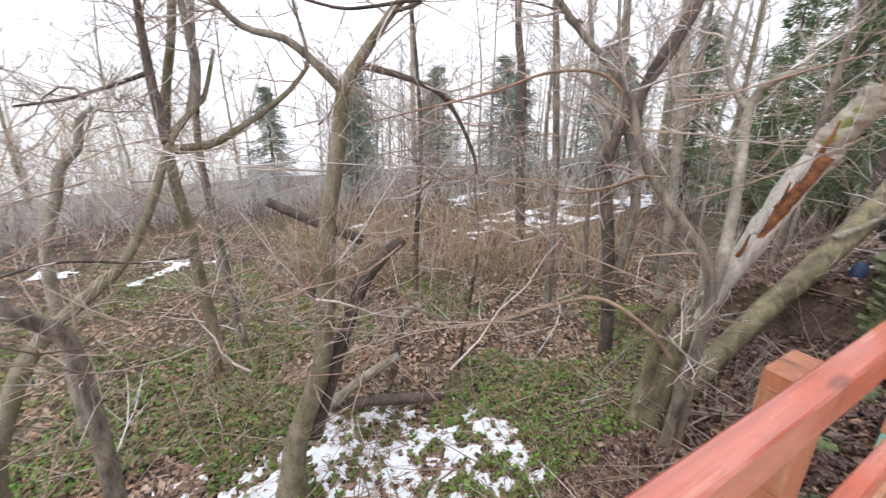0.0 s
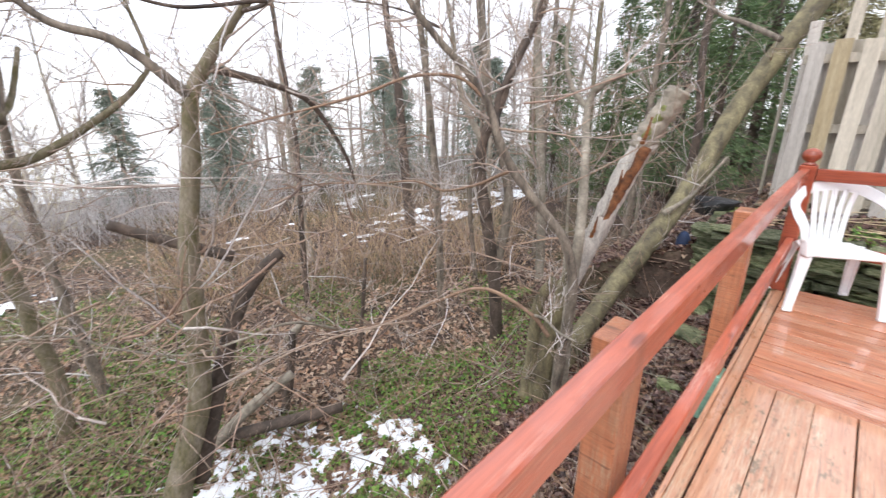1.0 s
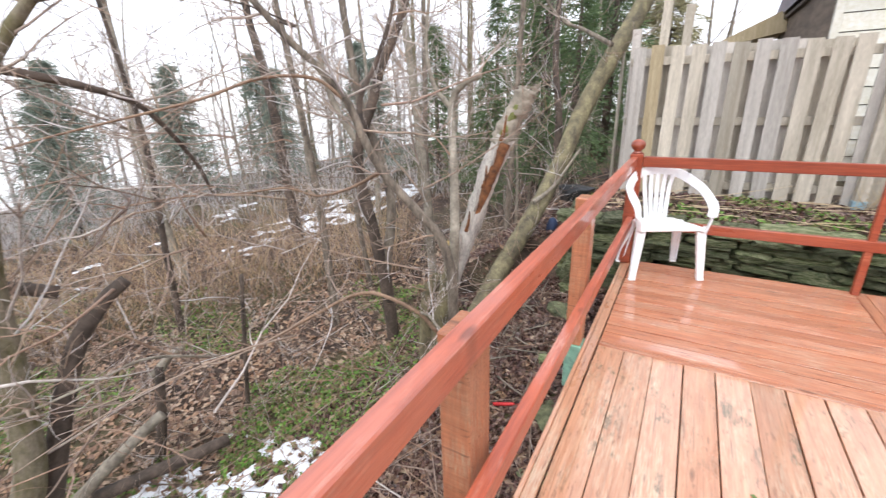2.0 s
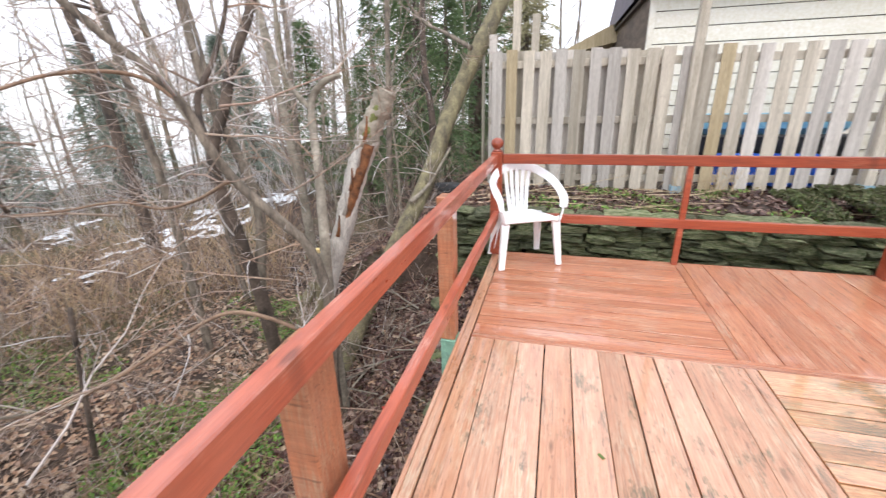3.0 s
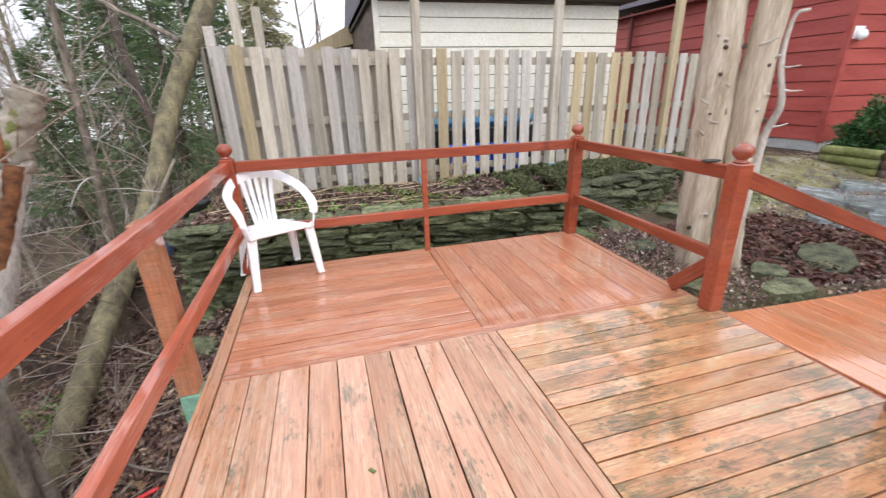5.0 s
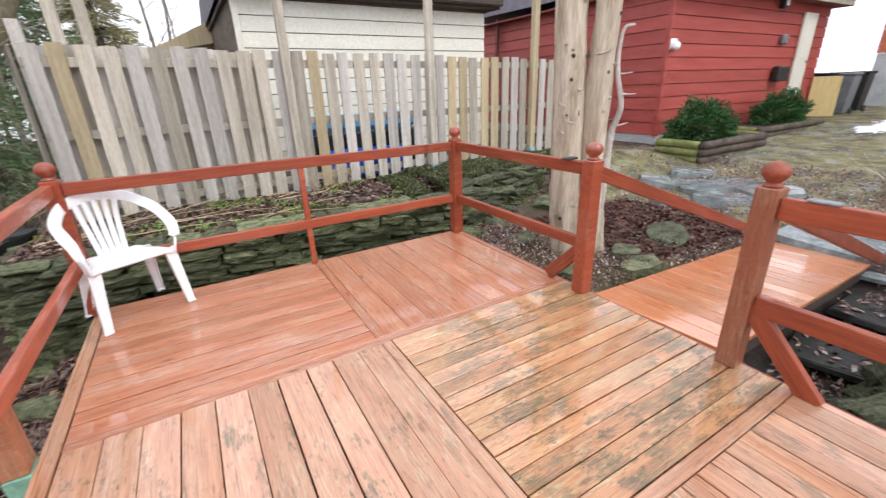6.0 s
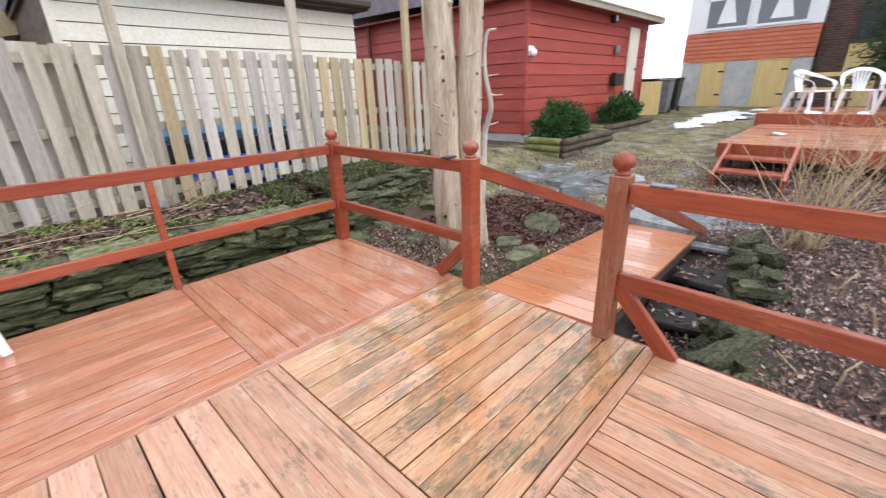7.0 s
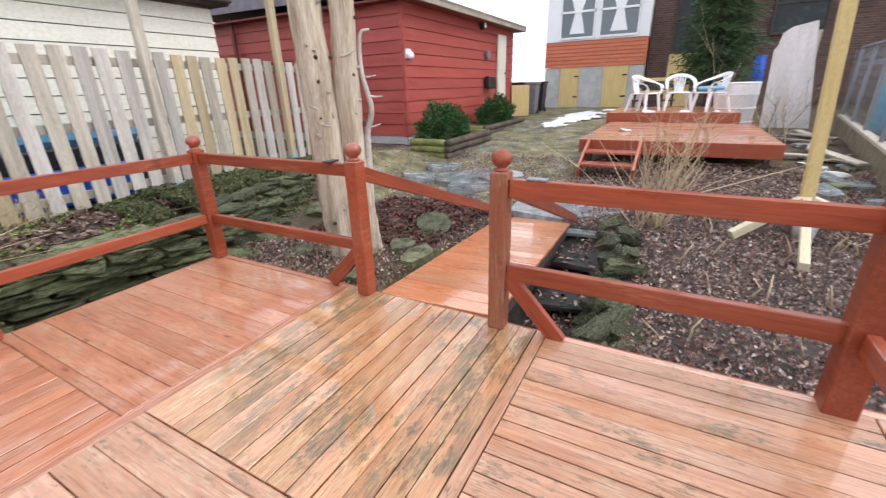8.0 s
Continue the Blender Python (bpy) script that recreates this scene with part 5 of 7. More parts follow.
for foot, pts, r, mat, lab in (
        ((-4.46, -2.55, -1.6), [(-4.46, -2.55, -1.55), (-4.47, -2.48, -1.0), (-4.46, -2.5, -0.45), (-4.46, -2.51, 0.21), (-4.46, -2.54, 0.6), (-4.4, -2.5, 1.2), (-4.3, -2.3, 2.0), (-4.4, -2.2, 3.0)], (0.085, 0.03), M_BARK_MOSS, "bare grey-green tree among ivy"),
        ((-5.0, -2.2, -1.7), [(-5.0, -2.2, -1.6), (-5.1, -2.24, -0.8), (-5.2, -2.28, 0.15), (-5.2, -2.28, 0.95), (-5.1, -2.1, 2.4)], (0.07, 0.03), M_BARK, "bare slender grey tree among ivy"),
        ((-4.15, -3.6, -1.5), [(-4.15, -3.6, -1.5), (-4.2, -3.52, 0.03), (-4.25, -3.35, 0.56), (-4.26, -3.28, 0.78), (-4.29, -3.14, 0.94), (-4.3, -3.08, 1.14), (-4.32, -2.97, 1.24)], (0.06, 0.025), M_BARK_PALE, "dead stem with peeling pale bark"),
        ((-3.23, -1.02, -1.5), [(-3.23, -1.02, -1.5), (-3.2, -0.94, -1.17), (-3.16, -0.86, -0.67)], (0.05, 0.035), M_BARK_DARK, "broken dark stump among leaves"),
        ((-3.12, -0.24, -1.5), [(-3.12, -0.24, -1.45), (-3.06, -0.16, -0.68), (-3.02, -0.10, -0.13)], (0.026, 0.018), M_BARK_DARK, "dark dead sapling among leaves"),
        ((-3.51, 1.4, -1.6), [(-3.51, 1.4, -1.55), (-3.52, 1.4, -0.55), (-3.54, 1.37, 0.52), (-3.61, 1.31, 1.76), (-3.65, 1.26, 2.5), (-3.6, 1.3, 3.4)], (0.06, 0.03), M_BARK, "straight bare young tree"),
        ((-6.65, 3.61, -1.7), [(-6.65, 3.61, -1.65), (-6.71, 3.54, -0.03), (-6.75, 3.49, 1.63), (-6.85, 3.37, 3.0), (-6.8, 3.4, 5.0)], (0.14, 0.05), M_BARK_DARK, "tall dark bare tree"),
        ((-5.27, 0.3, -1.65), [(-5.27, 0.3, -1.6), (-5.25, 0.35, -0.45), (-5.21, 0.42, 0.7), (-5.22, 0.4, 1.51), (-5.24, 0.3, 3.0)], (0.055, 0.02), M_BARK_DARK, "thin dark bare tree"),
        ((-3.14, 3.31, -1.5), [(-3.14, 3.31, -1.4), (-3.16, 3.29, -0.36), (-3.24, 3.25, 0.8), (-3.32, 3.2, 1.96), (-3.39, 3.16, 2.7), (-3.4, 3.1, 4.0)], (0.085, 0.04), M_BARK_PALE, "pale tall bare tree"),
        ((-2.2, 4.2, -1.0), [(-2.2, 4.2, -0.9), (-2.15, 4.25, 0.4), (-2.1, 4.3, 1.6), (-2.0, 4.3, 3.6)], (0.07, 0.035), M_BARK, "bare tree beside the fence"),
        ((-1.7, 4.9, -0.7), [(-1.7, 4.9, -0.6), (-1.6, 4.9, 0.8), (-1.75, 5.0, 2.0), (-1.7, 5.1, 3.8)], (0.09, 0.04), M_BARK_DARK, "dark tree behind the fence corner"),
        ((-3.9, 2.6, -1.6), [(-3.9, 2.6, -1.5), (-3.95, 2.5, 0.0), (-3.8, 2.6, 1.2), (-4.0, 2.6, 3.2)], (0.05, 0.02), M_BARK, "bare young tree on the slope")):
    w = Wood("bare_tree", lab, foot, group="trees on the slope")
    short = len(pts) == 3
    w.stem("trunk", pts, *r, mat, 10, twigs=2 if short else 18, reach=0.35 if short else 1.0, root=True)
    w.done()
w = Wood("fallen_log", "mossy broken log on the slope", (-3.1, -1.64, -1.45), "log")
w.stem("log", [(-3.12, -1.72, -1.40), (-3.03, -1.38, -1.14), (-2.92, -1.02, -0.92)], 0.05, 0.04, M_BARK_PALE, 10, 0.3)
w.stem("log", [(-3.25, -1.6, -1.45), (-2.9, -1.3, -1.3), (-2.6, -0.75, -1.25)], 0.05, 0.045, M_BARK_DARK, 10, 0.2)
w.stem("split_end", [(-3.2, -0.9, -0.75), (-3.12, -0.76, -0.6), (-3.05, -0.7, -0.55)], 0.045, 0.02, M_BARK_PALE, 8, 0.4)
w.done()

t = Tubes()
rr = random.Random(44)
for k in range(46):
    x, y = rr.uniform(-1.9, -0.75), rr.uniform(0.3, 1.9)
    p = Vector((x, y, floor_at(x, y) + rr.uniform(0.02, 0.12)))
    a = rr.uniform(0, 6.3)
    grow(t, rr, p, (math.cos(a), math.sin(a), rr.uniform(0, 0.25)), rr.uniform(0.2, 0.7), rr.uniform(0.004, 0.012), 1, 5, 0.09, 2, 0)
tagged(t.put("brush_pile", M_BARK_PALE), "heap of broken pale branches below the wall", "branches", kind="stuff")

# ---- trees further off: a few shapes, set out over the slope ----
FAR_TREES = []
# most far trunks take pale bark, which stands in for the haze
for s, (mat, h, r) in enumerate(((M_BARK, 7.5, 0.07), (M_BARK_PALE, 8.5, 0.085), (M_BARK_PALE, 7.0, 0.065), (M_BARK_PALE, 6.0, 0.05), (M_BARK_MOSS, 8.0, 0.09))):
    rr = random.Random(50 + s)
    ob = thing("bare_tree", "leafless forest tree in the distance", "tree", (0, 0, -50), "far bare trees")
    t = Tubes()
    pts = spline([(0, 0, -0.3), (rr.uniform(-0.1, 0.1), rr.uniform(-0.1, 0.1), h * 0.25), (rr.uniform(-0.3, 0.3), rr.uniform(-0.3, 0.3), h * 0.6), (rr.uniform(-0.5, 0.5), rr.uniform(-0.5, 0.5), h)], 5)
    t.add(pts, [r * (1 - 0.85 * i / (len(pts) - 1)) for i in range(len(pts))], 8, 0.08, rr)
    t.put("trunk", mat, ob)
    tw = Tubes()
    for k in range(15):
        i = rr.randint(3, len(pts) - 1)
        d = Vector((rr.uniform(-1, 1), rr.uniform(-1, 1), rr.uniform(0.1, 1.1))).normalized()
        grow(tw, rr, pts[i], d, h * rr.uniform(0.15, 0.32), r * rr.uniform(0.14, 0.3), 2, 4, 0.2, 4, 0.1)
    # far crowns carry the haze in this pale twig colour
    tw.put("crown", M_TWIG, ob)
    FAR_TREES.append(ob)
for i, (x, y) in enumerate(((0.75, 15.0), (0.35, 17.0), (1.15, 18.5))):
    copy_thing(FAR_TREES[i], pose(x, y, floor_at(x, y), 0, 0, 40 + 70 * i))
rng = random.Random(21)
placed = 0
while placed < 52:
    dist = rng.uniform(7, 34)
    ang = rng.uniform(-38, 128)
    x, y = 0.1 - dist * math.cos(radians(ang)), -2.2 + dist * math.sin(radians(ang))
    if x > -1.6 or (x > -2.5 and y > 4) and dist < 9:
        continue
    if ang < 12 and rng.random() < 0.6:
        continue
    if ang < 24 and (rng.random() < 0.75 or dist < 14):
        continue
    copy_thing(rng.choice(FAR_TREES), pose(x, y, floor_at(x, y), 0, 0, rng.uniform(0, 360)) @ Matrix.Scale(rng.uniform(0.7, 1.2) * (1.0 if dist < 18 else 1.3), 4))
    placed += 1
for ob in FAR_TREES:
    x, y = -22 - rng.uniform(0, 8), rng.uniform(4, 16)
    ob.location = (x, y, floor_at(x, y))


# ---- evergreens ----
def evergreen(name, label, h, spread, seed, material, rows=26, per=9, clumps=13, size=0.11, category="evergreen", bare=0.12):
    rr = random.Random(seed)
    ob = thing(name, label, category, (0, 0, -60), "evergreens")
    t = Tubes()
    t.add([Vector((0, 0, -0.2)), Vector((0.02, 0, h * 0.5)), Vector((0, 0.02, h))], [0.022 * h, 0.014 * h, 0.004], 8)
    v, f = [], []
    for i in range(rows):
        u = (i + 0.5) / rows
        z0 = h * (bare + (1 - bare) * u)
        reach = spread * (1 - u) ** 0.8 * rr.uniform(0.75, 1.1) + 0.05
        for k in range(per):
            a = rr.uniform(0, 2 * math.pi)
            rad = reach * rr.uniform(0.6, 1.1)
            tip = Vector((math.cos(a) * rad, math.sin(a) * rad, z0 - rad * rr.uniform(0.1, 0.4)))
            start = Vector((0, 0, z0))
            t.add([start, (start + tip) / 2 + Vector((0, 0, 0.05)), tip], [0.012, 0.007, 0.002], 3)
            for c in range(clumps):
                q = 0.2 + 0.8 * rr.random()
                p = start.lerp(tip, q) + Vector((rr.gauss(0, 0.05), rr.gauss(0, 0.05), rr.gauss(0, 0.04))) * spread
                d = Vector((math.cos(a) + rr.uniform(-0.9, 0.9), math.sin(a) + rr.uniform(-0.9, 0.9), rr.uniform(-0.9, 0.2))).normalized()
                s = d.cross(Vector((rr.uniform(-1, 1), rr.uniform(-1, 1), rr.uniform(-0.3, 1)))).normalized()
                ln, wd = size * rr.uniform(0.9, 2.2), size * rr.uniform(0.07, 0.16)
                b = len(v)
                v += [tuple(p - s * wd * 0.4), tuple(p + d * ln * 0.5 - s * wd + Vector((0, 0, 0.01))), tuple(p + d * ln), tuple(p + d * ln * 0.5 + s * wd), ]
                f.append((b, b + 1, b + 2, b + 3))
    t.put("trunk", M_BARK_DARK, ob)
    raw("crown", v, f, material, ob)
    return ob


spruce = [evergreen("spruce", "dark green spruce among bare trees", 8.5, 1.9, 7, M_NEEDLE, 26, 9, 30, 0.15), evergreen("spruce", "dark green spruce among bare trees", 6.5, 1.6, 8, M_NEEDLE, 22, 9, 30, 0.14)]
far_spruce = evergreen("spruce", "distant spruce with haze in its foliage colour", 5.0, 1.7, 9, M_NEEDLE_FAR, 22, 9, 40, 0.13)
rng = random.Random(5)
spots = [(-2.6, 7.4, 0.8), (-1.7, 9.8, 0.9), (-4.0, 10.8, 1.0), (-6.6, 9.4, 0.75), (-1.7, 6.3, 0.5), (-3.9, 7.2, 0.55)]
for i, (x, y, s) in enumerate(spots):
    copy_thing(spruce[i % 2], pose(x, y, floor_at(x, y), 0, 0, rng.uniform(0, 360)) @ Matrix.Scale(s, 4))
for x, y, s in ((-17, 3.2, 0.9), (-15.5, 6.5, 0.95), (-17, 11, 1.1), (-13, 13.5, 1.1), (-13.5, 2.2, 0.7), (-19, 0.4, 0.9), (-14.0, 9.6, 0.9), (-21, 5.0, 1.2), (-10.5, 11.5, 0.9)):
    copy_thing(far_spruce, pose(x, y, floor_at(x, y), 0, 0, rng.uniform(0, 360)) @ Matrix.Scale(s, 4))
spruce[0].location = (-3.0, 15.5, floor_at(-3.0, 15.5))
spruce[1].location = (-7.0, 15.0, floor_at(-7.0, 15.0))
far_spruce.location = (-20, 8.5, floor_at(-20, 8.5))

tan_tree = evergreen("cypress", "dull olive cypress behind the fence", 6.5, 1.15, 19, M_NEEDLE_TAN, 34, 12, 36, 0.13)
tan_tree.location = (-0.72, 12.5, floor_at(-0.72, 12.5))

# the misty far side of the valley: one sheet whose glow stands for haze
bm = bmesh.new()
arc = []
for i in range(61):
    a = radians(-62 + 190 * i / 60)
    top = 4.2 + 1.6 * noise.noise(Vector((i * 0.35, 0, 0)))
    arc.append([bm.verts.new((-36 * math.cos(a), 36 * math.sin(a), z)) for z in (-12, top)])
for p, q in zip(arc, arc[1:]):
    bm.faces.new((p[0], q[0], q[1], p[1]))
mist, mn, ml, mb = shader("glowing_mist_sheet", 1.0)
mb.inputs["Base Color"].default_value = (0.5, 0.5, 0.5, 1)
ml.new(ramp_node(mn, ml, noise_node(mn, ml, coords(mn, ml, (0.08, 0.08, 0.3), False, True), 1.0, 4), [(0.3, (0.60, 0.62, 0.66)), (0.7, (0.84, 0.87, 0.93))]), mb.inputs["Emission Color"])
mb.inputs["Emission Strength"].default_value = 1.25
tagged(part("backdrop", bm, mist), "glowing mist sheet in place of the far hillside", "backdrop", kind="structure")

# pale yellow willow thicket and the far wood, its haze in the twig colour
willow = thing("willow_thicket", "hazy yellow willow thicket in the distance", "thicket", (-16, -7.5, floor_at(-16, -7.5)))
t = Tubes()
rr = random.Random(31)
for k in range(120):
    a = Vector((rr.uniform(-2, 2.5), rr.uniform(-6, 6), -0.2))
    grow(t, rr, a, (rr.uniform(-0.4, 0.4), rr.uniform(-0.4, 0.4), 1), rr.uniform(1.8, 4.8), 0.022, 2, 3, 0.14, 5, 0.0)
tagged(t.put("stem_mass", M_WILLOW, willow), kind="stuff")
tagged(willow, kind="stuff")
t = Tubes()
rr = random.Random(33)
for k in range(110):
    ang, dist = radians(rr.uniform(-45, 125)), rr.uniform(22, 34)
    x, y = -dist * math.cos(ang), dist * math.sin(ang)
    if x > -3 or ang < 0.25 and rr.random() < 0.6:
        continue
    base = Vector((x, y, floor_at(x, y) - 0.3))
    h = rr.uniform(6, 9.5)
    t.add([base, base + Vector((0.2, 0.1, h * 0.5)), base + Vector((0, 0.3, h))], [0.10, 0.06, 0.02], 4)
    for j in range(9):
        grow(t, rr, base + Vector((0.1, 0.1, h * rr.uniform(0.3, 0.9))), (rr.uniform(-1, 1), rr.uniform(-1, 1), rr.uniform(0.2, 1)), h * rr.uniform(0.2, 0.4), 0.05, 1, 3, 0.2, 5, 0.1)
tagged(t.put("far_wood", M_TWIG_HAZE), "far leafless wood with haze in its twig colour", "woods", kind="stuff")


# ---- undergrowth ----
def scatter(n, rr, near, far, a0, a1):
    for _ in range(n):
        d = near + (far - near) * rr.random() ** 1.6
        a = radians(rr.uniform(a0, a1))
        yield 0.1 - d * math.cos(a), -2.2 + d * math.sin(a)


t = Tubes()
rr = random.Random(61)
for x, y in scatter(650, rr, 3.2, 14, -40, 84):
    if x > -0.5:
        continue
    p = Vector((x, y, floor_at(x, y) - 0.02))
    d = Vector((rr.uniform(-0.8, 0.8), rr.uniform(-0.8, 0.8), rr.uniform(0.25, 1.2)))
    grow(t, rr, p, d, rr.uniform(0.25, 1.2), rr.uniform(0.0025, 0.007), 2 if rr.random() < 0.3 else 1, 3, 0.2, 3, 0.02)
for x, y in scatter(1100, rr, 1.6, 10, -40, 84):
    if x > -0.4:
        continue
    p = Vector((x, y, floor_at(x, y) + rr.uniform(0.0, 0.05)))
    a = rr.uniform(0, 6.3)
    grow(t, rr, p, (math.cos(a), math.sin(a), 0.06), rr.uniform(0.25, 1.1), rr.uniform(0.003, 0.009), 1, 4, 0.10, 2, 0.0)
tagged(t.put("undergrowth", M_TWIG_LOW), "tangle of bare brown twigs and fallen sticks", "undergrowth", kind="stuff")
t = Tubes()
for k in range(190):
    z = rr.uniform(-0.5, 1.3)
    a = radians(rr.uniform(-38, 70))
    d = 1.9 + 4.4 * rr.random() ** 1.5
    x, y = 0.1 - d * math.cos(a), -2.2 + d * math.sin(a)
    if x > -1.0:
        continue
    b = rr.uniform(0, 6.3)
    grow(t, rr, (x, y, z), (math.cos(b), math.sin(b), rr.uniform(-0.2, 0.5)), rr.uniform(0.5, 1.2), rr.uniform(0.003, 0.008), 2, 6, 0.30, 3, 0.03)
tagged(t.put("hanging_twigs", M_TWIG_LOW), "thin bare twigs reaching across the slope", "twigs", kind="stuff")
t = Tubes()
for x, y in scatter(1300, rr, 6.5, 12, 8, 56):
    p = Vector((x, y, floor_at(x, y) - 0.02))
    h = rr.uniform(0.4, 1.15)
    d = Vector((rr.uniform(-0.65, 0.65), rr.uniform(-0.65, 0.65), 1))
    t.add([p, p + d * h * 0.5, p + d * h + Vector((rr.uniform(-0.15, 0.15), rr.uniform(-0.15, 0.15), -0.03))], [0.006, 0.005, 0.002], 3)
    if rr.random() < 0.5:
        grow(t, rr, p + d * h * 0.6, (rr.uniform(-1, 1), rr.uniform(-1, 1), 0.6), h * 0.5, 0.003, 0, 3)
tagged(t.put("dry_brush", M_BRUSH), "dry tan brush and dead stalks", "brush", kind="stuff")


t = Tubes()
for x, y in scatter(1500, rr, 12.5, 26, -44, 66):
    p = Vector((x, y, floor_at(x, y) - 0.02))
    far = math.hypot(x, y) / 24
    grow(t, rr, p, (rr.uniform(-0.4, 0.4), rr.uniform(-0.4, 0.4), 1), rr.uniform(0.5, 1.5) * (0.6 + 1.0 * far), 0.010, 1, 3, 0.16, 4, 0.05)
for x, y in scatter(800, rr, 13, 18, -46, 24):
    p = Vector((x, y, floor_at(x, y) - 0.02))
    grow(t, rr, p, (rr.uniform(-0.4, 0.4), rr.uniform(-0.4, 0.4), 1), rr.uniform(0.6, 1.9), 0.009, 1, 3, 0.16, 4, 0.05)
tagged(t.put("pale_thicket", M_TWIG_HAZE), "bare thicket across the far slope, paled by painted haze", "thicket", kind="stuff")


def leaf_sheet(name, spots, material, label, category, size, tilt, lift, rr, height=floor_at):
    v, f = [], []
    for x, y in spots:
        s = size * rr.uniform(0.6, 1.4)
        z = height(x, y) + lift * rr.random()
        m = Euler((rr.gauss(0, tilt), rr.gauss(0, tilt), rr.uniform(0, 6.3))).to_matrix()
        b = len(v)
        c = rr.uniform(0.1, 0.4)
        for px, py, pz in ((-0.5, 0, 0), (-0.12, 0.34, c * 0.5), (0.55, 0, 0.1), (-0.12, -0.34, c * 0.5), (0, 0, -0.02)):
            q = m @ Vector((px * s, py * s, pz * s))
            v.append((x + q.x, y + q.y, z + q.z + 0.004))
        f += [(b, b + 4, b + 1), (b + 1, b + 4, b + 2), (b + 2, b + 4, b + 3), (b + 3, b + 4, b)]
    ob = raw(name, v, f, material)
    return tagged(ob, label, category, kind="stuff")


def patch(x, y, k, off):
    return noise.noise(Vector((x * k + off, y * k - off, off)))


def near_snow(x, y):
    e = 1 - ((x + 2.0) / 1.05) ** 2 - ((y + 1.75) / 1.35) ** 2
    return min(e, 0.45) * 0.55 + 0.6 * patch(x, y, 3.2, 2) + 0.6 * patch(x, y, 9.5, 6) + 0.5 * patch(x, y, 21, 3) - 0.05


rr = random.Random(71)
spots = [(x, y) for x, y in scatter(42000, rr, 1.5, 13, -42, 86) if x < -0.25 and y < 5.5]
leaf_sheet("leaf_litter", spots, M_LEAF_DEAD, "wet brown fallen leaves on the slope", "leaf litter", 0.065, 0.35, 0.02, rr)
spots = [(x, y) for x, y in scatter(90000, rr, 1.9, 9, -40, 70) if x < -1.35 and near_snow(x, y) < 0.05 and 0.55 * max(0, 1 - math.hypot(x + 2.5, y + 0.1) / 1.3) + patch(x, y, 0.75, 3.3) + 0.35 * patch(x, y, 2.6, 9) > 0.10 + 0.10 * max(0, y - 1.0) - (0.14 if -3.9 < y < 1.0 and x > -5 else 0)]
spots2 = [(rr.uniform(-2.3, 0.1), rr.uniform(-1.6, 2.15)) for _ in range(26000)]
spots2 += [(rr.uniform(-2.8, -0.55), rr.uniform(1.9, 4.2)) for _ in range(9000)]
leaf_sheet("wet_leaves", [p for p in spots2 if near_snow(*p) < 0.0], M_WETLEAF, "dense wet purple-brown leaves beside the deck", "leaf litter", 0.05, 0.45, 0.04, rr)
leaf_sheet("ground_ivy", spots, M_IVY, "bright green ground ivy over leaf litter", "ground cover", 0.036, 0.6, 0.07, rr)


def snow(name, label, x0, x1, y0, y1, step, keep, thick=0.03):
    """Thawing snow: a thin, ragged sheet with holes."""
    bm = bmesh.new()
    xs, ys = np.arange(x0, x1, step), np.arange(y0, y1, step)
    grid = {}
    for i, x in enumerate(xs):
        for j, y in enumerate(ys):
            k = keep(float(x), float(y))
            if k > 0:
                jx, jy = step * 0.35 * patch(x, y, 9, 1), step * 0.35 * patch(x, y, 9, 4)
                grid[i, j] = bm.verts.new((x + jx, y + jy, floor_at(float(x), float(y)) + 0.006 + min(k * 0.12, thick)))
    for (i, j) in list(grid):
        c = [(i, j), (i + 1, j), (i + 1, j + 1), (i, j + 1)]
        if all(q in grid for q in c):
            bm.faces.new([grid[q] for q in c]).smooth = True
    bmesh.ops.delete(bm, geom=[q for q in bm.verts if not q.link_faces], context="VERTS")
    ob = part(name, bm, M_SNOW)
    return tagged(ob, label, "snow", kind="stuff")


snow("snow_patch", "ragged patch of thawing snow on the slope", -3.2, -0.9, -3.2, -0.3, 0.018, near_snow)
snow("snow_patch", "distant strips of old snow among trees", -17, -7.0, -13, 14, 0.13, lambda x, y: 0.6 * patch(x, y, 0.2, 5) + 0.5 * patch(x, y, 0.7, 8) + 0.5 * patch(x, y, 2.2, 2) + 0.35 * patch(x, y, 5.5, 4) - 0.10 - 0.3 * abs(math.hypot(x, y + 2.2) - 11.5) / 4.5, 0.05)


# ---- yard: the stripped cedar with two trunks ----
w = Wood("cedar_tree", "pale stripped double-trunked cedar with branch stubs", (3.58, 0.68, -0.3))
w.stem("trunk", [(3.62, 0.75, -0.25), (3.58, 0.77, 0.1), (3.55, 0.77, 0.6), (3.52, 0.77, 1.3), (3.50, 0.79, 1.9), (3.46, 0.84, 3.6)], 0.142, 0.118, M_CEDARBARK, 22, 0.16)
w.stem("trunk", [(3.79, 0.60, -0.25), (3.75, 0.60, 0.1), (3.71, 0.615, 0.6), (3.69, 0.61, 1.3), (3.70, 0.59, 1.9), (3.75, 0.53, 3.6)], 0.118, 0.092, M_CEDARBARK, 18, 0.16)
w.stem("dead_stem", [(3.76, 0.54, 0.2), (3.77, 0.52, 0.6), (3.78, 0.51, 0.9), (3.81, 0.47, 1.1), (3.77, 0.51, 1.4), (3.78, 0.50, 1.66), (3.83, 0.44, 1.70)], 0.040, 0.010, M_SNAG, 9, 0.2)
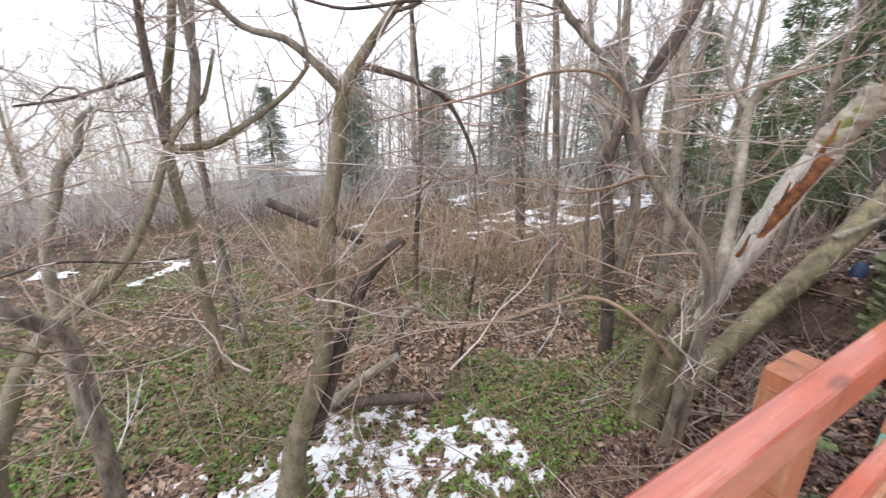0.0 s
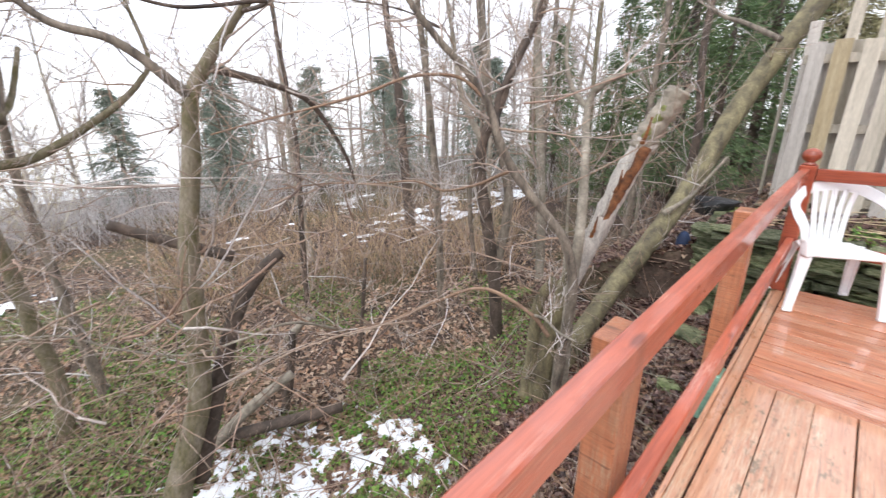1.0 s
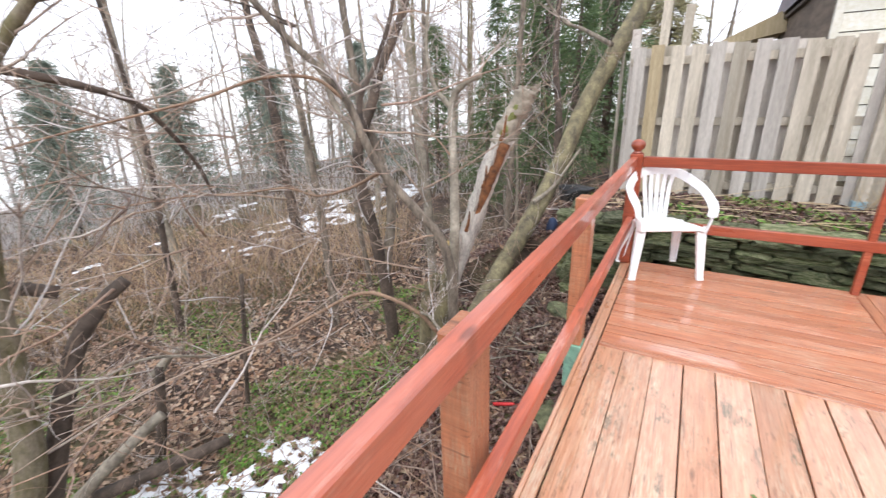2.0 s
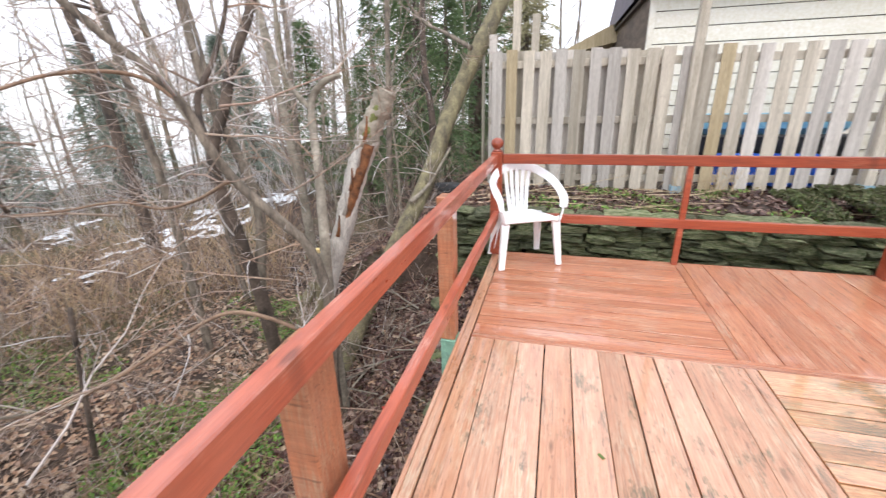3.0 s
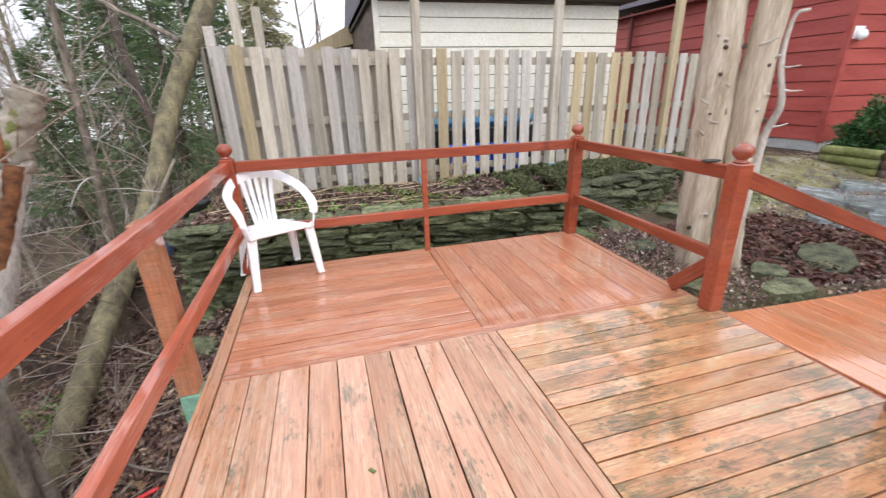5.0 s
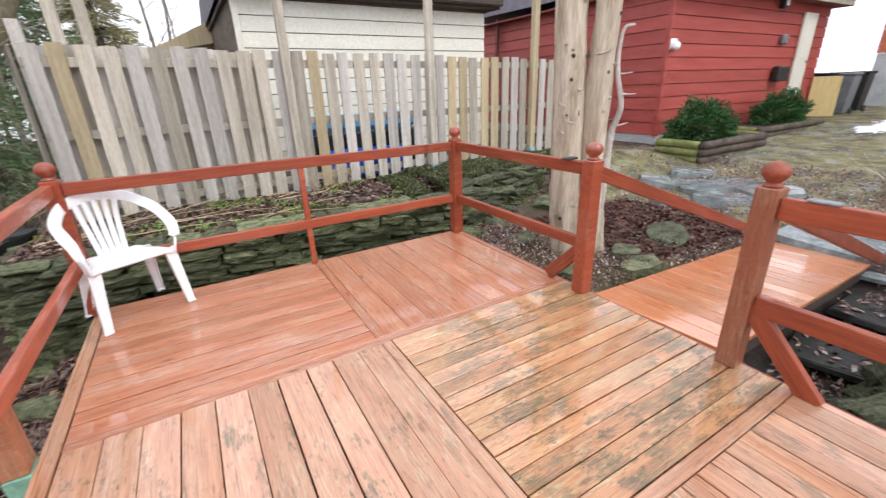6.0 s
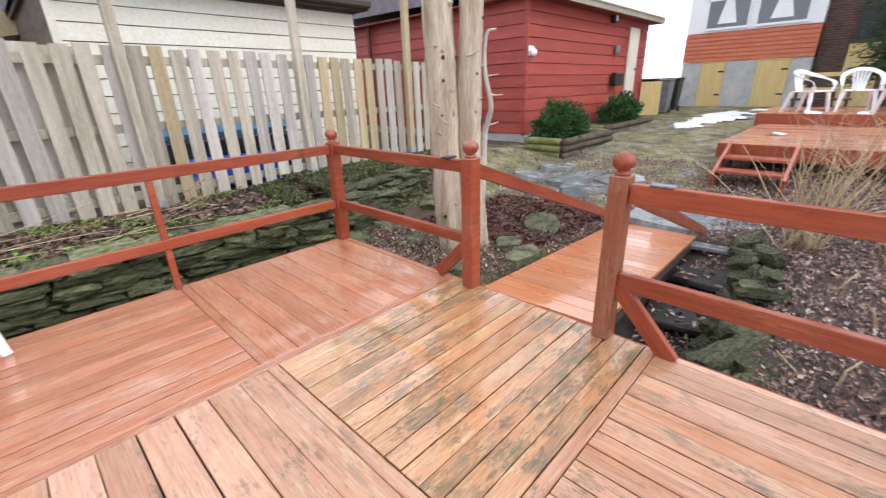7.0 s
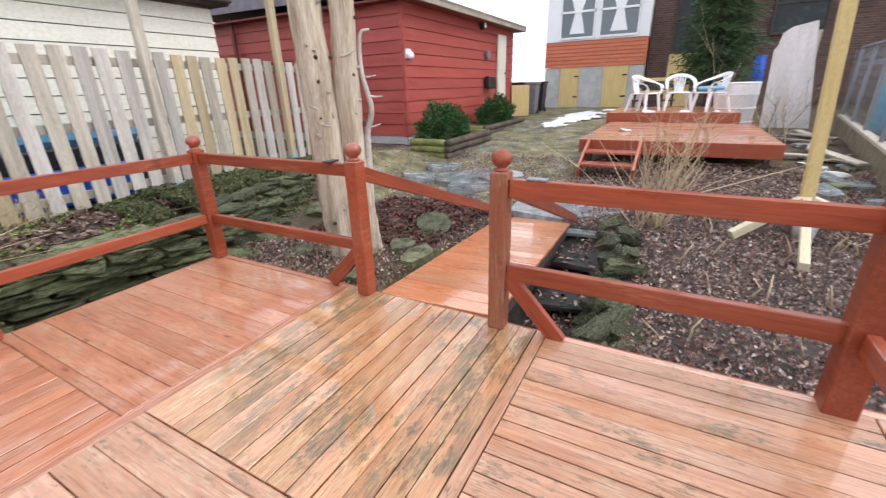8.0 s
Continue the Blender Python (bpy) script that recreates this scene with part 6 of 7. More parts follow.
for p, d in (((3.50, 0.62, 1.05), (-0.6, -0.5, 0.25)), ((3.49, 0.63, 1.24), (-0.7, -0.4, 0.05)), ((3.49, 0.66, 0.98), (-0.8, 0.1, 0.2)), ((3.77, 0.50, 1.35), (0.6, -0.6, 0.0)), ((3.79, 0.49, 0.95), (0.6, -0.5, 0.1)), ((3.80, 0.47, 1.2), (0.6, -0.6, -0.1)), ((3.60, 0.56, 1.5), (0.3, -0.8, 0.2)), ((3.40, 0.70, 1.12), (-0.9, -0.3, 0.25)), ((3.41, 0.70, 0.9), (-0.9, -0.5, 0.3))):
    w.stem("branch_stub", [p, tuple(a + 0.06 * b for a, b in zip(p, d)), tuple(a + 0.13 * b + 0.01 for a, b in zip(p, d))], 0.011, 0.004, M_SNAG, 6, 0.2)
for k in range(18):
    a, z = w.rng.uniform(3.5, 5.4), w.rng.uniform(0.15, 2.1)
    cx, cy, r = (3.565 - 0.03 * z, 0.765, 0.130 - 0.004 * z) if k % 3 else (3.735 - 0.02 * z, 0.61, 0.110 - 0.004 * z)
    p, d = Vector((cx + r * math.cos(a), cy + r * math.sin(a), z)), Vector((math.cos(a), math.sin(a), 0.2))
    w.stem("knot", [p - d * 0.02, p, p + d * w.rng.uniform(0.008, 0.02)], 0.020, 0.009, M_BARK_DARK if k % 2 else M_SNAG, 7, 0.3)
w.done()

# ---- rocks and flagstones ----
for i, (x, y, sx, sy, turn) in enumerate(((3.42, 1.15, 0.36, 0.24, 30), (3.95, 0.36, 0.34, 0.2, 20), (4.75, 0.42, 0.62, 0.34, 35), (3.75, 0.06, 0.42, 0.2, 8), (3.25, 0.35, 0.3, 0.2, 60), (6.75, 1.75, 0.9, 0.5, 60), (6.85, 1.15, 0.9, 0.7, -8), (6.35, 0.72, 0.8, 0.6, 15), (7.4, 1.75, 0.6, 0.5, 30), (5.95, 1.2, 0.6, 0.4, 40), (6.12, -0.82, 1.45, 0.95, -62), (6.9, 0.45, 0.6, 0.5, 5), (4.12, -1.66, 0.5, 0.28, -40), (7.5, -3.5, 0.5, 0.3, 20), (7.0, -3.95, 0.45, 0.3, -15), (7.9, -3.85, 0.6, 0.34, 35), (6.9, -3.4, 0.3, 0.2, 60))):
    bm = bmesh.new()
    rr = random.Random(i + 200)
    n = 7
    ring = [(math.cos(2 * math.pi * (k + rr.uniform(-0.3, 0.3)) / n) * sx * 0.6 * rr.uniform(0.7, 1.15), math.sin(2 * math.pi * (k + rr.uniform(-0.3, 0.3)) / n) * sy * 0.7 * rr.uniform(0.7, 1.15)) for k in range(n)]
    top = [bm.verts.new((a, b, 0.052 + rr.uniform(-0.006, 0.006))) for a, b in ring]
    bot = [bm.verts.new((a * 1.05, b * 1.05, -0.06)) for a, b in ring]
    bm.faces.new(top)
    for k in range(n):
        bm.faces.new((bot[k], bot[(k + 1) % n], top[(k + 1) % n], top[k]))
    ob = part("flagstone", bm, M_SLATE if i > 4 else M_MOSSROCK, None, "", (x, y, floor_at(x, y)), (radians(rr.uniform(-5, 5)), radians(rr.uniform(-6, 6)), radians(turn)))
    tagged(ob, "flat wet grey flagstone lying on the soil", "flagstone", "flagstones")
# slate steps down beside the ramp
for i, (x, z) in enumerate(((5.35, -0.24), (4.75, -0.38), (4.2, -0.52), (3.7, -0.66), (3.25, -0.80))):
    bm = boxed((-0.24, -0.30, -0.055), (0.24, 0.30, 0), 0.012)
    for v in bm.verts:
        v.co += Vector((patch(v.co.x * 9, v.co.y * 9, 1, i), patch(v.co.y * 9, v.co.x * 9, 1, i + 5), 0)) * 0.12
    ob = part("stone_step", bm, M_SLATE if i == 0 else M_STEP, None, "", (x + 0.1, -1.23 + 0.02 * i, z), (0, 0, radians(6 * (i % 3) - 4)))
    tagged(ob, "dark wet slate step littered with leaves", "step", "slate steps")
# leaves lying on the steps
rr = random.Random(90)
v, f = [], []
for i, (x, z) in enumerate(((5.35, -0.24), (4.75, -0.38), (4.2, -0.52), (3.7, -0.66), (3.25, -0.80))):
    for k in range(46):
        px, py, s = x + 0.1 + rr.uniform(-0.22, 0.22), -1.23 + rr.uniform(-0.3, 0.3), rr.uniform(0.018, 0.036)
        e = Euler((rr.gauss(0, 0.25), rr.gauss(0, 0.25), rr.uniform(0, 6.3))).to_matrix()
        b = len(v)
        for q in ((-1, 0, 0), (0, 0.6, 0.15), (1.1, 0, 0), (0, -0.6, 0.15)):
            w = e @ Vector((q[0] * s, q[1] * s, q[2] * s))
            v.append((px + w.x, py + w.y, z + 0.012 + w.z))
        f += [(b, b + 1, b + 2), (b, b + 2, b + 3)]
tagged(raw("step_leaves", v, f, M_MULCH), "wet brown leaves scattered over the slate steps", "leaf litter", kind="stuff")
rr = random.Random(91)
for i, (x, y, z, s) in enumerate(((3.05, -1.72, -0.45, 0.42), (3.25, -1.62, -0.30, 0.40), (3.1, -1.80, -0.22, 0.34), (3.5, -1.64, -0.34, 0.38), (3.8, -1.58, -0.26, 0.36), (3.35, -1.58, -0.60, 0.42), (4.1, -1.55, -0.26, 0.36), (4.45, -1.55, -0.24, 0.34), (4.8, -1.48, -0.24, 0.36), (5.15, -1.5, -0.24, 0.34), (3.7, -1.5, -0.55, 0.36), (4.2, -1.5, -0.45, 0.3), (5.5, -1.45, -0.24, 0.3))):
    boulder("rock", "mossy green border rock beside the steps", (x, y, z - 0.05), (s * 0.8, s * 0.45, s * 0.8), rr.uniform(-60, 60), M_MOSSROCK, 300 + i, group="border rocks")
    for k in range(3):
        bit = new("rock", BANK_STONES[(i + k) % 6])
        bit.location = (x + rr.uniform(-0.2, 0.2), y + rr.uniform(-0.12, 0.10), z + rr.uniform(-0.12, 0.10))
        bit.rotation_euler = (rr.uniform(-0.9, 0.9), rr.uniform(-0.5, 0.5), rr.uniform(0, 3.1))
        bit.scale = (s * rr.uniform(0.5, 0.9), s * rr.uniform(0.3, 0.5), s * rr.uniform(0.18, 0.35))
        tagged(bit, "jagged mossy stone slab beside the steps", "rock", "border rocks")
for i, (x, y, sx, sz) in enumerate(((3.05, 1.62, 0.34, 0.2), (3.65, 1.8, 0.4, 0.22), (4.5, 2.0, 0.42, 0.22), (5.35, 2.3, 0.4, 0.24))):
    boulder("rock", "low mossy rock of the garden bank", (x, y, floor_at(x, y) + 0.02), (sx, sx * 0.6, sz), rr.uniform(-25, 25), M_MOSSROCK if i % 3 else M_STONE, 340 + i, group="bank rocks")
for i, (x, y, s) in enumerate(((-0.25, -0.75, 0.4), (-0.42, -0.45, 0.35), (-0.3, 0.35, 0.45), (-0.5, 0.9, 0.4), (-0.45, 1.45, 0.45), (-0.2, -0.15, 0.4))):
    boulder("rock", "grey mossy rock below the deck edge", (x, y, floor_at(x, y) - 0.02), (s * 0.75, s * 0.55, s * 0.5), 40 * i, M_STONE if i % 2 else M_MOSSROCK, 380 + i, group="rocks below the deck")

# leaves and mulch of the yard
spots = []
for _ in range(86000):
    x, y = rr.uniform(2.85, 8.5), rr.uniform(-5.2, 3.3)
    in_lane = x > 5.6 and y > -0.5
    if in_lane and rr.random() < 0.62:
        continue
    if 2.8 < x < 5.4 and -1.05 < y < -0.3:
        continue
    if y > 1.9 and rr.random() < 0.75:
        continue
    spots.append((x, y))
leaf_sheet("mulch_leaves", [p for p in spots if not (p[1] > 0.05 and 3.9 < p[0] < 5.7)], M_MULCH, "wet brown and dark red fallen leaves on the bed", "leaf litter", 0.030, 0.95, 0.05, rr)
leaf_sheet("russet_leaves", [(rr.uniform(3.9, 5.7), rr.uniform(0.05, 1.7)) for _ in range(4200)], M_RUSSET, "dark red fallen needles and leaves under the cedar", "leaf litter", 0.05, 0.45, 0.02, rr)
spots = [(rr.uniform(-1.0, 5.8), rr.uniform(2.15, 3.35)) for _ in range(5200)]
leaf_sheet("terrace_leaves", spots, M_WETLEAF, "fallen leaves along the foot of the fence", "leaf litter", 0.055, 0.4, 0.02, rr)
spots = [(x, y) for x, y in ((rr.uniform(-0.9, 6), rr.uniform(1.95, 3.3)) for _ in range(9000)) if patch(x, y, 1.6, 7) > 0.12]
def bank_top(x, y):
    """The top of the sloping stones beside the wall."""
    return max(floor_at(x, y), min((y - 1.90 - 0.28 * (x - 3.1)) / 0.75 - 0.16, 0.24)) if x > 3.1 else floor_at(x, y)


mat = [(x, y) for x, y in ((rr.uniform(2.7, 5.7), rr.uniform(1.75, 3.2)) for _ in range(40000)) if patch(x, y, 1.1, 4) + 0.5 * patch(x, y, 4, 8) > -0.28 and y > 1.82 + 0.28 * max(0, x - 3.1)]
leaf_sheet("creeping_juniper", mat, M_JUNIPER, "low dark green creeping juniper over the bank stones", "ground cover", 0.036, 0.8, 0.07, rr, bank_top)
leaf_sheet("terrace_ivy", spots, M_IVY, "low green plants along the terrace", "ground cover", 0.035, 0.6, 0.05, rr)
t = Tubes()
for k in range(28):
    x, y = rr.uniform(-0.6, 5.5), rr.uniform(2.2, 3.3)
    a = rr.uniform(-0.6, 0.6)
    p = Vector((x, y, floor_at(x, y) + 0.03))
    grow(t, rr, p, (math.cos(a), math.sin(a), 0.05), rr.uniform(0.3, 1.1), 0.006, 1, 4, 0.08, 2, 0)
for k in range(26):
    x, y = rr.uniform(3.2, 6.5), rr.uniform(-3.4, -1.9)
    p = Vector((x, y, floor_at(x, y)))
    t.add([p, p + Vector((rr.uniform(-0.08, 0.08), rr.uniform(-0.08, 0.08), 0.12)), p + Vector((rr.uniform(-0.1, 0.1), rr.uniform(-0.1, 0.1), rr.uniform(0.15, 0.26)))], [0.008, 0.006, 0.003], 4)
for k in range(30):
    x, y = 2.05 + rr.gauss(0, 0.16), 3.1 + rr.gauss(0, 0.06)
    p = Vector((x, y, floor_at(x, y)))
    grow(t, rr, p, (rr.uniform(-0.4, 0.4), rr.uniform(-0.3, 0.2), 1), rr.uniform(0.15, 0.32), 0.004, 1, 3, 0.2, 3, 0)
tagged(t.put("dry_sticks", M_DRYGRASS), "dry tan sticks and stubble on the soil", "sticks", kind="stuff")

# loose gravel and soil crumbs on the lane
v, f = [], []
for _ in range(3200):
    x = rr.uniform(5.5, 15)
    y = rr.uniform(-0.6, 2.4)
    if patch(x, y, 0.9, 11) < -0.05:
        continue
    z = floor_at(x, y)
    q = rr.uniform(0.008, 0.028)
    b = len(v)
    v += [(x - q, y, z), (x, y - q * 1.2, z), (x + q * 1.1, y + q * 0.3, z), (x, y + q, z), (x + rr.uniform(-0.3, 0.3) * q, y, z + q * 0.9)]
    f += [(b, b + 1, b + 4), (b + 1, b + 2, b + 4), (b + 2, b + 3, b + 4), (b + 3, b, b + 4)]
tagged(raw("gravel", v, f, M_SLATE), "loose grey gravel on the mossy lane", "gravel", kind="stuff")

# bare tan shrub behind the right-hand bed
w = Wood("bare_shrub", "bare tan shrub with many thin stems", (5.55, -1.75, -0.25), "shrub")
rr = random.Random(17)
for c in range(7):
    t = Tubes()
    cx, cy = 0.16 * math.cos(c * 2.4) * (0.3 + 0.08 * c), 0.16 * math.sin(c * 2.4) * (0.3 + 0.08 * c)
    for k in range(3):
        grow(t, rr, (cx + rr.uniform(-0.05, 0.05), cy + rr.uniform(-0.05, 0.05), -0.02), (rr.uniform(-0.4, 0.4) + cx * 2, rr.uniform(-0.6, 0.4) + cy * 2, 1), rr.uniform(0.7, 1.45), 0.010, 2, 4, 0.17, 3, 0.04)
    if c == 4:
        grow(t, rr, (0, -0.1, 0.35), (0.2, -1, 0.35), 1.5, 0.009, 1, 4, 0.05, 2, 0)
    t.put("stem", M_DRYGRASS, w.ob)



# ---- clipped evergreen bushes and log planters ----
def bush(label, at, rx, ry, rz, seed, n=9000):
    rr = random.Random(seed)
    ob = thing("evergreen_bush", label, "bush", at, "evergreen bushes")
    v, f = [], []
    for k in range(n):
        a, u = rr.uniform(0, 2 * math.pi), rr.random()
        el = math.asin(u) * 1.0
        q = rr.uniform(0.72, 1.0)
        d = Vector((math.cos(a) * math.cos(el), math.sin(a) * math.cos(el), math.sin(el)))
        lump = 1 + 0.42 * noise.noise(d * 2.6 + Vector((seed, 0, 0)))
        p = Vector((d.x * rx, d.y * ry, d.z * rz)) * q * lump + Vector((0, 0, 0.05))
        e = (d + Vector((rr.gauss(0, 0.6), rr.gauss(0, 0.6), rr.gauss(0, 0.6)))).normalized()
        s = e.cross(Vector((rr.uniform(-1, 1), rr.uniform(-1, 1), 0.4))).normalized()
        ln, wd = rr.uniform(0.04, 0.10), rr.uniform(0.007, 0.016)
        b = len(v)
        v += [tuple(p), tuple(p + e * ln * 0.5 + s * wd), tuple(p + e * ln), tuple(p + e * ln * 0.5 - s * wd)]
        f.append((b, b + 1, b + 2, b + 3))
    raw("leaves", v, f, M_BOX, ob)
    t = Tubes()
    for k in range(14):
        grow(t, rr, (0, 0, -0.05), (rr.uniform(-1, 1), rr.uniform(-1, 1), 1), rz * 0.8, 0.014, 1, 4, 0.15, 3, 0.1)
    t.put("stems", M_BARK_DARK, ob)
    return ob


def log_planter(label, x0, x1, y0, y1, z, rows=2):
    ob = thing("log_planter", label, "planter", ((x0 + x1) / 2, (y0 + y1) / 2, z), "log planters")
    hx, hy = (x1 - x0) / 2, (y1 - y0) / 2
    rr = random.Random(int(x0 * 10))
    for i in range(rows):
        zz = 0.06 + 0.125 * i
        for a, b in (((-hx, -hy), (hx, -hy)), ((-hx, -hy + 0.07), (-hx, hy)), ((hx, -hy + 0.07), (hx, hy))):
            t = Tubes()
            t.add(spline([(*a, zz), ((a[0] + b[0]) / 2, (a[1] + b[1]) / 2, zz + 0.01), (*b, zz)], 3), [0.068] * 7, 10, 0.1, rr)
            t.put("log", M_MOSSLOG if a[0] == b[0] else M_BARK_DARK, ob)
    part("soil", boxed((-hx + 0.03, -hy + 0.03, -0.1), (hx - 0.03, hy, 0.125 * rows - 0.03), 0.01), M_STONE_DARK, ob)
    return ob


log_planter("low planter of mossy green logs by the shed", 7.95, 10.0, 1.95, 2.75, -0.05, 3)
bush("dense dark green evergreen bush in a log planter", (8.75, 2.42, 0.20), 0.72, 0.48, 0.62, 3)
log_planter("low planter of dark logs along the shed", 10.7, 13.6, 2.35, 3.1, 0.08)
bush("rounded dark green bush against the red shed", (12.4, 2.75, 0.27), 0.85, 0.42, 0.58, 5)

# ---- bins and boards by the shed's end ----
tagged(part("plywood_sheet", boxed((-0.02, -0.3, 0), (0.02, 0.3, 1.0), 0.004), M_YELLOW_WOOD, None, "", (15.35, 3.02, floor_at(15.35, 3.02)), (0, radians(4), radians(30))), "yellowed plywood sheet leaning by the shed", "plywood")
for i, (x, y, m, lab) in enumerate(((16.0, 3.35, M_BLACK, "tall black wheeled bin by the shed"), (16.35, 3.0, M_GREYBIN, "grey wheeled bin by the shed"), (17.3, 3.0, M_BLACK, "black wheeled bin beside the house"))):
    ob = thing("wheeled_bin", lab, "bin", (x, y, floor_at(x, y)), "bins")
    bm = boxed((-0.26, -0.28, 0.06), (0.26, 0.28, 1.02), 0.02)
    for v in bm.verts:
        k = 0.8 + 0.2 * v.co.z
        v.co.x *= k
        v.co.y *= k
    part("body", bm, m, ob)
    part("lid", boxed((-0.29, -0.31, 1.02), (0.29, 0.31, 1.09), 0.025), m, ob)
    for s in (-1, 1):
        bm = bmesh.new()
        lathe(bm, [(0.09, -0.02), (0.1, 0), (0.09, 0.03)], 12)
        part("wheel", bm, M_BLACK, ob, "", (0.2, s * 0.24, 0.1), (radians(90), 0, 0))

# ---- raised back deck with steps and chairs ----
back = thing("back_deck", "red stained low deck with two steps", "deck")
D2 = (8.1, -3.15, 11.6, -0.45)
mesh = mesh_of("board", boxed((0, -0.059, -0.03), (D2[3] - D2[1], 0.059, 0), 0.003), M_DECK_RED)
for i in range(int((D2[2] - D2[0]) / 0.122)):
    share("board", mesh, back, (D2[0] + 0.061 + 0.122 * i, D2[1], 0.40), (0, 0, radians(90)))
part("fascia", boxed((D2[0] - 0.03, D2[1] - 0.02, 0.19), (D2[0] - 0.002, D2[3], 0.395), 0.004), M_RAIL, back)
part("fascia", boxed((D2[0], D2[1] - 0.03, 0.19), (D2[2], D2[1] - 0.002, 0.395), 0.004), M_RAIL, back)
for x in (8.2, 9.8, 11.4):
    for y in (-3.0, -1.8, -0.6):
        part("support_post", boxed((x - 0.05, y - 0.05, -0.2), (x + 0.05, y + 0.05, 0.37), 0.003), M_BROWN, back)
part("upper_platform", boxed((11.6, -2.95, 0.42), (14.0, -0.35, 0.60), 0.006), M_DECK_RED, back)
part("upper_fascia", boxed((11.55, -2.95, 0.05), (11.598, -0.35, 0.60), 0.004), M_RAIL, back)
for y in (-1.38, -0.62):
    beam_part("stringer", (7.25, y, 0.0), (8.07, y, 0.34), 0.04, 0.2, M_RAIL_TOP, back)
for x, z in ((7.42, 0.10), (7.72, 0.24)):
    part("tread", boxed((x - 0.14, -1.36, z), (x + 0.14, -0.64, z + 0.035), 0.004), M_RAIL_TOP, back)
for x, y, turn in ((12.1, -1.05, 60), (12.5, -1.75, 5), (12.1, -2.4, -60)):
    c = plastic_chair((x, y, 0.60), turn - 90, "white plastic garden chair on the back deck", "garden chairs")
    c.scale = (1.0, 1.0, 0.95)
ob = thing("wicker_hamper", "large white woven hamper behind chairs", "hamper", (13.2, -2.95, 0.30))
bm = bmesh.new()
lathe(bm, [(0.34, -0.32), (0.40, 0.1), (0.42, 0.5), (0.43, 0.86), (0.40, 0.88)], 24)
part("body", bm, M_PANEL, ob)
for z in (0.0, 0.3, 0.6, 0.84):
    bm = bmesh.new()
    lathe(bm, [(0.40 + 0.03 * z, z), (0.435 + 0.01 * z, z + 0.015), (0.40 + 0.03 * z, z + 0.03)], 24)
    part("hoop", bm, M_WHITE, ob)

# snow along the lane
snow("snow_patch", "melting snow strips along the lane", 10.5, 19.5, -0.6, 2.4, 0.07, lambda x, y: 0.5 - ((x - 15.2) / 4.6) ** 2 - ((y - 0.9 - 0.1 * (15 - x)) / 0.75) ** 2 * 0.5 + 0.55 * patch(x, y, 1.1, 3) + 0.4 * patch(x, y, 3.4, 5) - 0.08)

# ---- tall evergreen by the house, the pale screen and the neighbour's side ----
cedar = evergreen("evergreen_tree", "tall dense dark green evergreen by the house", 6.8, 1.25, 77, M_NEEDLE_DARK, 46, 18, 44, 0.10, bare=0.17)
cedar.location = (16.5, -2.55, floor_at(16.5, -2.55))
screen = thing("privacy_screen", "pale weathered panel screen with a rounded corner", "screen", (13.0, -3.65, 0.05))
bm = bmesh.new()
out = [(-0.75, 0.0), (0.16, 0.1)] + [(0.22, 1.75)] + [(0.16 - 0.28 * (1 - math.cos(k * math.pi / 12)), 1.85 + 0.36 * math.sin(k * math.pi / 12)) for k in range(7)] + [(-0.42, 2.28)]
fr = [bm.verts.new((-0.02, y, z)) for y, z in out]
bk = [bm.verts.new((0.02, y, z)) for y, z in out]
bm.faces.new(fr)
bm.faces.new(bk[::-1])
for i in range(len(out)):
    j = (i + 1) % len(out)
    bm.faces.new((fr[i], bk[i], bk[j], fr[j]))
bmesh.ops.recalc_face_normals(bm, faces=bm.faces[:])
part("panel", bm, M_PANEL, screen)
for y in (-0.5, -0.2, 0.1):
    part("batten", boxed((0.022, y - 0.03, 0.0), (0.06, y + 0.03, 2.1), 0.003), M_FENCE, screen)

# ---- timber post on a cross foot, with a washing line ----
dryer = thing("washing_line_post", "yellow timber washing-line post on a cross foot", "post", (5.92, -3.06, floor_at(5.92, -3.06)))
dryer.rotation_euler[0] = radians(-3.5)
part("post", boxed((-0.05, -0.05, 0.0), (0.05, 0.05, 2.75), 0.004), M_YELLOW_WOOD, dryer)
for a, reach in ((123, 0.72), (244, 0.66), (171, 1.15), (0, 0.6)):
    c, s = math.cos(radians(a)), math.sin(radians(a))
    beam_part("foot", (0.05 * c, 0.05 * s, 0.33), (reach * c, reach * s, 0.05), 0.07, 0.085, M_PALE_TIMBER, dryer)
beam_part("cross_arm", (0.0, -0.9, 2.66), (0.0, 0.9, 2.66), 0.06, 0.08, M_YELLOW_WOOD, dryer)
t = Tubes()
for z in (2.05, 2.15, 2.28):
    t.add([Vector((0.05, -0.05, z)), Vector((0.4, -1.6, z - 0.08)), Vector((0.8, -3.4, z))], [0.004] * 3, 5)
t.put("line", M_GREEN_METAL, dryer, "pale green washing line")
ob = thing("bucket", "white plastic bucket under the post", "bucket", (5.75, -3.05, floor_at(5.75, -3.05)))
bm = bmesh.new()
lathe(bm, [(0.08, 0), (0.1, 0.16), (0.105, 0.17), (0.09, 0.165)], 16)
part("body", bm, M_PLASTIC, ob)

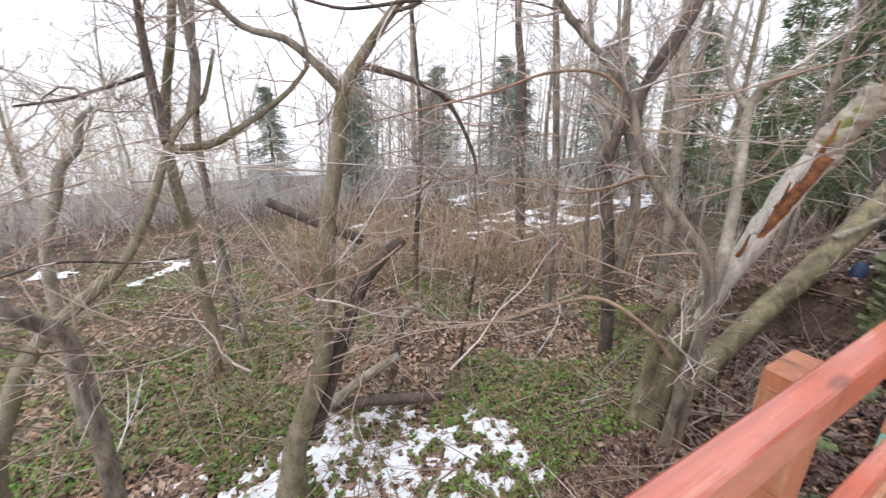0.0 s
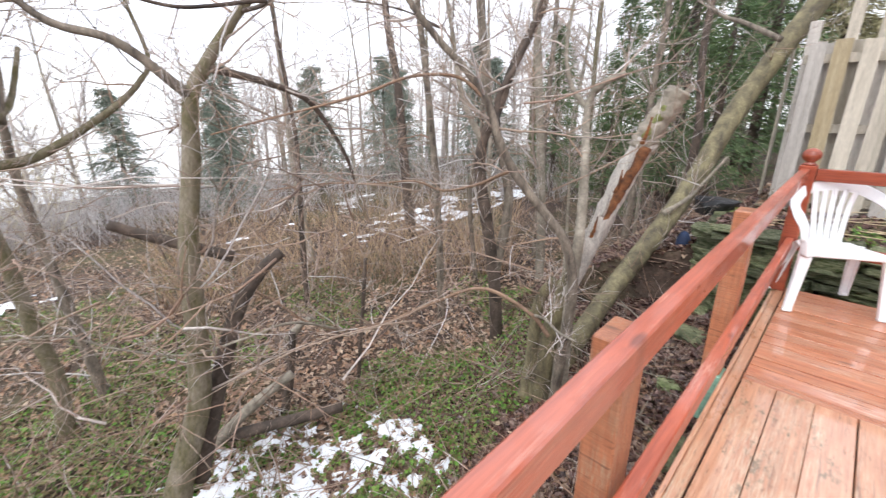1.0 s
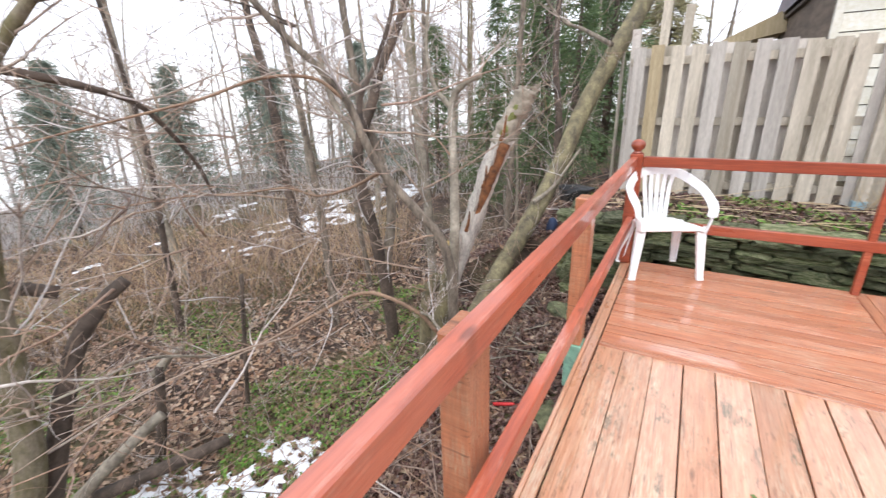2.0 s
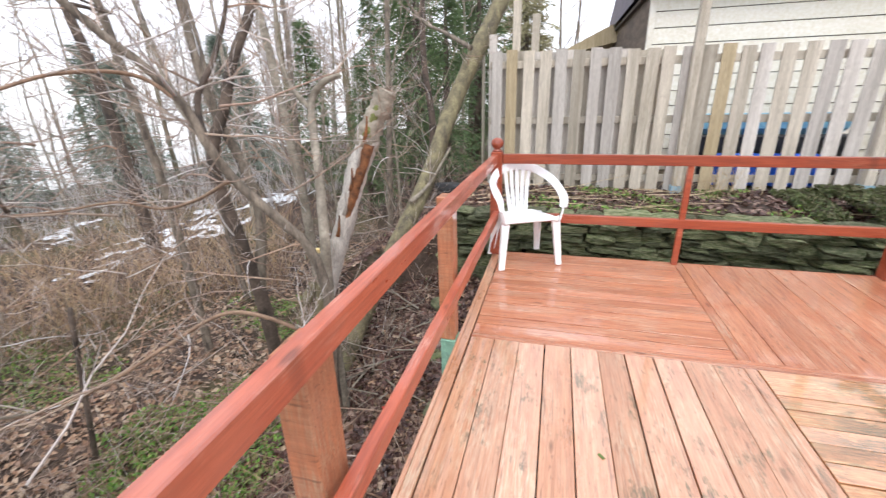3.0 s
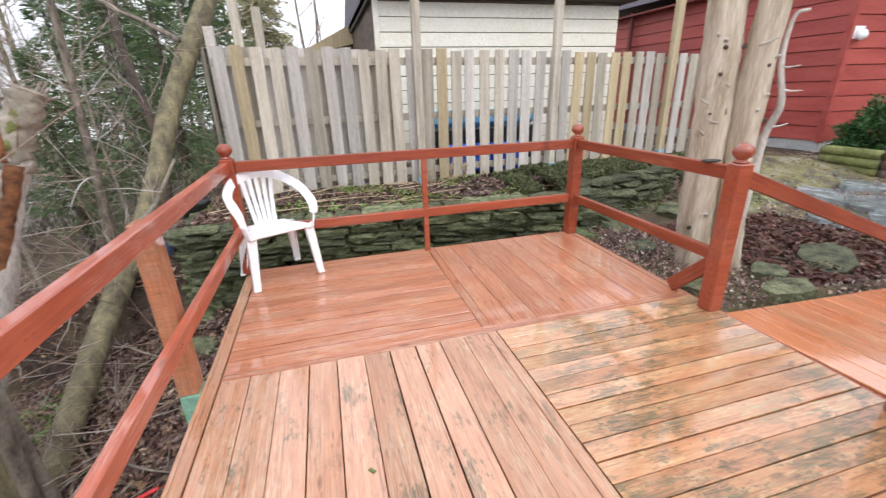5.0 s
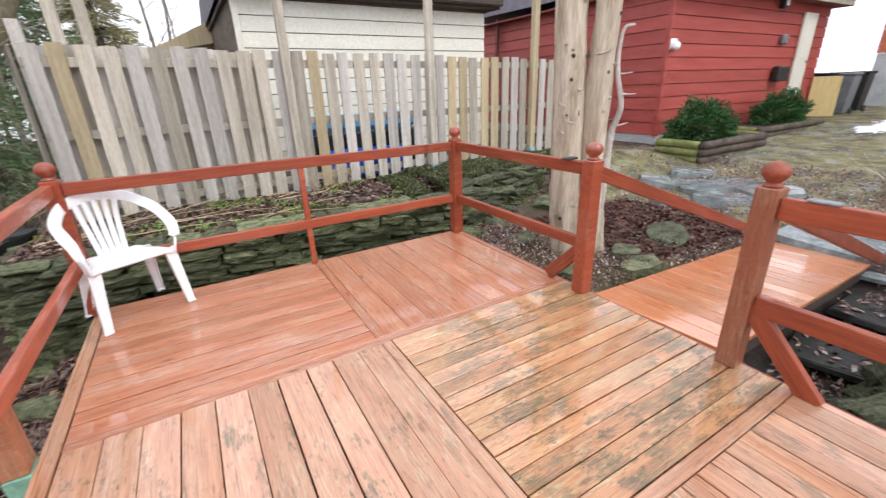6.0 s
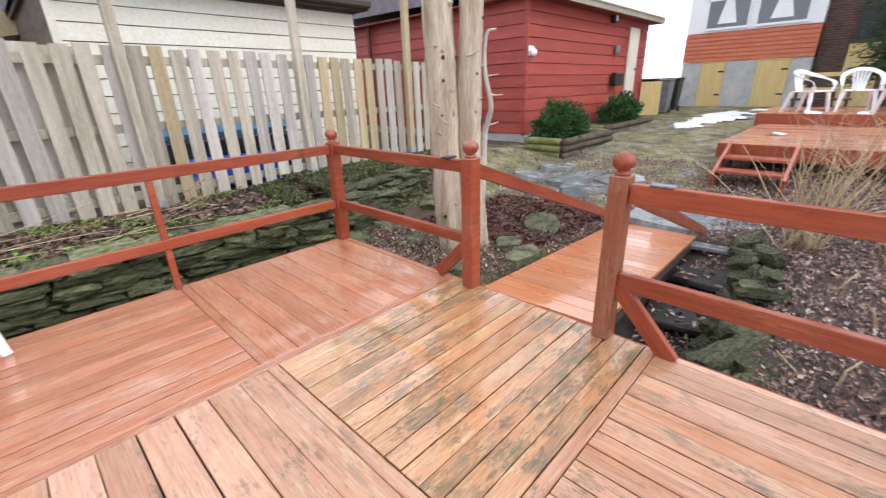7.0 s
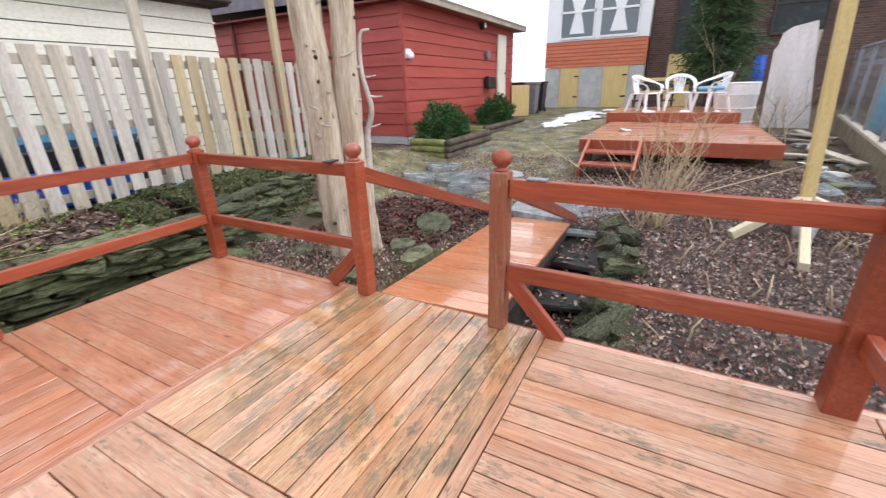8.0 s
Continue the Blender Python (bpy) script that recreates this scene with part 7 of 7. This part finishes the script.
nb = thing("side_fence", "grey timber edging with a wire fence", "fence", kind="structure")
beam_part("edging", (6.2, -4.0, 0.0), (12.5, -4.75, 0.22), 0.08, 0.5, M_BARK_MOSS, nb)
beam_part("capping", (6.2, -4.0, 0.28), (12.5, -4.75, 0.50), 0.12, 0.05, M_FENCE, nb)
for k in range(6):
    u = k / 5
    x, y = 6.3 + 6.1 * u, -4.01 - 0.73 * u
    part("post", boxed((x - 0.025, y - 0.025, -0.3), (x + 0.025, y + 0.025, 1.75), 0.006), M_GREYBIN, nb)
beam_part("top_rail", (6.2, -4.0, 1.72), (12.5, -4.75, 1.75), 0.04, 0.04, M_GREYBIN, nb)
t = Tubes()
for k in range(44):
    u = k / 43
    x, y = 6.2 + 6.3 * u, -4.0 - 0.75 * u
    for s in (-1, 1):
        t.add([Vector((x, y, 0.45)), Vector((x + s * 0.62, y - s * 0.074, 1.72))], [0.003, 0.003], 3)
t.put("wire_mesh", M_GREYBIN, nb)
play = thing("playhouse", "pale blue painted garden playhouse next door", "playhouse", (12.1, -6.1, 0.0))
part("wall", boxed((-1.1, -0.95, -0.1), (1.1, 0.75, 1.45), 0.02), M_SKYBLUE, play)
part("roof", boxed((-1.25, -1.1, 1.45), (1.25, 0.9, 1.53), 0.01), M_GREYBIN, play, "grey flat roof")
part("door", boxed((-1.13, -0.75, 0.15), (-1.098, -0.25, 1.0), 0.006), M_WHITE, play, "white door")
for z in (0.35, 0.75, 1.15):
    part("batten", boxed((-1.125, -0.2, z), (-1.098, 0.75, z + 0.03), 0.003), M_BLUE_METAL, play)
tagged(part("board_heap", boxed((9.4, -5.6, 0.0), (10.3, -5.0, 0.75), 0.02), M_PANEL), "pale boards stacked behind the wire fence", "boards")

# ---- clutter at the end of the yard ----
ob = thing("barrel", "bright blue plastic barrel beside the evergreen", "barrel", (19.2, -3.93, floor_at(19.2, -3.93)))
ob.scale = (0.6, 0.6, 1.35)
bm = bmesh.new()
lathe(bm, [(0.25, 0.0), (0.29, 0.04), (0.30, 0.35), (0.315, 0.38), (0.30, 0.41), (0.31, 0.75), (0.325, 0.78), (0.31, 0.81), (0.29, 1.16), (0.26, 1.2)], 20)
part("body", bm, M_BLUE, ob)
ob = thing("garden_bench", "brown slatted bench stacked against the house wall", "bench", (15.6, -1.05, floor_at(15.6, -1.05)))
for i, z in enumerate((0.42, 0.62, 0.80, 0.98)):
    part("slat", boxed((-0.18 if i == 0 else 0.17, -0.6, z), (0.2, 0.6, z + (0.04 if i == 0 else 0.10)), 0.006), M_YELLOW_WOOD if i % 2 else M_BROWN, ob)
for y in (-0.52, 0.52):
    part("leg", boxed((-0.16, y - 0.03, -0.05), (-0.10, y + 0.03, 0.42), 0.004), M_BROWN, ob)
    part("leg", boxed((0.20, y - 0.03, -0.05), (0.25, y + 0.03, 1.1), 0.004), M_BROWN, ob)
cushion = boxed((-0.2, -0.2, 0), (0.2, 0.2, 0.09), 0.035)
tagged(part("cushion", cushion, M_SKYBLUE, None, "", (12.08, -2.36, 1.03), (0, 0, 0.5)), "pale blue cushion on a garden chair", "cushion")
rr = random.Random(404)
for i, (x, y, sx, sy) in enumerate(((9.4, -1.0, 0.16, 0.24), (11.75, -1.25, 0.22, 0.3), (11.8, -1.95, 0.16, 0.36), (11.72, -2.5, 0.12, 0.2))):
    boulder("snow_lump", "small heap of old snow on the back deck", (x, y, 0.415 if x < 11 else 0.615), (sx, sy, 0.09), 30 * i, M_SNOW, 700 + i, "snow", "snow on the deck")
for i in range(9):
    x, y = rr.uniform(9.0, 11.6), rr.uniform(-4.2, -3.5)
    bm = boxed((-rr.uniform(0.3, 0.7), -0.07, 0), (rr.uniform(0.3, 0.7), 0.07, 0.03), 0.004)
    ob = part("plank", bm, (M_FENCE, M_FENCE_GREY, M_BARK_PALE)[i % 3], None, "", (x, y, floor_at(x, y) + 0.03 + 0.03 * (i % 4)), (rr.uniform(-0.08, 0.08), rr.uniform(-0.06, 0.06), rr.uniform(0, 3)))
    tagged(ob, "broken weathered plank lying by the back deck", "plank", "broken planks")
for i in range(12):
    x, y = rr.uniform(7.4, 10.6), rr.uniform(-4.1, -3.4)
    q = rr.uniform(0.14, 0.30)
    boulder("rock", "grey rubble stone beside the back deck", (x, y, floor_at(x, y) + 0.03), (q, q * 0.7, q * 0.5), rr.uniform(0, 180), (M_SLATE, M_MOSSROCK, M_CONCRETE)[i % 3], 720 + i, group="rubble stones")
w = Wood("thin_shrub", "thin grey-green shrub beside the back deck", (10.7, -3.5, floor_at(10.7, -3.5)), "shrub")
for c in range(9):
    t = Tubes()
    grow(t, w.rng, (w.rng.uniform(-0.15, 0.15), w.rng.uniform(-0.2, 0.2), -0.03), (w.rng.uniform(-0.4, 0.4), w.rng.uniform(-0.5, 0.5), 1), w.rng.uniform(0.7, 1.2), 0.010, 2, 4, 0.16, 4, 0.05)
    t.put("stem", M_JUNIPER if c % 2 else M_DRYGRASS, w.ob)

# ---- small things ----
ob = thing("red_pipe", "short red plastic pipe on the leaves", "pipe", (-0.62, 0.35, floor_at(-0.62, 0.35) + 0.04))
t = Tubes()
t.add([Vector((-0.12, -0.05, 0)), Vector((0, 0, 0.01)), Vector((0.14, 0.05, 0))], [0.014] * 3, 9)
t.put("tube", M_RED, ob)
for i, (x, w2) in enumerate(((2.35, 0.20), (2.62, 0.34), (3.0, 0.30), (3.3, 0.22), (1.95, 0.16))):
    ob = thing("blue_bin", "bright blue plastic tub behind the fence", "tub", (x, FY + 0.30, 0.20), "blue tubs")
    bm = boxed((-w2 / 2, -0.15, 0), (w2 / 2, 0.15, 0.32), 0.02)
    part("body", bm, M_BLUE, ob)
    part("rim", boxed((-w2 / 2 - 0.01, -0.16, 0.32), (w2 / 2 + 0.01, 0.16, 0.345), 0.006), M_BLUE, ob)
car = thing("covered_trailer", "dark trailer with a pale blue tarpaulin behind the fence", "trailer", (2.95, FY + 0.95, 0.12))
part("bed", boxed((-0.9, -0.3, 0.35), (0.9, 0.3, 0.62), 0.02), M_BLACK, car)
part("tarpaulin", boxed((-0.85, -0.28, 0.62), (0.85, 0.28, 0.86), 0.08), M_SKYBLUE, car)
for s in (-0.55, 0.55):
    bm = bmesh.new()
    lathe(bm, [(0.16, -0.06), (0.2, -0.03), (0.2, 0.03), (0.16, 0.06)], 16)
    part("wheel", bm, M_BLACK, car, "", (s, -0.34, 0.19), (radians(90), 0, 0))
tagged(part("phone", boxed((-0.05, -0.025, 0), (0.05, 0.025, 0.012), 0.004), M_BLACK, None, "", (2.735, -0.02, 0.846)), "small black box on the handrail", "box")
tagged(part("glass_tag", boxed((-0.025, -0.05, 0), (0.025, 0.05, 0.010), 0.003), M_GREYBIN, None, "", (2.735, -1.30, 0.831)), "small grey tray on the handrail", "tray")
ob = part("fallen_leaf", boxed((-0.006, -0.014, 0), (0.008, 0.014, 0.004), 0.0015), M_IVY, None, "", (0.655, -0.755, 0.002), (0, 0, 0.7))
tagged(ob, "small green leaf on a deck board", "leaf")


# black sack and a bent white pipe at the wall's corner
sack = boulder("plastic_sack", "crumpled black plastic sack on the wall corner", (-0.80, 2.85, 0.20), (0.36, 0.30, 0.30), 20, M_BLACK, 900, "sack")
ob = thing("white_pipe", "bent white plastic pipe lying on the wall", "pipe", (-0.98, 2.62, floor_at(-0.98, 2.62)))
ob.scale = (0.7, 0.7, 1.0)
t = Tubes()
cur = spline([(-0.10, -0.04, 0.04), (0.0, 0.0, 0.07), (0.15, 0.08, 0.09), (0.42, 0.12, 0.03)], 5)
t.add(cur, [0.014] * len(cur), 9)
t.put("tube", M_PANEL, ob)
ob = thing("blue_bag", "small dark blue bag against the wall end", "bag", (-0.92, 2.36, floor_at(-0.92, 2.36) - 0.02))
ob.scale = (0.6, 0.6, 0.55)
bm = bmesh.new()
lathe(bm, [(0.09, 0), (0.12, 0.06), (0.11, 0.2), (0.07, 0.30), (0.03, 0.34)], 12)
part("body", bm, plain("dark_blue_cloth", (0.015, 0.025, 0.06), (0.03, 0.05, 0.11), 4, 50, 0.7), ob)
